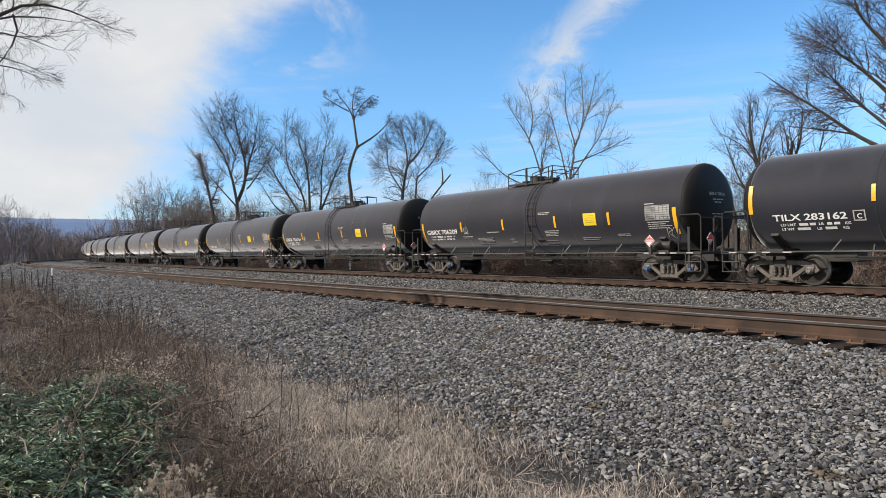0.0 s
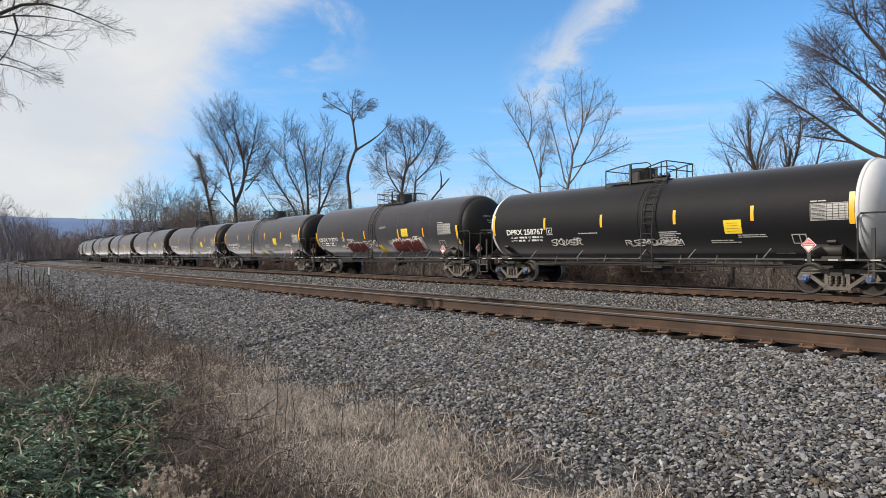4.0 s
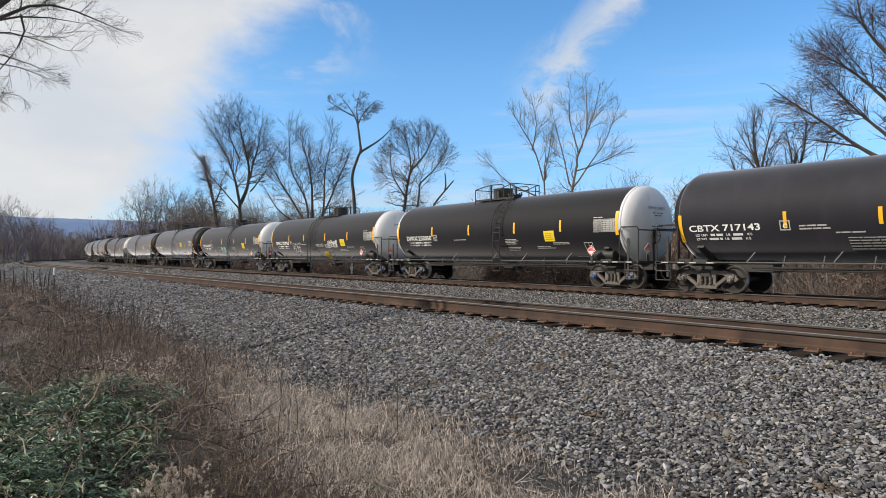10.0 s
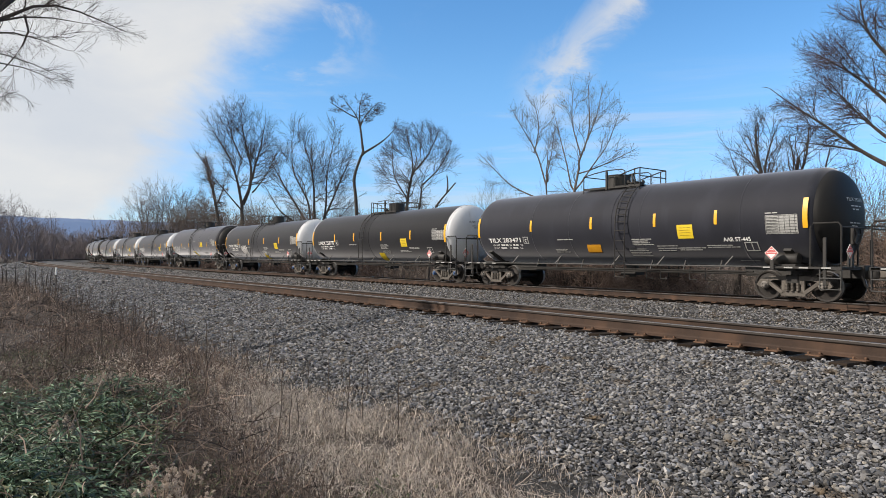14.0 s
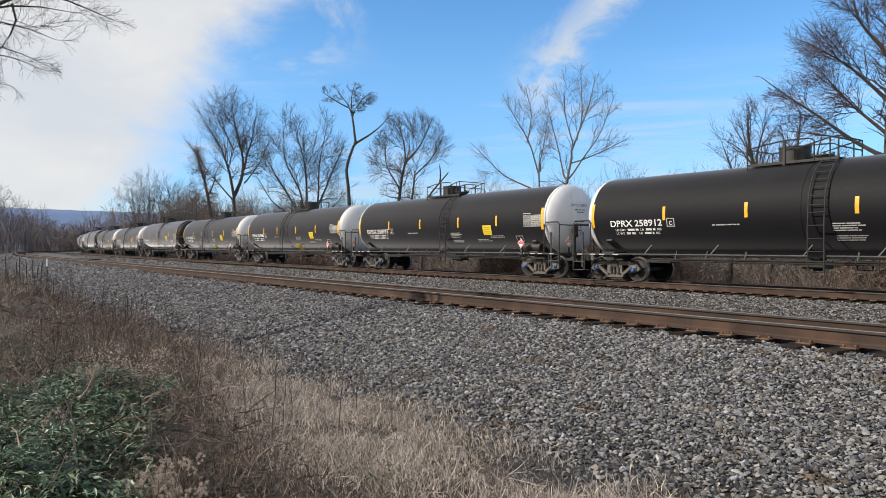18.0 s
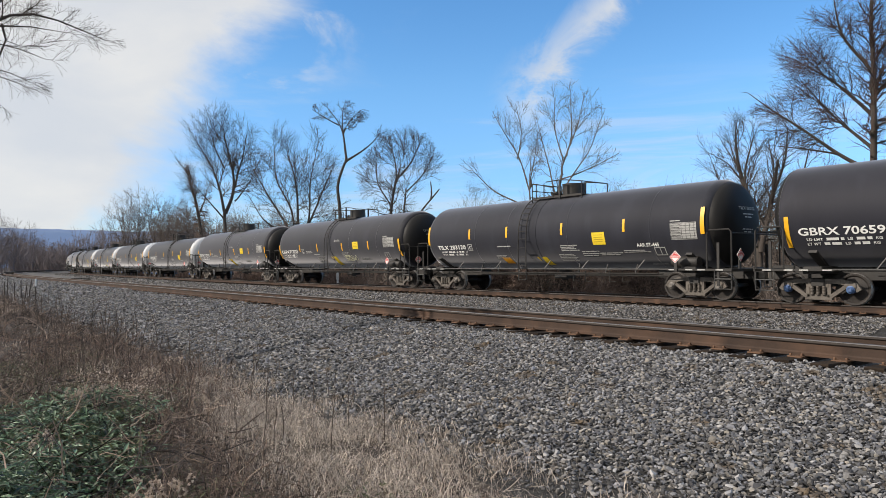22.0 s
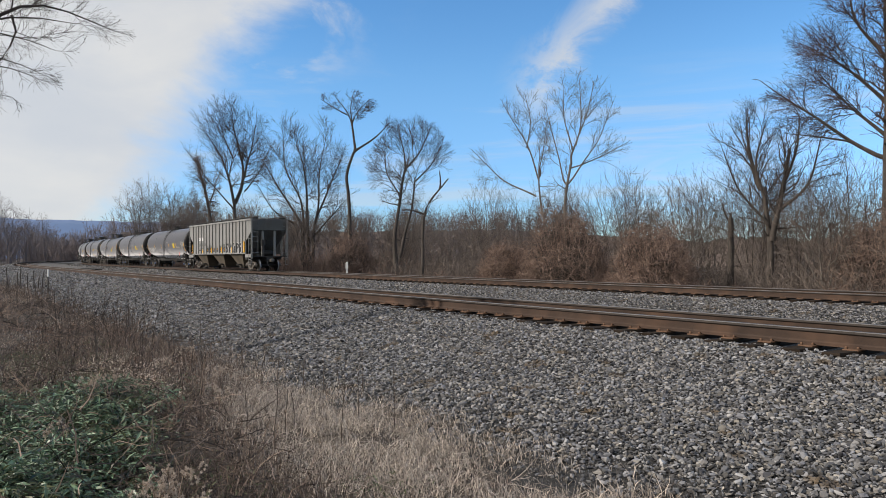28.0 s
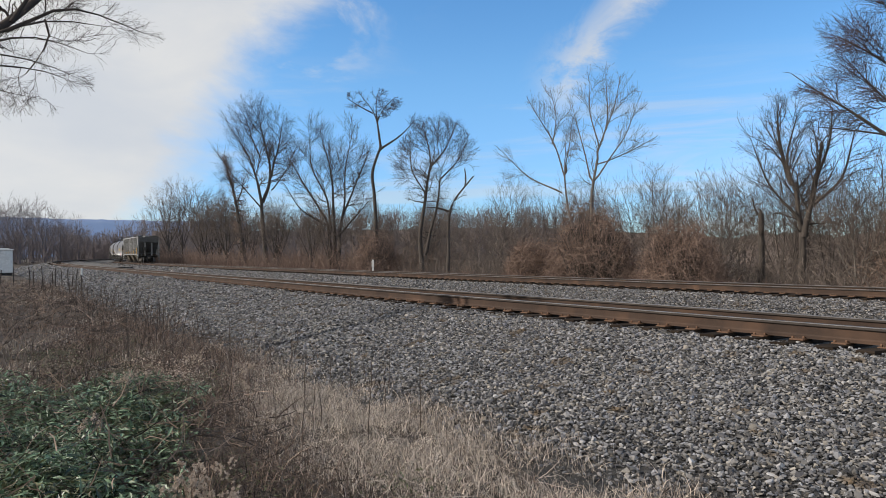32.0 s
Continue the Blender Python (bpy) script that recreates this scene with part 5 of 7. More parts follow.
    part("air_reservoir", bm, STEEL_BLACK, car, smooth=True)
    bm = bmesh.new()
    add_box(bm, -5.6, 5.6, -0.28, 0.28, 0.85, 1.35, 0.02)
    part("centre_sill", bm, STEEL_BLACK, car)
    for x in (-4.75, -0.12, 4.5):     # chutes
        bm = bmesh.new()
        top = [(x + a * 1.5, b * (HW - 0.06), HZ0 - 0.03) for a, b in ((-1, -1), (1, -1), (1, 1), (-1, 1))]
        low = [(x + 0.15 + a * 0.5, b * 0.95, 0.28) for a, b in ((-1, -1), (1, -1), (1, 1), (-1, 1))]
        t, l = [bm.verts.new(p) for p in top], [bm.verts.new(p) for p in low]
        for i in range(4):
            bm.faces.new((t[i], t[(i + 1) % 4], l[(i + 1) % 4], l[i]))
        bm.faces.new(l)
        bm.faces.new(t)
        ch = part("chute", bm, HOPPER_DIRT, car, "dirty sloping discharge chute")
        bm = bmesh.new()
        add_box(bm, x - 0.38, x + 0.68, -1.0, 1.0, 0.19, 0.278, 0.01)
        add_box(bm, x - 0.1, x + 0.4, -1.36, -1.02, 0.42, 0.56, 0.02)
        for q in (0.0, 0.15, 0.3):
            add_tube(bm, [(x + q, -1.4, 0.49), (x + q, -1.3, 0.49)], 0.05, 8)
        part("gate", bm, STEEL_BLACK, ch)
    # paint: lettering, sprayed squares, graffiti, strips
    y = -HW - 0.006
    for a, b in ((-5.27, -4.68), (-4.46, -3.98)):
        bm = bmesh.new()
        add_box(bm, a, b, y - 0.004, y, 2.68, 2.98)
        part("paint_patch", bm, LETTER, car, "white paint patch")
    flat_text("lettering", "IC", -5.1, y - 0.008, 2.74, 0.18, LETTER_DARK, car)
    flat_text("lettering", "E", -4.34, y - 0.008, 2.74, 0.18, LETTER_DARK, car)
    for body, x in (("26", -5.24), ("03", -4.42), ("18", -3.6)):
        flat_text("lettering", body, x, y - 0.004, 2.16, 0.27, LETTER_DARK, car, "dark stencilled numerals", width=0.45)
    for x, z in ((-5.24, 1.88), (-4.42, 1.88), (-5.24, 1.74), (-4.42, 1.74)):
        bm = bmesh.new()
        add_box(bm, x, x + 0.42, y - 0.003, y, z, z + 0.06)
        tagged(part("small_writing", bm, LETTER_DARK, car), kind="stuff")
    for i, ch in enumerate("BUFFER"):
        x = (-2.9, -2.05, -1.15, -0.2, 0.7, 1.64)[i]
        bm = bmesh.new()
        add_box(bm, x + 0.05, x + 0.43, y - 0.003, y, 1.6, 1.96)
        part("paint_patch", bm, SPRAY_BLACK, car, "black painted square")
        flat_text("lettering", ch, x + 0.14, y - 0.006, 1.69, 0.24, ORANGE, car, "orange stencilled letter")
    flat_text("graffiti", "SWaPS", 2.19, y - 0.003, 1.55, 0.76, SPRAY_WHITE, car, "white sprayed outline of fat letters", width=3.90, bold=0.085)
    flat_text("graffiti", "SWaPS", 2.245, y - 0.007, 1.55, 0.76, SPRAY_BLACK, car, "black sprayed fat letters", width=3.79, bold=0.05)
    for x0, x1, z0, z1, k in ((-2.95, -2.2, 1.75, 2.2, 41), (-2.1, -1.5, 1.8, 2.25, 42), (0.55, 1.3, 1.75, 2.2, 43), (1.5, 2.2, 1.85, 2.3, 44), (6.3, 6.75, 1.6, 2.5, 45)):
        r = random.Random(k)
        bm = bmesh.new()
        for i in range(4):
            a, b = x0 + (x1 - x0) * i / 5, x0 + (x1 - x0) * (i + r.uniform(1.0, 2.2)) / 5
            pts = [(a, z1 - r.uniform(0, 0.1)), ((a + b) / 2, (z0 + z1) / 2 + r.uniform(-0.1, 0.1)), (a + 0.03, z0), (b, z0 + r.uniform(0, 0.15)), (b + 0.08, z1 - r.uniform(0, 0.2))]
            for (xa, za), (xb, zb) in zip(pts, pts[1:]):
                add_beam(bm, (xa, y - 0.008 - 0.001 * i, za), (xb, y - 0.008 - 0.001 * i, zb), 0.022, 0.002)
        part("graffiti", bm, SPRAY_BLACK if k < 45 else SPRAY_WHITE, car, "thin sprayed scrawl")
    for x, z0, z1 in ((-7.0, 1.5, 2.35), (-3.93, 1.5, 1.85), (-1.4, 1.5, 1.98), (1.38, 1.5, 1.98), (3.96, 1.5, 1.98), (6.8, 1.5, 2.4)):
        bm = bmesh.new()
        add_box(bm, x - 0.06, x + 0.06, -HW - 0.092, -HW - 0.004, z0, z1)
        part("reflective_strip", bm, YELLOW, car, "yellow reflective strip")
    TRAIN.append((car, 165.371 - PITCH * 31))



build_train()
hopper_car()


def motions():
    """The train rolls by, slowing a little; the wheels turn while they are near."""
    for car, s0 in TRAIN:
        rows = []
        for i in range(33):
            t = float(i)
            s = min(s0 + rolled(t), 640.0)
            (xa, ya, _), (xb, yb, _) = on_far(s + TRUCK_X), on_far(s - TRUCK_X)
            yaw = math.degrees(math.atan2(yb - ya, xb - xa))
            rows.append((t, pose((xa + xb) / 2, (ya + yb) / 2, 0, 0, 0, yaw)))
        walk(car, rows)
        near = [n / 30 for n in range(961) if -16 < s0 + rolled(n / 30) < 44]
        if len(near) < 3:
            continue
        for ob in car.children_recursive:
            if ob.name.startswith("wheelset"):
                x, y, z = ob.location
                rows = [(t, pose(x, y, z, 0, -math.degrees((rolled(t) - rolled(near[0])) / 0.457), 0)) for t in near]
                if near[0] > 0:
                    rows.insert(0, (0.0, rows[0][1]))
                if near[-1] < 32:
                    rows.append((32.0, rows[-1][1]))
                walk(ob, rows)


def on_far(s):
    """The track's path, carried on straight past its end."""
    e = max(0.0, s - 455.0)
    x, y, th = on_path(min(s, 455.0))
    return x + e * math.cos(th), y + e * math.sin(th), th

# ---- plants and distance ----
def tubes(P, R, sides):
    """Verts and faces of many round bars at once: P (n, k, 3) points, R (n, k) radii."""
    P, R = np.asarray(P, float), np.asarray(R, float)
    n, k, _ = P.shape
    T = np.gradient(P, axis=1)
    T /= np.linalg.norm(T, axis=2, keepdims=True) + 1e-9
    ref = np.where(abs(T[..., 2:]) < 0.9, np.array([0.1, 0.2, 1.0]), np.array([1.0, 0.3, 0.0]))
    A = np.cross(T, ref)
    A /= np.linalg.norm(A, axis=2, keepdims=True) + 1e-9
    B = np.cross(A, T)
    ang = np.arange(sides) * 2 * np.pi / sides
    V = P[:, :, None, :] + R[:, :, None, None] * (A[:, :, None, :] * np.cos(ang)[:, None] + B[:, :, None, :] * np.sin(ang)[:, None])
    i, a, b = np.meshgrid(np.arange(n), np.arange(k - 1), np.arange(sides), indexing="ij")
    base = (i * k + a) * sides
    b2 = (b + 1) % sides
    F = np.stack([base + b, base + b2, base + sides + b2, base + sides + b], -1).reshape(-1, 4)
    return V.reshape(-1, 3), F


def ribbons(P, R):
    """Thin twigs as narrow strips, each turned its own way: P (n, k, 3) points, R (n, k) half widths."""
    P, R = np.asarray(P, float), np.asarray(R, float)
    n, k, _ = P.shape
    d = unit(P[:, -1] - P[:, 0])
    g = np.random.default_rng(n)
    o = unit(np.cross(d, np.stack([g.normal(0, 0.5, n), g.normal(1, 0.5, n), g.normal(0, 0.5, n)], 1)))
    o = o[:, None, :] * R[..., None] * 1.15
    V = np.stack([P - o, P + o], 2).reshape(-1, 3)
    i, a = np.meshgrid(np.arange(n), np.arange(k - 1), indexing="ij")
    b = ((i * k + a) * 2).ravel()
    return V, np.stack([b, b + 1, b + 3, b + 2], 1)


def joined(pieces, material, smooth=False):
    vs, fs, n = [], [], 0
    for v, f in pieces:
        vs.append(v)
        fs.append(f + n)
        n += len(v)
    return arrays(np.concatenate(vs), np.concatenate(fs), material, smooth)


def unit(v):
    return v / (np.linalg.norm(v, axis=-1, keepdims=True) + 1e-9)


def offshoots(rng, P, R, count, lo, hi, ratio, spread, up, k, wobble=0.07, taper=0.22, thin=0.42):
    """Branches that leave each limb of P between the fractions lo and hi: their points and radii."""
    n, kk, _ = P.shape
    idx = np.repeat(np.arange(n), count)
    t = rng.uniform(lo, hi, len(idx)) * (kk - 1)
    a = np.clip(t.astype(int), 0, kk - 2)
    fr = (t - a)[:, None]
    start = P[idx, a] * (1 - fr) + P[idx, a + 1] * fr
    d = unit(P[idx, a + 1] - P[idx, a])
    length = np.linalg.norm(np.diff(P, axis=1), axis=2).sum(1)[idx] * ratio * rng.uniform(0.6, 1.2, len(idx)) * (1.15 - 0.5 * t / (kk - 1))
    side = unit(np.cross(d, rng.normal(size=(len(idx), 3))))
    ang = rng.uniform(spread * 0.6, spread * 1.25, len(idx))[:, None]
    nd = unit(d * np.cos(ang) + side * np.sin(ang) + np.array([0, 0, up]))
    r0 = (R[idx, a] * (1 - fr[:, 0]) + R[idx, a + 1] * fr[:, 0]) * thin
    Q = np.zeros((len(idx), k, 3))
    Q[:, 0] = start
    for j in range(1, k):
        nd = unit(nd + rng.normal(0, wobble, nd.shape) + np.array([0, 0, up * 0.35]))
        Q[:, j] = Q[:, j - 1] + nd * (length / (k - 1))[:, None]
    return Q, r0[:, None] * np.linspace(1, taper, k)


def eased(v):
    """Rounds the corners of a run of values, with its ends held."""
    for _ in range(max(2, len(v) // 5)):
        v = np.concatenate([v[:1], v[:-2] * 0.25 + v[1:-1] * 0.5 + v[2:] * 0.25, v[-1:]])
    return v


def limb_path(rng, pts, base, right, ahead, r0, r1, k=7):
    """A main limb through (right, up) places before the eye, with a little wander in depth."""
    pts = np.array(pts, float)
    u = np.concatenate([[0], np.cumsum(np.linalg.norm(np.diff(pts, axis=0), axis=1))])
    q = np.linspace(0, u[-1], k)
    knots = np.linspace(0, u[-1], max(3, int(u[-1] / 1.3)))
    bend = np.interp(q, knots, rng.normal(0, 0.09, len(knots)))
    a, z = eased(np.interp(q, u, pts[:, 0]) + bend), eased(np.interp(q, u, pts[:, 1]))
    dep = eased(np.interp(q, knots, np.cumsum(rng.normal(0, 0.16, len(knots))))) * min(1.0, u[-1] / 3)
    dep -= dep[0]
    P = base + right * a[:, None] + ahead * dep[:, None] + np.array([0, 0, 1.0]) * z[:, None]
    P[0] = base + right * pts[0, 0] + np.array([0, 0, pts[0, 1]])
    return P, np.linspace(r0, r1, k)


def sprout(rng, P, R, count, lo, length, spread, up, k, wobble, thin, least, inside, heart, out=0.0):
    """Branches along the limbs of P, count in all, that leave at an angle and bend upwards and away from the crown's heart; they end where the crown ends."""
    n, kk, _ = P.shape
    total = np.linalg.norm(np.diff(P, axis=1), axis=2).sum(1)
    each = np.maximum(2, np.round(count * total / total.sum())).astype(int)
    idx = np.repeat(np.arange(n), each)
    order = np.concatenate([np.arange(e) for e in each])
    u = np.clip(lo + (1 - lo) * (order + rng.uniform(0.1, 1.0, len(idx))) / each[idx], 0, 1)
    tip = order == each[idx] - 1      # the last one carries the limb on
    u[tip] = 1.0
    t = u * (kk - 1)
    a = np.clip(t.astype(int), 0, kk - 2)
    fr = (t - a)[:, None]
    start = P[idx, a] * (1 - fr) + P[idx, a + 1] * fr
    d = unit(P[idx, a + 1] - P[idx, a])
    side = unit(np.cross(d, rng.normal(size=(len(idx), 3))))
    ang = (spread * rng.uniform(0.7, 1.25, len(idx)) * np.where(tip, 0.3, 1.0))[:, None]
    nd = unit(d * np.cos(ang) + side * np.sin(ang) + np.array([0, 0, up]) + out * unit(start - heart))
    ln = length * rng.uniform(0.5, 1.2, len(idx)) * (1.2 - 0.5 * u)
    for _ in range(4):
        ln[~inside(start + nd * ln[:, None])] *= 0.68
    keep = inside(start + nd * ln[:, None]) | (rng.uniform(0, 1, len(idx)) < 0.35)
    start, nd, ln, idx, a, fr = start[keep], nd[keep], ln[keep], idx[keep], a[keep], fr[keep]
    r0 = np.maximum((R[idx, a] * (1 - fr[:, 0]) + R[idx, a + 1] * fr[:, 0]) * thin, least)
    Q = np.zeros((len(idx), k, 3))
    Q[:, 0] = start
    for j in range(1, k):
        Q[:, j] = Q[:, j - 1] + nd * (ln / (k - 1))[:, None]
        nd = unit(nd + rng.normal(0, wobble, nd.shape) + np.array([0, 0, up * 0.3]))
    return Q, np.maximum(r0[:, None] * np.linspace(1, 0.45, k), least * 0.7)


def bare_tree(label, x, y, limbs, crowns, seed, fine=0.010, n=900, step=0.4, bark=None, twig=None, up=0.07, wobble=0.09, name="tree", zero=None, spread=0.85):
    """A leafless tree: main limbs through a few (right, up) places with their radii; from them grow boughs, branches and about n twigs, step * 2 long,
    that fill the bulks of the crown, given as (right, up, half width, half height)."""
    rng = np.random.default_rng(seed)
    z0 = float(ground_z(np.array([x]), np.array([y]))[0]) - 0.1 if zero is None else zero
    base = np.array([x, y, z0])
    ahead = unit(np.array([x, y, 0.0]))
    right = np.array([ahead[1], -ahead[0], 0.0])
    bark, twig = bark or BARK, twig or TWIG
    thing = new(name)
    thing.matrix_world = Matrix()
    tagged(thing, label, "tree", "bare trees along the track")

    def inside(q):
        q = q - base
        u, v, w = q @ right, q @ ahead, q[:, 2]
        ragged = 1 + 0.22 * np.sin(u * 2.3 + seed) * np.sin(w * 2.9) + 0.12 * np.sin(v * 4.1 + w * 5.0)
        return np.any([((u - c[0]) / c[2]) ** 2 + (v / (c[2] * 0.85)) ** 2 + ((w - c[1]) / c[3]) ** 2 < ragged for c in crowns], axis=0)

    tub, PP, RR = [], [], []
    for p, r0, r1 in limbs:
        length = sum(math.dist(a, b) for a, b in zip(p, p[1:]))
        P, R = limb_path(rng, p, base, right, ahead, r0, r1, max(5, int(length / 0.4)))
        R = R * np.linspace(1, 0.9, len(R)) ** 2
        tub.append(tubes(P[None], R[None], 8))
        q = np.linspace(0, len(P) - 1, 12)
        PP.append(np.stack([np.interp(q, np.arange(len(P)), P[:, c]) for c in range(3)], 1))
        RR.append(np.interp(q, np.arange(len(P)), R))
    part("trunk", joined(tub, bark, True), None, thing)
    PP, RR = np.array(PP), np.array(RR)
    size = sum(c[2] for c in crowns) / len(crowns) * 0.5 + max(c[2] for c in crowns) * 0.5
    k1 = max(6, int(n ** 0.5 * 1.5))
    low = PP[:, :, 2].max(1) > z0 + min(c[1] - c[3] for c in crowns)
    c = crowns[0]
    heart = base + right * c[0] + np.array([0, 0, c[1] - 0.75 * c[3]])
    A, RA = sprout(rng, PP[low], RR[low], k1, 0.22, size * 0.8, spread * 1.2, up * 0.5, 7, wobble * 1.8, 0.42, fine * 1.5, inside, heart, 0.6)
    B, RB = sprout(rng, A, RA, max(10, int(n / 6)), 0.15, size * 0.42, spread * 1.2, up * 0.5, 5, wobble * 1.5, 0.6, fine * 1.15, inside, heart, 0.35)
    C, RC = sprout(rng, PP[low], RR[low], max(4, int(n / 30)), 0.3, size * 0.4, spread * 1.3, up, 5, wobble * 1.5, 0.25, fine * 1.15, inside, heart, 0.5)
    B, RB = np.concatenate([B, C]), np.concatenate([RB, RC])
    D, RD = sprout(rng, B, RB, n, 0.1, step * 2.3, spread, up * 0.7, 3, wobble * 1.5, 0.6, fine * 0.6, inside, heart, 0.15)
    tagged(part("limb", joined([tubes(A, RA, 5)], bark, True), None, thing, "bare limbs"), kind="stuff")
    tagged(part("crown", joined([tubes(B, RB, 3), ribbons(D, np.minimum(RD, fine * 0.8))], twig), None, thing, "open crown of fine bare twigs"), kind="stuff")
    return thing


def fan(n, height, width, stem, seed, r=0.16, lean=0.0, flat=0.9):
    """Main limbs of a tree that forks at stem into n rising limbs, as (right, up) places with radii."""
    g = random.Random(seed)
    r *= 0.8
    out = [([(0, 0), (lean * stem * 0.5, stem * 0.55), (lean * stem, stem * 1.05)], r, r * 0.8)]
    for i in range(n):
        u = (i + 0.5) / n * 2 - 1 + g.uniform(-0.1, 0.1)
        h = height * (1 - 0.28 * abs(u) ** flat) * g.uniform(0.65, 0.85)
        s = stem * g.uniform(0.65, 1.0)
        out.append(([(lean * s, s), (lean * s + u * width * 0.16, s + (h - s) * 0.4), (lean * h * 0.4 + u * width * 0.30, s + (h - s) * 0.75), (lean * h * 0.4 + u * width * 0.36, h)], r * g.uniform(0.4, 0.55), 0.02))
    return out


def build_trees():
    bare_tree("tall bare tree with a wide oval crown behind the far track", -27.26, 86.83,
              [([(-0.2, -1.5), (-0.3, 1.3), (-0.6, 7.4)], 0.36, 0.24), ([(-0.6, 7.4), (-1.1, 10.6), (-2.3, 13.9), (-4.0, 16.6)], 0.20, 0.04), ([(-0.5, 7.8), (0.5, 10.0), (0.6, 11.9), (-0.2, 15.5), (-0.9, 19.0)], 0.24, 0.04),
               ([(0.5, 11.0), (1.5, 14.5), (2.2, 18.0)], 0.15, 0.04), ([(-0.6, 7.0), (-3.0, 9.8), (-5.0, 12.6)], 0.11, 0.03), ([(-0.7, 13.6), (-1.8, 16.0), (-2.6, 19.0)], 0.10, 0.03), ([(0.6, 9.4), (2.6, 12.2), (3.6, 14.8)], 0.10, 0.03)],
              [(-1.2, 15.6, 5.9, 6.5), (-4.2, 12.2, 3.0, 3.2)], 11, 0.0130, 4200, 0.40, zero=0.0)
    bare_tree("bare tree with many slanting stems behind the far track", -14.82, 70.3,
              [([(-0.2, -1.8), (-1.0, 4.8), (-2.8, 7.8), (-4.8, 11.0)], 0.22, 0.04), ([(0, -1.8), (-0.2, 4.5), (-0.3, 8.8), (-1.1, 12.4)], 0.25, 0.05), ([(0.1, -1.8), (0.4, 4.8), (2.1, 8.2), (3.2, 11.4)], 0.23, 0.04),
               ([(-0.5, 3.4), (-0.9, 7.0), (-2.4, 10.0), (-2.6, 13.0)], 0.14, 0.03), ([(0.2, 3.0), (1.0, 7.0), (1.0, 10.4), (1.6, 13.4)], 0.14, 0.03), ([(0.3, 3.2), (2.2, 5.2), (4.0, 7.4)], 0.11, 0.03), ([(-0.8, 4.0), (-3.4, 5.6), (-5.0, 8.2)], 0.11, 0.03)],
              [(-0.8, 10.8, 5.4, 5.2), (2.4, 10.2, 2.8, 4.0)], 12, 0.0118, 3800, 0.40, zero=0.0)
    bare_tree("lean dark tree with a flat umbrella of twigs at its top", -9.67, 63.56,
              [([(0.0, -1.8), (-0.1, 3.9), (-0.2, 7.1), (-0.6, 8.3), (0.4, 10.7)], 0.24, 0.14), ([(0.4, 10.7), (0.3, 13.0), (-0.2, 14.4), (-1.2, 15.8)], 0.13, 0.03), ([(0.4, 10.8), (1.4, 11.5), (2.7, 12.5), (3.8, 13.6)], 0.12, 0.03),
               ([(0.2, 13.4), (0.9, 14.8), (1.9, 15.7)], 0.08, 0.03), ([(-0.2, 14.2), (-1.6, 14.9), (-2.5, 15.6)], 0.07, 0.03), ([(0.25, 13.0), (0.0, 15.0), (0.3, 16.2)], 0.07, 0.03)],
              [(-0.5, 15.9, 2.1, 0.9), (1.7, 15.2, 1.4, 0.7), (3.9, 13.9, 0.9, 0.9), (-2.1, 15.1, 1.0, 0.6), (0.6, 14.4, 0.9, 0.7)], 13, 0.011, 1300, 0.22, zero=0.0, up=0.0, spread=0.9, wobble=0.14)
    bare_tree("bare tree with a broad crown on several trunks", -4.82, 57.22,
              [([(0.0, -1.8), (0, 2.8), (0.1, 4.9), (0.4, 7.3), (0.8, 8.8)], 0.24, 0.10), ([(0.8, 8.2), (0.6, 10.2), (0.3, 11.6)], 0.08, 0.03), ([(0.8, 8.4), (2.0, 9.8), (2.8, 11.8)], 0.08, 0.03), ([(0.2, 1.0), (1.2, 5.0), (1.5, 7.3)], 0.15, 0.08),
               ([(1.5, 7.3), (2.8, 8.6), (3.9, 10.4)], 0.07, 0.03), ([(0.3, 6.0), (-0.8, 8.0), (-1.0, 10.6)], 0.07, 0.03)],
              [(1.4, 9.2, 3.5, 3.7), (-0.6, 8.6, 2.2, 3.0)], 14, 0.0102, 2900, 0.36, zero=0.0)
    bare_tree("leaning broken trunk with two stubby dead limbs", -2.14, 52.1, [([(-0.3, -1.9), (-0.3, 2.6), (-0.2, 4.6), (0.1, 5.3), (1.0, 6.2), (1.8, 7.0)], 0.17, 0.06), ([(1.0, 6.2), (0.95, 7.5)], 0.07, 0.05), ([(-0.2, 4.3), (-1.0, 4.7), (-1.9, 4.6)], 0.09, 0.05)],
              [(0.2, 4.5, 1.5, 1.6)], 15, 0.011, 60, 0.4, name="broken_tree", zero=0.0)
    bare_tree("slender pale tree with a bulge on its trunk and open crown", 5.72, 45.18,
              [([(0.7, -1.9), (0.2, 2.6), (-0.3, 4.5), (-0.2, 6.2)], 0.12, 0.06), ([(-0.2, 6.0), (-1.0, 8.4), (-1.9, 9.9), (-2.6, 11.2)], 0.06, 0.02), ([(-0.2, 6.2), (0.1, 8.0), (0.3, 9.6)], 0.05, 0.02),
               ([(-0.4, 5.0), (-2.4, 6.0), (-4.4, 7.9)], 0.06, 0.018), ([(-1.0, 8.2), (-0.8, 10.0), (-0.9, 11.8)], 0.045, 0.018), ([(-0.25, 6.2), (-0.2, 6.5), (-0.15, 6.8)], 0.11, 0.06)],
              [(-1.1, 9.0, 2.2, 3.4), (-3.2, 7.3, 1.7, 1.5), (-0.8, 5.8, 1.7, 1.4)], 16, 0.0076, 850, 0.30, BARK_PALE, BARK_PALE, zero=0.0, up=0.10, spread=0.8, wobble=0.09)
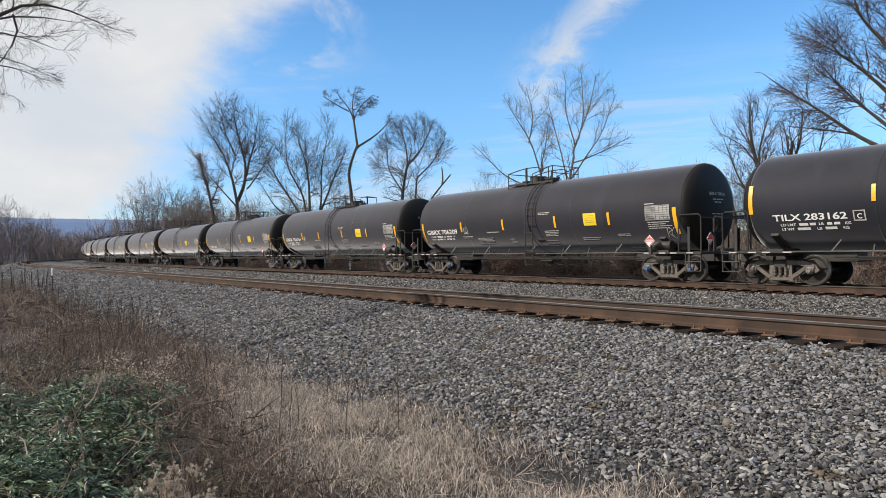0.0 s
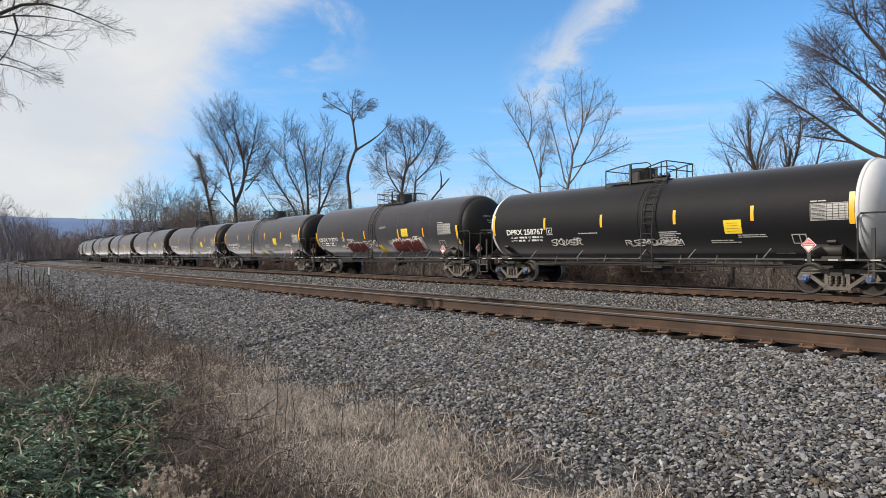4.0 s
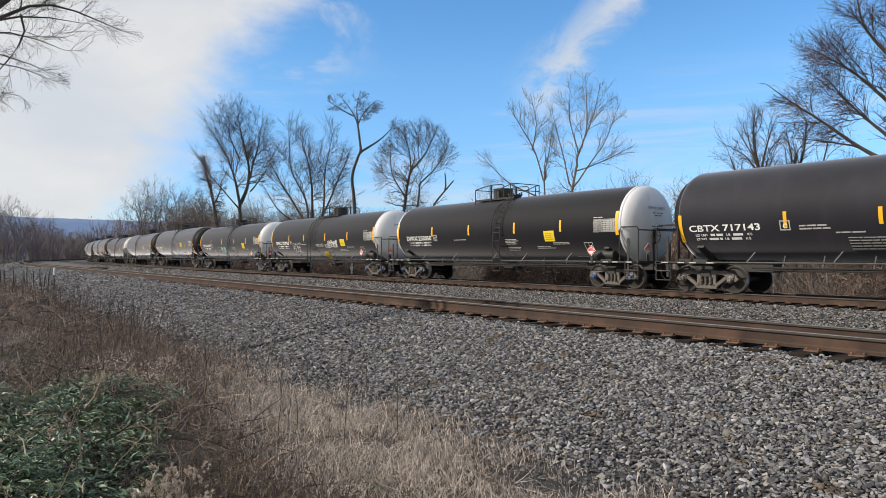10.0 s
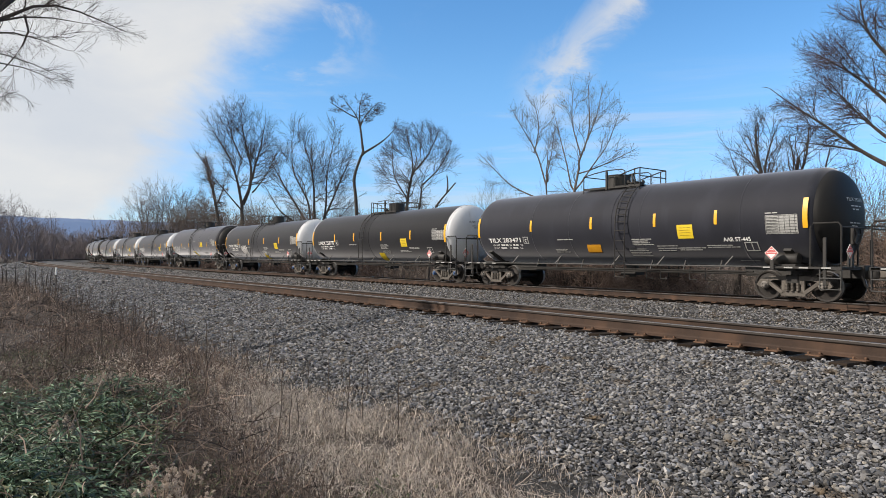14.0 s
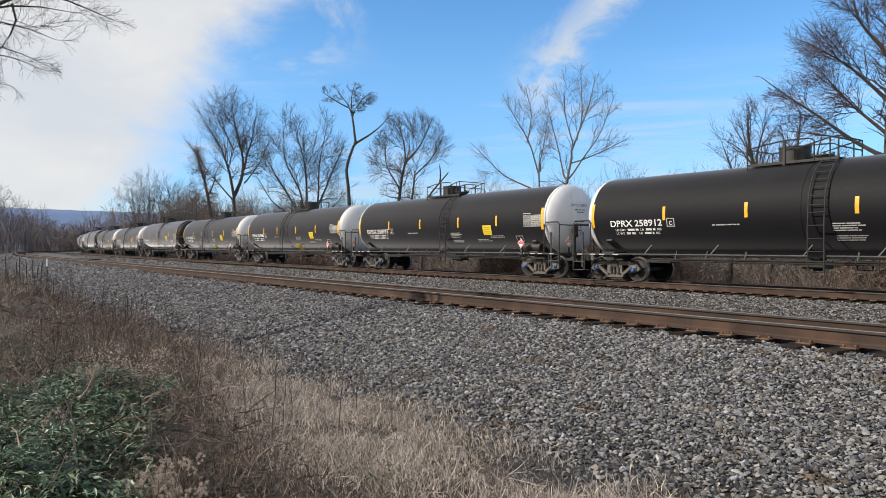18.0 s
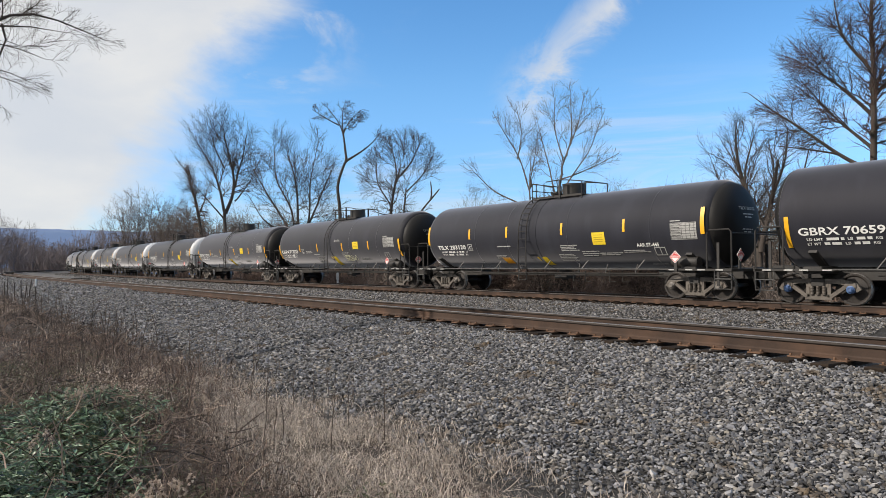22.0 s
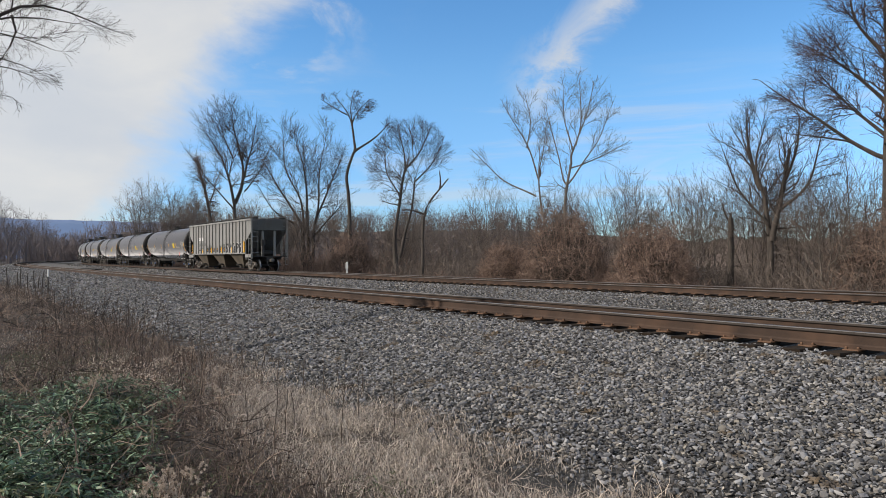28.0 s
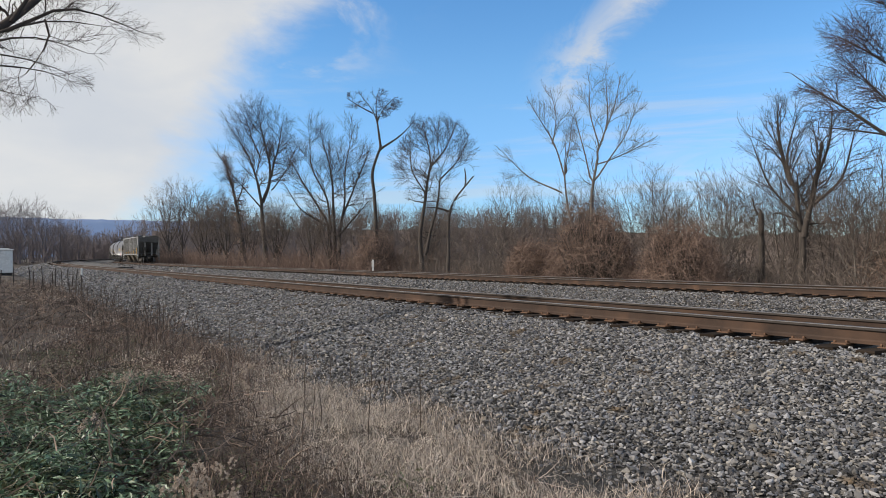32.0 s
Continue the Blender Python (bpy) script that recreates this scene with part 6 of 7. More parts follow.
    bare_tree("tall pale tree with rising limbs and an open crown", 7.12, 43.36,
              [([(-0.1, -1.9), (-0.1, 3.9), (0.2, 6.9)], 0.14, 0.09), ([(0.2, 6.9), (0.7, 9.0), (0.7, 12.0)], 0.07, 0.018), ([(0.0, 5.6), (1.8, 8.2), (2.5, 10.2)], 0.06, 0.018), ([(0.0, 5.4), (-0.9, 7.9), (-1.1, 10.2)], 0.06, 0.018),
               ([(0.2, 6.6), (2.2, 7.3), (3.7, 8.1)], 0.05, 0.018), ([(0.5, 8.0), (1.2, 10.0), (1.6, 12.0)], 0.05, 0.018), ([(0.3, 7.6), (-0.2, 9.8), (-0.1, 11.6)], 0.05, 0.018)],
              [(0.7, 9.0, 2.7, 3.9), (2.5, 7.2, 1.9, 1.5), (0.2, 6.3, 2.0, 1.6)], 17, 0.0076, 1200, 0.30, BARK_PALE, BARK_PALE, zero=0.0, up=0.10, spread=0.8, wobble=0.09)
    bare_tree("stout dark tree forking low into heavy limbs", 16.04, 35.13,
              [([(-0.1, -2.0), (-0.1, 2.4), (-0.5, 4.6)], 0.24, 0.11), ([(-0.5, 4.4), (-1.2, 6.5), (-1.2, 8.2)], 0.14, 0.04), ([(-0.3, 3.6), (-0.8, 5.6), (-0.3, 7.7)], 0.10, 0.03), ([(0.0, 1.8), (0.5, 4.4), (0.8, 6.4)], 0.15, 0.09),
               ([(0.3, 3.3), (1.6, 4.4), (2.2, 6.8)], 0.10, 0.03), ([(-0.2, 2.6), (-1.6, 4.4), (-2.2, 6.4)], 0.08, 0.03), ([(0.6, 4.8), (1.2, 6.4), (1.2, 8.0)], 0.08, 0.03)],
              [(-0.8, 5.9, 2.7, 3.4), (1.5, 5.4, 2.0, 3.0)], 18, 0.0064, 2300, 0.28, zero=0.0, up=0.10, spread=0.85, wobble=0.08)
    bare_tree("straight broken trunk standing among the brush", 13.49, 33.52, [([(-0.3, -2.0), (-0.25, 1.2), (-0.2, 2.9)], 0.19, 0.15), ([(-0.2, 2.6), (-0.6, 3.6)], 0.06, 0.03)], [(-0.2, 1.8, 0.8, 1.4)], 19, 0.008, 30, 0.3, name="broken_tree", zero=0.0)
    bare_tree("large tree spreading long crooked limbs over the far track", 20.2, 33.2,
              [([(0, -2), (0.3, 4.0), (0.5, 8.0), (0.3, 12.5), (0.5, 15.0)], 0.24, 0.08), ([(0.4, 5.6), (-1.0, 6.5), (-2.4, 7.7), (-3.6, 8.8), (-5.1, 10.1)], 0.12, 0.02), ([(0.4, 6.6), (-1.2, 8.4), (-2.6, 10.4)], 0.10, 0.02),
               ([(0.4, 8.2), (-1.0, 10.2), (-3.0, 11.6)], 0.10, 0.02), ([(0.4, 9.0), (1.8, 10.8), (3.3, 13.2)], 0.10, 0.02), ([(0.3, 10.5), (-0.8, 12.2), (-1.4, 15.0)], 0.09, 0.02), ([(-1.0, 6.5), (-2.6, 6.9), (-4.0, 7.2)], 0.06, 0.02),
               ([(0.4, 4.6), (2.2, 6.4), (3.4, 8.6)], 0.12, 0.02)],
              [(-0.8, 10.3, 3.7, 3.7), (-3.2, 8.7, 1.9, 1.3), (2.4, 10.5, 3.0, 4.0)], 20, 0.0078, 6800, 0.34, zero=0.0, up=0.0, wobble=0.13, spread=0.85, twig=TWIG_RUST)
    bare_tree("vine-covered trunk at the end of the tree row", -33.5, 93.7, [([(1.0, -1.5), (-0.1, 8.4), (-1.0, 11.9)], 0.42, 0.16), ([(-0.6, 10.0), (-1.4, 13.0), (-1.4, 15.0)], 0.12, 0.04), ([(0.0, 8.6), (0.9, 11.5)], 0.12, 0.04)],
              [(-0.8, 12.0, 2.6, 3.0), (0.2, 7.0, 1.3, 5.0)], 21, 0.015, 1500, 0.38, zero=0.0, twig=TWIG_RED)
    for i, (s, w, h, wd) in enumerate(((104, -9, 12.5, 6), (112, -10, 14, 7), (121, -9, 15, 8), (131, -8, 17, 9), (139, -7, 17, 9), (97, -14, 11, 6), (76, -18, 11, 7), (70, -24, 11, 6), (88, -16, 10, 6), (150, -9, 11, 7), (64, -8, 8.5, 4), (71, -9, 9.5, 4.5), (79, -8, 10, 5), (84, -10, 11, 5), (92, -8, 10, 5), (58, -10, 8, 4.5), (101, -12, 12, 6), (109, -7, 11, 6), (116, -12, 13, 7), (126, -12, 14, 8))):
        x, y = spot(s, w)
        h = h * 1.12 if s > 95 else h
        bare_tree("slight bare tree in the row behind the far track", x, y, fan(6, h, wd, h * 0.22, 30 + i, 0.2), [(0, h * 0.66, wd * 0.5, h * 0.36)], 40 + i, 0.016 if s > 95 else 0.0120, 1500 if s > 95 else 1300, 0.45, twig=TWIG_GREY)
    for i, (s, w, h, wd) in enumerate(((36, -16, 8.0, 4.5), (24, -17, 7.5, 4), (21, -18, 8.5, 4), (18.5, -16, 8.0, 4), (28, -20, 8, 5), (44, -20, 9.0, 5), (11, -13, 9, 4), (14.5, -10, 6.2, 3), (8, -15, 9, 5), (52, -22, 10, 6), (40, -30, 10, 6), (30, -34, 11, 6),
                                       (33, -13, 6.5, 3.5), (16, -20, 8.5, 4.5), (26, -13, 6, 3.4), (12.5, -18, 8.5, 5), (48, -15, 7, 4.5), (57, -16, 8, 5), (6, -11, 7, 4), (39, -18, 8, 4.5), (62, -20, 9, 6), (9.5, -20, 9, 5), (22.5, -12, 6.5, 4), (30, -15, 7.5, 5), (19.5, -13, 7, 4), (42, -14, 7, 5), (10, -9.5, 5.5, 3.4), (54, -13, 7, 5), (34, -21, 9, 5), (15, -14, 7.5, 4.5))):
        x, y = spot(s, w)
        bare_tree("young bare tree among the brush", x, y, fan(5, h * 1.2, wd * 1.2, h * 0.12, 60 + i, 0.085), [(0, h * 0.70, wd * 0.66, h * 0.55)], 80 + i, 0.0085, 1250, 0.40, BARK_PALE if i % 3 == 1 else BARK, TWIG_GREY, up=0.16)
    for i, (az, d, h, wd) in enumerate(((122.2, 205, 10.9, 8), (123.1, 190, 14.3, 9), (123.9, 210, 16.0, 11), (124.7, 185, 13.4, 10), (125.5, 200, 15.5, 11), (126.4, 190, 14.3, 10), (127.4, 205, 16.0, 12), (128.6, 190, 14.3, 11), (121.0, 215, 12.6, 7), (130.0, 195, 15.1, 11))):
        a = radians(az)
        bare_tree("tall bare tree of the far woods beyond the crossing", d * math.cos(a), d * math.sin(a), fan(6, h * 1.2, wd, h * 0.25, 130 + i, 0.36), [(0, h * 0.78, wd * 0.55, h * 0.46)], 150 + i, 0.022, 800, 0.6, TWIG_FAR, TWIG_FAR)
    # the tree beside the camera, whose twigs hang into view
    bare_tree("bare tree beside the near bank with drooping fine twigs", -11.6, 10.9,
              [([(0, -0.6), (0.3, 2.6), (1.2, 4.6), (2.9, 5.4), (3.5, 6.1), (4.0, 6.9)], 0.17, 0.09), ([(3.2, 5.7), (4.0, 6.4), (4.7, 6.5), (5.3, 6.25), (5.9, 6.15)], 0.045, 0.008), ([(3.0, 5.6), (3.7, 6.0), (4.3, 6.2), (4.9, 6.15)], 0.035, 0.008),
               ([(2.4, 5.2), (3.5, 5.3), (4.2, 5.25), (4.7, 5.0)], 0.022, 0.006), ([(2.0, 5.0), (3.2, 4.95), (3.9, 5.1), (4.4, 4.9)], 0.03, 0.008), ([(1.6, 4.8), (3.2, 4.4), (3.9, 4.45)], 0.018, 0.005), ([(3.9, 6.1), (3.85, 5.6), (3.5, 4.95)], 0.024, 0.014),
               ([(2.6, 5.3), (3.0, 6.6), (3.4, 7.6)], 0.06, 0.02), ([(2.9, 5.4), (3.6, 5.75), (4.2, 5.7), (4.8, 5.5)], 0.028, 0.006), ([(3.3, 5.9), (3.7, 6.7), (4.3, 7.2)], 0.05, 0.02)],
              [(4.0, 5.8, 1.2, 0.9), (5.0, 6.2, 1.3, 0.5), (3.8, 4.9, 1.0, 0.7), (3.6, 6.6, 1.1, 0.7), (3.2, 4.4, 1.0, 0.5)], 22, 0.0030, 2300, 0.15, up=-0.06, wobble=0.13, spread=0.75, zero=0.0, bark=TWIG, twig=STALK)


build_trees()


def thicket(name, label, s0, s1, w0, w1, n, h0, h1, r, material, seed, arch=0.5, branches=4):
    """Brush too thick to count: arching stems with twigs, over a stretch beside the track."""
    rng = np.random.default_rng(seed)
    s, w = rng.uniform(s0, s1, n), rng.uniform(w0, w1, n)
    x, y, _ = on_path(s, w)
    z = ground_z(x, y)
    seen = s > 0.33 * (FAR_D - w)
    s, w, x, y, z = s[seen], w[seen], x[seen], y[seen], z[seen]
    n = len(s)
    patch = 0.72 + 0.28 * np.sin(s * 0.55 + 1.7 * np.sin(s * 0.17)) * np.sin(w * 0.5 + s * 0.1)
    h = rng.uniform(h0, h1, n) * patch
    az = rng.uniform(0, 2 * np.pi, n)
    out = h * rng.uniform(0.1, arch, n)
    k = 4
    t = np.linspace(0, 1, k)
    P = np.zeros((n, k, 3))
    P[..., 0] = x[:, None] + np.cos(az)[:, None] * out[:, None] * t ** 1.8
    P[..., 1] = y[:, None] + np.sin(az)[:, None] * out[:, None] * t ** 1.8
    P[..., 2] = z[:, None] - 0.05 + h[:, None] * (1.15 * t - 0.25 * t ** 3 * rng.uniform(0, 2, (n, 1)))
    P[:, 1:] += rng.normal(0, 0.03, (n, k - 1, 3)) * h[:, None, None]
    R = rng.uniform(r * 0.8, r * 1.5, n)[:, None] * np.linspace(1.2, 0.5, k)
    A, B = offshoots(rng, P, R, branches, 0.2, 1.0, 0.38, 0.8, 0.05, 3, 0.2, 0.5, 0.8)
    me = joined([tubes(P, R, 3), ribbons(A, np.maximum(B, r * 0.55))], material)
    ob = new(name, me)
    tagged(ob, label, "brush", kind="stuff")
    return ob


def vine_mound(x, y, width, height, seed):
    """A shrub buried under a dome of tangled vines."""
    rng = np.random.default_rng(seed)
    z0 = float(ground_z(np.array([x]), np.array([y]))[0])
    thing = new("vine_shrub")
    tagged(thing, "rounded shrub buried under tangled reddish brown vines", "shrub", "vine shrubs")
    pieces = []
    n, k = 2300, 5
    a, u = rng.uniform(0, 2 * np.pi, n), rng.uniform(0.02, 1.0, n)
    el = np.arccos(u)
    lump = 1 + 0.13 * np.sin(3 * a + seed) + 0.1 * np.sin(5 * el + 2 * a)
    start = np.stack([np.cos(a) * np.sin(el) * width / 2 * lump, np.sin(a) * np.sin(el) * width / 2 * lump, np.cos(el) * height * lump], 1) * rng.uniform(0.8, 1.02, n)[:, None]
    d = unit(np.cross(start / [width / 2, width / 2, height], rng.normal(size=(n, 3))) + unit(start) * 0.25)
    P = np.zeros((n, k, 3))
    P[:, 0] = start
    for j in range(1, k):
        d = unit(d + rng.normal(0, 0.35, (n, 3)) + np.array([0, 0, -0.16]))
        P[:, j] = P[:, j - 1] + d * 0.2
    P += np.array([x, y, z0])
    P[..., 2] = np.maximum(P[..., 2], z0)
    R = np.full((n, k), 0.0085) * np.linspace(1.2, 0.6, k)
    A, B = offshoots(rng, P, R, 3, 0.0, 1.0, 0.5, 0.9, 0.1, 3, 0.25, 0.5, 0.7)
    part("vines", joined([tubes(P, R, 3), ribbons(A, np.maximum(B, 0.0045))], TWIG_RED), None, thing, "tangled reddish brown vines")
    m = 160
    a, q = rng.uniform(0, 2 * np.pi, m), np.sqrt(rng.uniform(0, 1, m)) * width * 0.42
    S = np.zeros((m, 4, 3))
    t = np.linspace(0, 1, 4)
    S[..., 0] = x + (np.cos(a) * q)[:, None] * (0.4 + 0.6 * t)
    S[..., 1] = y + (np.sin(a) * q)[:, None] * (0.4 + 0.6 * t)
    S[..., 2] = z0 + (height * np.sqrt(np.maximum(0.02, 1 - (q / (width * 0.5)) ** 2)))[:, None] * t * 0.95
    S[:, 1:] += rng.normal(0, 0.08, (m, 3, 3))
    tagged(part("stem", joined([tubes(S, np.full((m, 4), 0.016), 4)], BARK), None, thing, "dark inner stems"), kind="stuff")


vine_mound(6.16, 38.07, 5.0, 4.4, 5)
vine_mound(9.65, 33.57, 4.0, 3.4, 6)
vine_mound(-9.2, 60.5, 4.4, 4.0, 7)
vine_mound(3.0, 40.5, 3.4, 2.6, 8)
vine_mound(19.6, 31.2, 6.5, 4.6, 9)
thicket("brush", "low brown leafless brambles at the edge of the far bed", 2, 60, -8, -4.6, 3200, 0.4, 1.3, 0.009, TWIG_RED, 1)
thicket("brush", "grey brown leafless brush behind the far track", 2, 60, -14, -7.5, 5600, 0.8, 3.1, 0.010, TWIG_GREY, 6)
thicket("brush", "thick brown undergrowth along the row of trees", 50, 150, -15, -4.8, 6000, 0.8, 4.4, 0.016, TWIG_RED, 2)
thicket("brush", "tall grey brown saplings behind the brush", 0, 75, -30, -11, 4600, 2.0, 5.8, 0.013, TWIG_GREY, 3, 0.3, 7)
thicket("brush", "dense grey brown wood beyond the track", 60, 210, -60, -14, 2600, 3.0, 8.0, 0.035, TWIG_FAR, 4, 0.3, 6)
thicket("brush", "low dead brush between the bend of the track", 150, 215, -12, -4.5, 1800, 1.0, 5.5, 0.03, TWIG, 5)


def far_woods(name, label, az0, az1, d0, d1, n, h0, h1, r, material, seed):
    """Leafless woods far off, too far to count the trees."""
    rng = np.random.default_rng(seed)
    a, d = np.radians(rng.uniform(az0, az1, n)), rng.uniform(d0, d1, n)
    x, y = d * np.cos(a), d * np.sin(a)
    h = rng.uniform(h0, h1, n)
    k = 5
    t = np.linspace(0, 1, k)
    P = np.zeros((n, k, 3))
    P[..., 0], P[..., 1] = x[:, None] + rng.normal(0, 0.25, (n, k)), y[:, None] + rng.normal(0, 0.25, (n, k))
    P[..., 2] = -1.5 + h[:, None] * t
    R = np.linspace(1.6, 0.5, k) * r * rng.uniform(0.8, 1.4, (n, 1))
    A, B = offshoots(rng, P, R, 9, 0.15, 1.0, 0.45, 0.5, 0.12, 3, 0.12, 0.4, 0.6)
    C, D = offshoots(rng, A, B, 4, 0.1, 1.0, 0.7, 0.55, 0.12, 3, 0.15, 0.5, 0.7)
    ob = new(name, joined([tubes(P, R, 3), ribbons(A, np.maximum(B, r * 0.5)), ribbons(C, np.maximum(D, r * 0.4))], material))
    tagged(ob, label, "woods", kind="stuff")


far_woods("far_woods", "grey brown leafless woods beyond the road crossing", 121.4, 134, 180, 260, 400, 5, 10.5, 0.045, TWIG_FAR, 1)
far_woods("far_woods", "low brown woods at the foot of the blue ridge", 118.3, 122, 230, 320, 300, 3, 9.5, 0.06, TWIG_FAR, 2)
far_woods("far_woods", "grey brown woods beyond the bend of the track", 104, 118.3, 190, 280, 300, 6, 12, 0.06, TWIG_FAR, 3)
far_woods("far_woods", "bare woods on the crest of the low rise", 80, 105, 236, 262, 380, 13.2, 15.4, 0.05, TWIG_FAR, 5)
far_woods("far_woods", "bare brown woods on the slope by the river", 20, 66, 98, 125, 230, 4.5, 8.0, 0.026, TWIG_GREY, 6)


def ridge(name, label, az0, az1, dist, top, material, seed, depth=300.0, rough=0.12, fade=0.0):
    """A long hill on the horizon."""
    rng = np.random.default_rng(seed)
    a = np.radians(np.linspace(az0, az1, 260))
    ph = rng.uniform(0, 6.28, 6)
    prof = 1 + rough * sum(np.sin(a * f + p) / (i + 1) for i, (f, p) in enumerate(zip((9, 23, 47, 110, 260, 500), ph)))
    if fade:
        prof = prof * (0.25 + 0.75 * np.clip((np.degrees(a) - az0) / fade, 0, 1) ** 0.7)
    vs = []
    for q, dd in ((0.0, 0), (0.55, 0.35), (0.9, 0.8), (1.0, 1.0), (0.0, 2.0)):
        d = dist + depth * dd
        vs.append(np.stack([d * np.cos(a), d * np.sin(a), -4 + q * top * prof * (d / dist)], 1))
    v = np.concatenate(vs)
    n = len(a)
    f = [(j * n + i, j * n + i + 1, (j + 1) * n + i + 1, (j + 1) * n + i) for j in range(4) for i in range(n - 1)]
    ob = new(name, arrays(v, f, material, True))
    tagged(ob, label, "hill", kind="structure")


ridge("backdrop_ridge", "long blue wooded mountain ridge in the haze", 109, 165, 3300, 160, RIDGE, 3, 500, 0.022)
ridge("backdrop_hill", "low brown wooded rise behind the trees", 60, 116, 230, 12.2, WOODS, 4, 40, 0.03, 24.0)
ridge("backdrop_hill", "brown wooded slope at the river's edge", 20, 70, 105, 6.0, WOODS, 5, 25, 0.12, 0.0)


# ---- the near bank: stones, dry grass, weeds, leaves ----
def bed_height(w):
    """Top of the ballast at side distance w from the far track."""
    return np.interp(w, [-3.6, -2.0, -1.5, 1.4, 2.0, 2.9, 4.6, 5.4, 9.0, 10.4, 10.9, 11.4, 13.85, 14.3, 14.75, 15.3, 16.6, 17.7, 18.6],
                     [-0.95, -0.26, -0.31, -0.31, -0.33, -0.46, -0.80, -1.05, -0.70, -0.12, -0.07, -0.015, -0.005, -0.04, -0.10, -0.20, -0.40, -0.60, -0.75])


BOX_V = np.array([(x, y, z) for x in (-1, 1) for y in (-1, 1) for z in (-1, 1)], float) * 0.78
BOX_F = np.array([(0, 1, 3), (0, 3, 2), (4, 6, 7), (4, 7, 5), (0, 4, 5), (0, 5, 1), (2, 3, 7), (2, 7, 6), (0, 2, 6), (0, 6, 4), (1, 5, 7), (1, 7, 3)])
GOLD = (1 + math.sqrt(5)) / 2
ICO_V = np.array([(0, a, b * GOLD) for a in (-1, 1) for b in (-1, 1)] + [(a, b * GOLD, 0) for a in (-1, 1) for b in (-1, 1)] + [(b * GOLD, 0, a) for a in (-1, 1) for b in (-1, 1)]) * 0.62
OCT_V = np.array([(1, 0, 0), (-1, 0, 0), (0, 1, 0), (0, -1, 0), (0, 0, 1), (0, 0, -1)], float) * 1.15
OCT_F = np.array([(0, 2, 4), (2, 1, 4), (1, 3, 4), (3, 0, 4), (2, 0, 5), (1, 2, 5), (3, 1, 5), (0, 3, 5)])


def hull_faces(V):
    """The triangles round a convex set of points."""
    bm = bmesh.new()
    for v in V:
        bm.verts.new(v)
    bm.verts.ensure_lookup_table()
    bmesh.ops.convex_hull(bm, input=list(bm.verts))
    bm.verts.index_update()
    out = np.array([[v.index for v in f.verts] for f in bm.faces])
    bm.free()
    return out


ICO_F = hull_faces(ICO_V)


def stones(name, label, s, w, size, seed, V, F, lift=0.3):
    """Angular crushed stones, each with its own shape and tilt."""
    rng = np.random.default_rng(seed)
    n = len(s)
    x, y, _ = on_path(s, w)
    z = bed_height(w)
    shape = np.sort(rng.uniform(0.45, 1.5, (n, 3)), axis=1)[:, None, ::-1] * np.array([1.0, 1.0, 0.85]) * size[:, None, None] / 2
    p = (V[None] + rng.normal(0, 0.24 if len(V) < 12 else 0.27, (n, len(V), 3))) * shape
    yaw, t1, t2 = rng.uniform(0, 2 * np.pi, n), rng.normal(0, 0.42, n), rng.normal(0, 0.42, n)
    cy, sy, c1, s1, c2, s2 = np.cos(yaw), np.sin(yaw), np.cos(t1), np.sin(t1), np.cos(t2), np.sin(t2)
    M = np.stack([cy * c2 + sy * s1 * s2, -sy * c1, -cy * s2 + sy * s1 * c2, sy * c2 - cy * s1 * s2, cy * c1, -sy * s2 - cy * s1 * c2, c1 * s2, s1, c1 * c2], -1).reshape(n, 3, 3)
    p = np.einsum("nij,nvj->nvi", M, p)
    p += np.stack([x, y, z + size * lift * rng.uniform(-0.2, 2.2, n)], 1)[:, None]
    f = (F[None] + (np.arange(n) * len(V))[:, None, None]).reshape(-1, 3)
    ob = new(name, arrays(p.reshape(-1, 3), f, STONE))
    tagged(ob, label, "ballast stones", kind="stuff")


def scatter(rng, n, s0, s1, w0, w1):
    """About n places, each in its own cell, so that the stones lie beside each other."""
    cell = math.sqrt((s1 - s0) * (w1 - w0) / n)
    a, b = np.meshgrid(np.arange(s0, s1, cell), np.arange(w0, w1, cell), indexing="ij")
    a = a + 0.5 * cell * (np.arange(a.shape[1]) % 2)
    return a.ravel() + rng.uniform(-0.42, 0.42, a.size) * cell, b.ravel() + rng.uniform(-0.42, 0.42, a.size) * cell


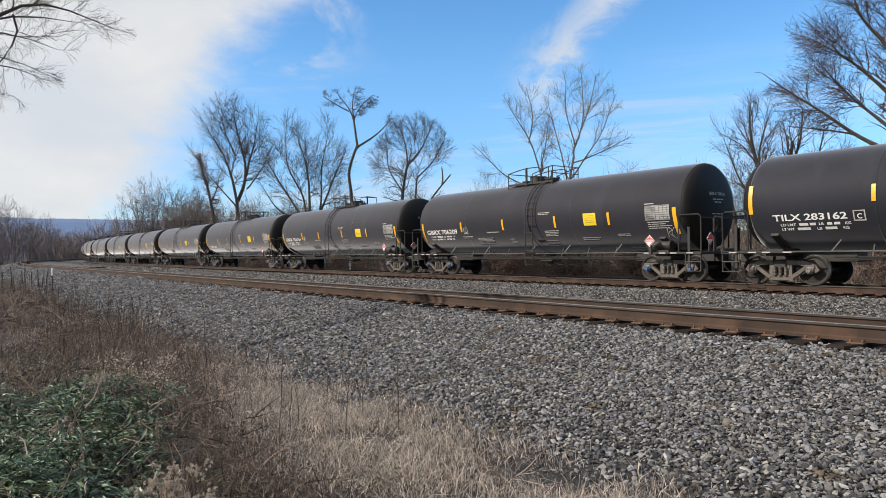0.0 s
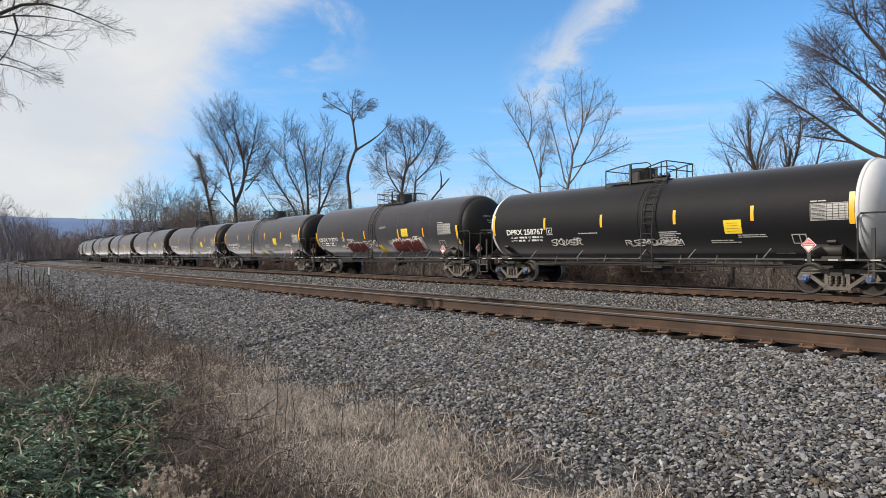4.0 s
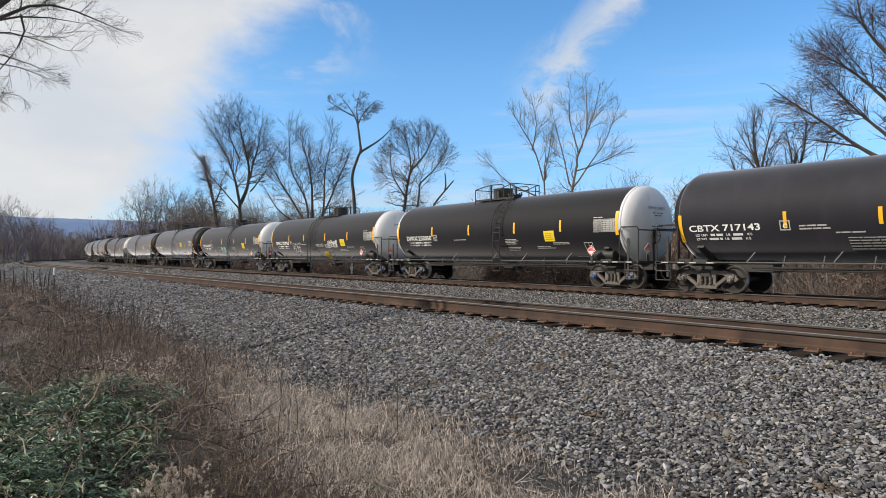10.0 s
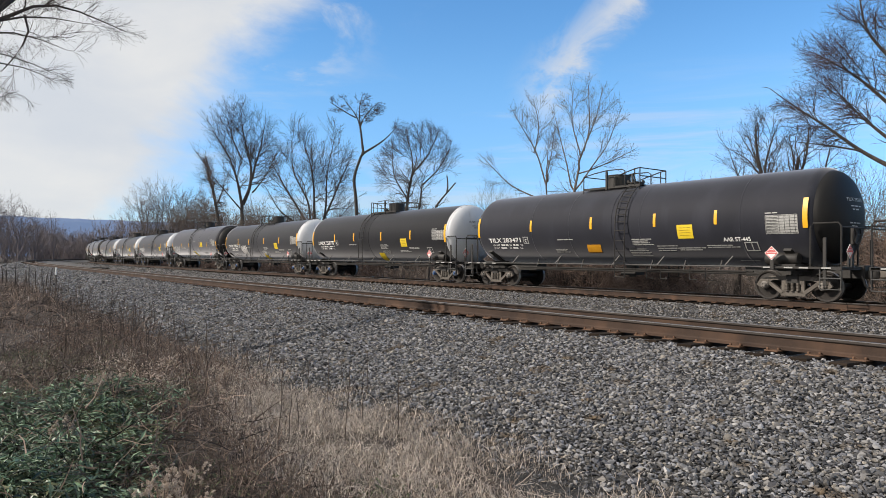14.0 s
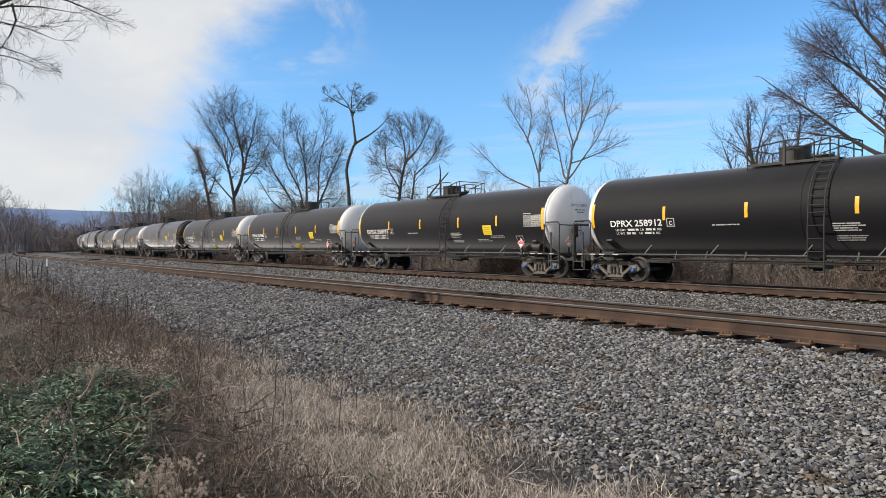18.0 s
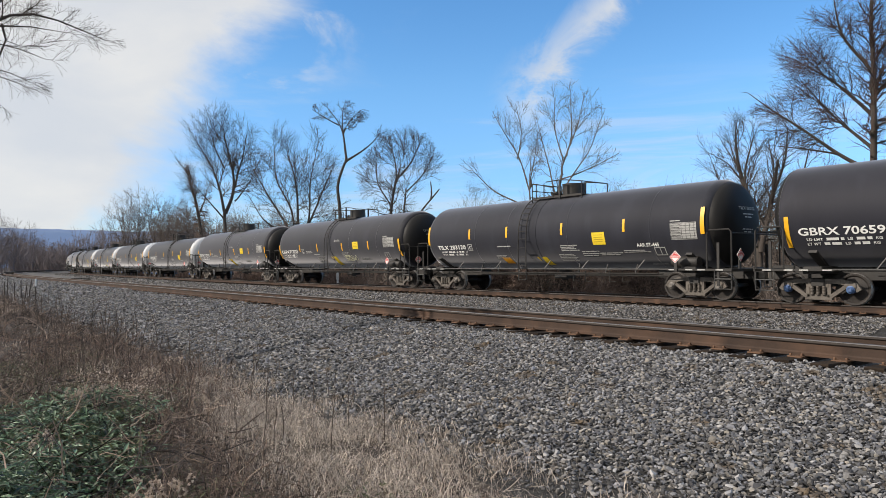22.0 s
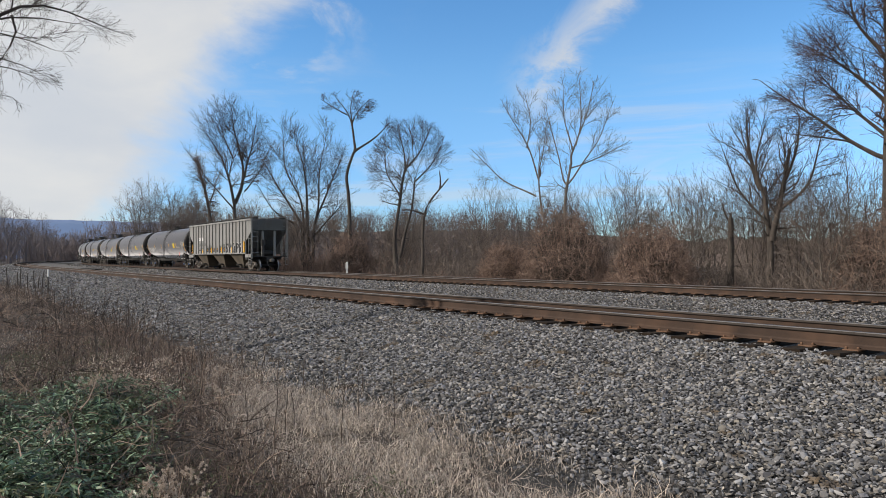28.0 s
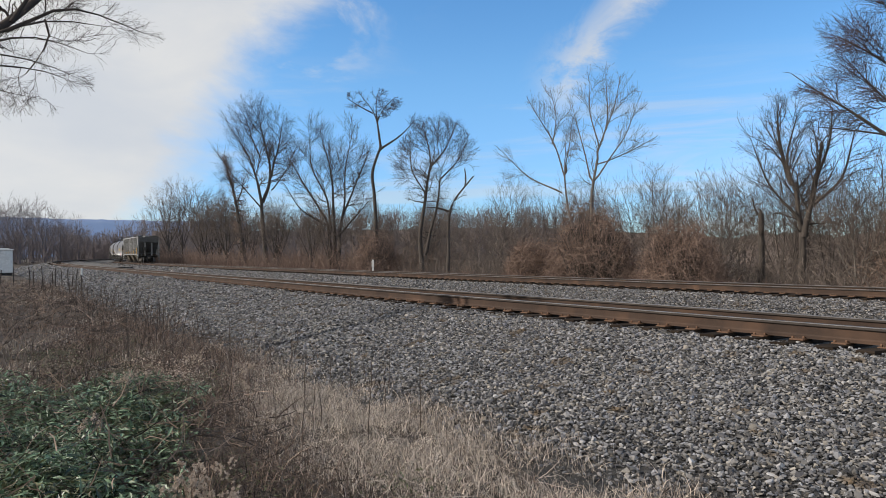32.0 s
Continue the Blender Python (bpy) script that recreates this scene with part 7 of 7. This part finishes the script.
def build_stones():
    rng = np.random.default_rng(77)
    for n, s0, s1, a, b, V, F in ((25500, 0.0, 5.0, 0.020, 0.042, ICO_V, ICO_F), (23000, 5.0, 9.5, 0.020, 0.043, ICO_V, ICO_F), (39000, 9.5, 19.5, 0.024, 0.050, BOX_V, BOX_F), (32000, 19.5, 36.0, 0.042, 0.072, OCT_V, OCT_F), (34000, 36.0, 80.0, 0.07, 0.12, OCT_V, OCT_F)):
        s, w = scatter(rng, n, s0, s1, 13.66, 18.15)
        keep = (rng.uniform(0, 1, len(s)) < np.interp(w, [17.2, 18.15], [1.0, 0.15])) & (s > 0.3 * (FAR_D - w) - 0.6)
        s, w = s[keep], w[keep]
        stones("ballast_stones", "loose grey crushed stones on the near bank", s, w, a + (b - a) * rng.uniform(0, 1, len(s)) ** 1.4, int(s0) + 1, V, F)
    for n, s0, s1, w0, w1, a, b in ((30000, 7.0, 28.0, 0.95, 4.7, 0.035, 0.065), (12000, 28.0, 70.0, 0.95, 4.7, 0.07, 0.12), (8000, 4.0, 30.0, 10.2, 11.75, 0.04, 0.075), (9000, 70.0, 210.0, 0.95, 5.3, 0.12, 0.22), (12000, 78.0, 210.0, 14.0, 18.4, 0.12, 0.22), (7000, 30.0, 210.0, 9.2, 11.6, 0.07, 0.14)):
        s, w = scatter(rng, n, s0, s1, w0, w1)
        stones("ballast_stones", "loose grey crushed stones between the tracks", s, w, rng.uniform(a, b, len(s)), int(s0 + w0 * 10), OCT_V, OCT_F, 0.3 if b < 0.12 else 0.06)


build_stones()


def blades(name, label, s, p, h, width, material, seed, lean=0.6, category="grass"):
    """Curved blades of grass; p is the distance from the line on which the camera stands."""
    rng = np.random.default_rng(seed)
    n = len(s)
    x, y, _ = on_path(s, FAR_D - p)
    z = np.where(p > 3.9, np.maximum(bed_height(FAR_D - p), ground_z(x, y)), ground_z(x, y)) - 0.02
    az, face = rng.uniform(0, 2 * np.pi, n), rng.uniform(0, np.pi, n)
    out = h * rng.uniform(0.1, lean, n) * 1.2
    k = 4
    t = np.linspace(0, 1, k)
    P = np.zeros((n, k, 3))
    P[..., 0] = x[:, None] + (np.cos(az) * out)[:, None] * t ** 1.7
    P[..., 1] = y[:, None] + (np.sin(az) * out)[:, None] * t ** 1.7
    P[..., 2] = z[:, None] + h[:, None] * (1.1 * t - (out / h)[:, None] * 0.35 * t ** 2)
    P[:, 1:] += rng.normal(0, 0.035, (n, k - 1, 3)) * h[:, None, None]
    o = np.stack([np.cos(face), np.sin(face), np.zeros(n)], 1)[:, None] * (width[:, None] * np.array([1.0, 0.9, 0.6, 0.15]))[..., None] / 2
    V = np.stack([P - o, P + o], 2).reshape(-1, 3)
    i, a = np.meshgrid(np.arange(n), np.arange(k - 1), indexing="ij")
    b = ((i * k + a) * 2).ravel()
    ob = new(name, arrays(V, np.stack([b, b + 1, b + 3, b + 2], 1), material))
    tagged(ob, label, category, kind="stuff")


def clumped(rng, n, s0, s1, p0, p1, clumps, size):
    cs, cp = rng.uniform(s0, s1, clumps), rng.uniform(p0, p1, clumps)
    i = rng.integers(0, clumps, n)
    return cs[i] + rng.normal(0, size, n), cp[i] + rng.normal(0, size, n)


def leaf_cloud(name, label, s, p, zlo, zhi, size, material, seed):
    """Small pointed leaves in all directions, each folded along its rib."""
    rng = np.random.default_rng(seed)
    n = len(s)
    x, y, _ = on_path(s, FAR_D - p)
    lump = 0.5 + 0.5 * np.sin(s * 3.1 + 1.0) * np.sin(p * 4.1) * np.sin((s + p) * 1.7)
    z = ground_z(x, y) + rng.uniform(zlo, zhi, n) * lump
    d = unit(np.stack([rng.normal(size=n), rng.normal(size=n), rng.normal(-0.1, 0.45, n)], 1))
    o = unit(np.cross(d, np.array([0, 0, 1.0]) + rng.normal(0, 0.35, (n, 3))))
    u = np.cross(o, d)
    L, W = size * rng.uniform(0.6, 1.3, n), size * rng.uniform(0.09, 0.15, n)
    c = np.stack([x, y, z], 1)
    L, W = L[:, None], W[:, None]
    V = np.stack([c, c + d * L * 0.45 + o * W + u * W * 0.5, c + d * L - u * L * 0.12, c + d * L * 0.45 - o * W + u * W * 0.5, c + d * L * 0.5], 1).reshape(-1, 3)
    k = np.arange(n) * 5
    F = np.concatenate([np.stack([k, k + 1, k + 4], 1), np.stack([k + 1, k + 2, k + 4], 1), np.stack([k + 2, k + 3, k + 4], 1), np.stack([k + 3, k, k + 4], 1)])
    ob = new(name, arrays(V, F, material))
    tagged(ob, label, "leaves", kind="stuff")


def tangle(name, label, n, s0, s1, p0, p1, length, r, zmax, material, seed):
    """Fallen and leaning dead stems, crossing each other near the ground."""
    rng = np.random.default_rng(seed)
    s, p = rng.uniform(s0, s1, n), rng.uniform(p0, p1, n)
    x, y, _ = on_path(s, FAR_D - p)
    z = ground_z(x, y) + rng.uniform(0.0, zmax, n)
    az, el = rng.uniform(0, 2 * np.pi, n), rng.normal(0.25, 0.35, n)
    d = np.stack([np.cos(az) * np.cos(el), np.sin(az) * np.cos(el), np.sin(el)], 1)
    k = 5
    P = np.zeros((n, k, 3))
    P[:, 0] = np.stack([x, y, z], 1)
    ln = length * rng.uniform(0.4, 1.3, n)[:, None]
    for j in range(1, k):
        d = unit(d + rng.normal(0, 0.2, d.shape) + np.array([0, 0, -0.06]))
        P[:, j] = P[:, j - 1] + d * ln / (k - 1)
    R = np.full((n, k), r) * rng.uniform(0.6, 1.4, (n, 1)) * np.linspace(1.1, 0.5, k)
    ob = new(name, joined([ribbons(P, R)], material))
    tagged(ob, label, "weeds", kind="stuff")


def build_grass():
    rng = np.random.default_rng(5)

    def keep(s, p, ok):
        return s[ok], p[ok]

    # pale straw along the foot of the stones
    s, p = clumped(rng, 72000, 2.6, 13.5, 1.9, 4.4, 300, 0.2)
    s, p = keep(s, p, (p < 4.75) & (p > 1.5) & (p / s + rng.normal(0, 0.05, len(s)) > 0.36) & (p + rng.normal(0, 0.18, len(s)) > 2.25))
    blades("dry_grass", "pale straw-coloured dead grass along the edge of the stones", s, p, 0.03 + 0.16 * rng.uniform(0, 1, len(s)) ** 1.6, rng.uniform(0.003, 0.008, len(s)), STRAW, 1, 1.25)
    # brown weeds between the straw and the leafy patch, thin further on
    s, p = clumped(rng, 26000, 3.2, 16.0, 0.2, 4.0, 360, 0.24)
    s, p = keep(s, p, ((p / s + rng.normal(0, 0.04, len(s)) < 0.36) | (p + rng.normal(0, 0.15, len(s)) < 2.35)) & (p / s + rng.normal(0, 0.025, len(s)) > np.where(s < 9.5, 0.235, 0.12)))
    blades("dead_weeds", "brown dead weeds and grass on the bank", s, p, rng.uniform(0.06, 0.34, len(s)), rng.uniform(0.004, 0.010, len(s)), STRAW_BROWN, 2, 1.6)
    s, p = clumped(rng, 3200, 6.0, 16.0, 0.4, 3.6, 50, 0.2)
    blades("dry_grass", "pale grass tufts among the brown weeds", s, p, rng.uniform(0.08, 0.3, len(s)), rng.uniform(0.004, 0.009, len(s)), STRAW, 12, 1.3)
    s, p = clumped(rng, 30000, 10.5, 58.0, -5.0, 4.3, 700, 0.42)
    blades("dead_weeds", "reddish brown dead weeds along the bank", s, p, rng.uniform(0.12, 0.46, len(s)) * np.interp(s, [10, 24, 58], [1.1, 0.9, 0.8]), rng.uniform(0.005, 0.012, len(s)), STRAW_BROWN, 3, 1.0)
    s, p = clumped(rng, 5000, 14.0, 58.0, -3.0, 4.2, 60, 0.4)
    blades("dry_grass", "pale dead grass patches among the brown weeds", s, p, rng.uniform(0.1, 0.3, len(s)), rng.uniform(0.005, 0.011, len(s)), STRAW, 4, 1.2)
    # the mounds of narrow green leaves, and what is green beside them
    s, p = clumped(rng, 27000, 4.2, 9.4, -1.0, 2.4, 170, 0.15)
    s, p = keep(s, p, p / s + rng.normal(0, 0.02, len(s)) < 0.255)
    leaf_cloud("green_weeds", "mounded weeds with narrow grey green leaves on the bank", s, p, 0.02, 0.52, 0.098, LEAF, 5)
    s, p = clumped(rng, 6000, 4.2, 9.0, -0.8, 2.2, 60, 0.14)
    s, p = keep(s, p, p / s < 0.26)
    leaf_cloud("green_weeds", "olive and yellowing leaves among the green ones", s, p, 0.1, 0.55, 0.08, LEAF_OLIVE, 15)
    s, p = clumped(rng, 8000, 3.8, 15.0, 0.8, 2.8, 70, 0.2)
    leaf_cloud("green_weeds", "scattered olive green weeds", s, p, 0.02, 0.26, 0.055, LEAF_OLIVE, 6)
    s, p = clumped(rng, 9000, 3.0, 24.0, 0.0, 4.4, 240, 0.3)
    leaf_cloud("leaf_litter", "curled dead brown leaves among the stems", s, p, 0.0, 0.16, 0.05, STRAW_BROWN, 7)
    s, p = clumped(rng, 5200, 8.5, 19.0, 1.4, 4.5, 90, 0.28)
    leaf_cloud("leaf_litter", "rusty brown fallen leaves caught in the weeds", s, p, 0.0, 0.22, 0.05, LEAF_RUST, 16)
    s, p = clumped(rng, 900, 8.0, 11.0, 1.6, 2.7, 9, 0.2)
    leaf_cloud("leaf_litter", "pale grey dry leaves on low stems", s, p, 0.12, 0.42, 0.06, FLUFF, 13)
    tangle("fallen_stems", "fallen brown weed stems lying across each other", 1500, 4.2, 14, 0.6, 2.4, 0.26, 0.0026, 0.24, STALK, 8)
    tangle("fallen_stems", "dry brown stems among the green leaves", 900, 4.4, 9.5, -0.6, 2.2, 0.34, 0.0030, 0.50, STRAW_BROWN, 14)
    tangle("fallen_stems", "pale broken grass stems in the straw", 1300, 2.8, 13, 2.3, 4.5, 0.22, 0.0018, 0.12, STRAW, 9)
    tangle("fallen_stems", "dark brown fallen stems further along the bank", 3000, 14, 45, -4, 4.0, 0.7, 0.006, 0.28, STRAW_BROWN, 10)


build_grass()


def dead_stalks(name, label, n, s0, s1, p0, p1, h0, h1, r, seed):
    rng = np.random.default_rng(seed)
    s, p = rng.uniform(s0, s1, n), rng.uniform(p0, p1, n)
    x, y, _ = on_path(s, FAR_D - p)
    z = ground_z(x, y)
    h = rng.uniform(h0, h1, n)
    k = 5
    t = np.linspace(0, 1, k)
    P = np.zeros((n, k, 3))
    dx = rng.normal(0, 0.11, (n, 2))
    P[..., 0] = x[:, None] + dx[:, :1] * h[:, None] * t ** 1.5
    P[..., 1] = y[:, None] + dx[:, 1:] * h[:, None] * t ** 1.5
    P[..., 2] = z[:, None] - 0.03 + h[:, None] * t
    P[:, 1:] += rng.normal(0, 0.008, (n, k - 1, 3))
    R = np.full((n, k), r) * np.linspace(1.1, 0.6, k)
    A, B = offshoots(rng, P, R, 6, 0.45, 1.0, 0.22, 0.6, 0.15, 3, 0.1, 0.5, 0.6)
    ob = new(name, joined([tubes(P, R, 4), tubes(A, B, 3)], STALK))
    tagged(ob, label, "weeds", kind="stuff")


dead_stalks("weed_stalks", "thin dark dead weed stalks standing in the grass", 80, 5.5, 20, 1.6, 4.6, 0.3, 0.85, 0.0045, 1)
dead_stalks("weed_stalks", "tall dark dead stalks along the edge of the bank", 90, 14, 40, 2.4, 4.7, 0.5, 1.1, 0.008, 2)
dead_stalks("weed_stalks", "thin brown dead stalks further off", 70, 10, 40, -5, 3.0, 0.4, 0.8, 0.007, 3)


def seed_weed(s, p, h, seed, n_heads):
    """A dead weed whose top is a cluster of pale fluffy seed heads."""
    rng = np.random.default_rng(seed)
    x, y = spot(s, FAR_D - p)
    z = float(ground_z(np.array([x]), np.array([y]))[0])
    thing = new("seed_weed")
    tagged(thing, "dead weed topped with pale fluffy seed heads", "weed", "seed weeds")
    k = 5
    t = np.linspace(0, 1, k)
    tip = np.stack([rng.normal(0, 0.07, n_heads), rng.normal(0, 0.07, n_heads), h * rng.uniform(0.8, 1.0, n_heads)], 1)
    P = np.array([x, y, z]) + tip[:, None, :] * np.stack([t ** 2, t ** 2, t], 1)[None]
    tagged(part("stem", joined([tubes(P, np.full((n_heads, k), 0.003), 4)], STRAW_BROWN), None, thing), kind="stuff")
    puffs = np.repeat(P[:, -1], 7, axis=0) + rng.normal(0, 1, (n_heads * 7, 3)) * [0.013, 0.013, 0.02]
    m = len(puffs) * 26
    c = np.repeat(puffs, 26, axis=0)
    d = unit(rng.normal(size=(m, 3))) * rng.uniform(0.004, 0.016, (m, 1))
    Q = np.stack([c + d * 0.1, c + d], 1)
    tagged(part("seed_fluff", joined([tubes(Q, np.tile([0.0012, 0.0016], (m, 1)), 3)], FLUFF), None, thing, "pale fluffy seed heads"), kind="stuff")


for i, (s, p, h, n) in enumerate(((4.25, 1.12, 0.40, 13), (4.4, 1.25, 0.44, 12), (4.1, 1.22, 0.36, 9), (3.52, 1.40, 0.36, 6), (3.62, 1.36, 0.30, 5), (3.9, 1.32, 0.30, 4), (8.0, 1.4, 0.45, 10), (8.3, 1.65, 0.45, 9), (8.2, 2.85, 0.42, 9), (6.1, 0.9, 0.42, 5), (9.4, 2.5, 0.42, 6), (10.5, 3.2, 0.45, 6), (7.2, 2.5, 0.35, 5))):
    seed_weed(s, p, h, 200 + i, n)


# ---- small things beside the track ----
def marker_post():
    x, y = spot(48.1, -4.3)
    thing = new("marker_post", None)
    thing.location = (x, y, -1.05)
    tagged(thing, "short white trackside marker post standing before the brush", "marker post")
    bm = bmesh.new()
    add_box(bm, -0.07, 0.07, -0.05, 0.05, 0.0, 1.75, 0.015)
    part("post", bm, POST_WHITE, thing)
    bm = bmesh.new()
    add_box(bm, -0.10, 0.10, -0.09, -0.055, 1.15, 1.65, 0.01)
    part("plate", bm, POST_WHITE, thing, "small white plate")


def stake(s, p, h, white, seed):
    x, y = spot(s, FAR_D - p)
    z = float(ground_z(np.array([x]), np.array([y]))[0])
    r = random.Random(seed)
    bm = bmesh.new()
    add_tube(bm, [(0, 0, -0.1), (r.gauss(0, 0.02), r.gauss(0, 0.02), h * 0.5), (r.gauss(0, 0.05), r.gauss(0, 0.05), h)], [0.03, 0.028, 0.024], 7)
    ob = new("stake", mesh_of(bm, POST_WOOD))
    ob.location = (x, y, z)
    tagged(ob, "weathered wooden stake on the grassy bank", "stake", "stakes on the bank")
    if white:
        bm = bmesh.new()
        add_lathe(bm, [(h - 0.35, 0.034), (h - 0.35, 0.042), (h + 0.02, 0.042), (h + 0.02, 0.0)], 8, "z")
        part("cap", bm, POST_WHITE, ob, "white painted top")


marker_post()
for i, (s, p, h) in enumerate(((38.9, 4.84, 1.45), (44.6, 2.91, 1.2), (44.4, 3.07, 1.0), (44.1, 3.49, 1.3), (43.7, 3.97, 1.1), (43.5, 4.12, 1.3), (43.3, 4.4, 1.15), (43.1, 4.67, 1.3), (42.9, 4.82, 1.0), (42.7, 5.02, 1.4), (44.9, 2.2, 1.2), (45.2, 1.6, 1.0))):
    stake(s, p, h, i == 0, i)


def relay_hut():
    """A white metal equipment hut by the road crossing."""
    thing = new("equipment_hut")
    x, y = -47.6, 65.0
    thing.matrix_world = pose(x, y, -0.5, 0, 0, 40)
    tagged(thing, "white metal railway equipment hut with a low roof beside the crossing", "equipment hut")
    bm = bmesh.new()
    add_box(bm, -1.5, 1.5, -1.1, 1.1, 0.15, 2.35, 0.03)
    part("wall", bm, POST_WHITE, thing)
    bm = bmesh.new()
    add_box(bm, -1.6, 1.6, -1.2, 1.2, 2.352, 2.45, 0.03)
    add_box(bm, -1.3, 1.3, -0.8, 0.8, 2.45, 2.55, 0.05)
    part("roof", bm, POST_WHITE, thing)
    for s in (-1.112, 1.112):
        bm = bmesh.new()
        add_box(bm, -0.45, 0.45, s - 0.01, s + 0.01, 0.3, 2.2, 0.005)
        d = part("door", bm, LETTER_GREY, thing, "grey steel door")
        bm = bmesh.new()
        add_box(bm, 0.3, 0.36, s - 0.05, s + 0.05, 1.15, 1.3, 0.01)
        part("handle", bm, STEEL_BLACK, d)
    bm = bmesh.new()
    add_box(bm, -1.45, 1.45, -1.05, 1.05, -0.2, 0.149, 0.02)
    part("base", bm, BALLAST, thing)


def crossing_road():
    """The level road over both tracks, far along the line."""
    a, b = np.array(spot(178, 60.0)), np.array(spot(196, -3.0))
    n = 24
    d = (b - a) / np.linalg.norm(b - a)
    o = np.array([-d[1], d[0]]) * 3.2
    vs, fs = [], []
    for i in range(n + 1):
        c = a + (b - a) * i / n
        w = float(side_of(c[0], c[1])[1][0])
        z = np.interp(w, [-3, -1, 1, 3, 9, 11, 14, 17, 60], [-0.1, -0.02, -0.02, -0.1, 0.1, 0.22, 0.22, 0.1, -0.25])
        vs += [(c[0] - o[0], c[1] - o[1], z), (c[0] + o[0], c[1] + o[1], z)]
        if i:
            k = 2 * i
            fs.append((k - 2, k, k + 1, k - 1))
    ob = new("road", arrays(vs, fs, ROAD))
    tagged(ob, "grey asphalt road crossing the tracks on the level", "road", kind="structure")


apron = new("road", sweep([(10.6, -0.10), (8.5, -0.22), (6.0, -0.34), (3.6, -0.42)], np.arange(105, 300, 4.0), False, ROAD))
tagged(apron, "level grey gravel between the tracks near the crossing", "gravel", kind="structure")
relay_hut()
crossing_road()


motions()
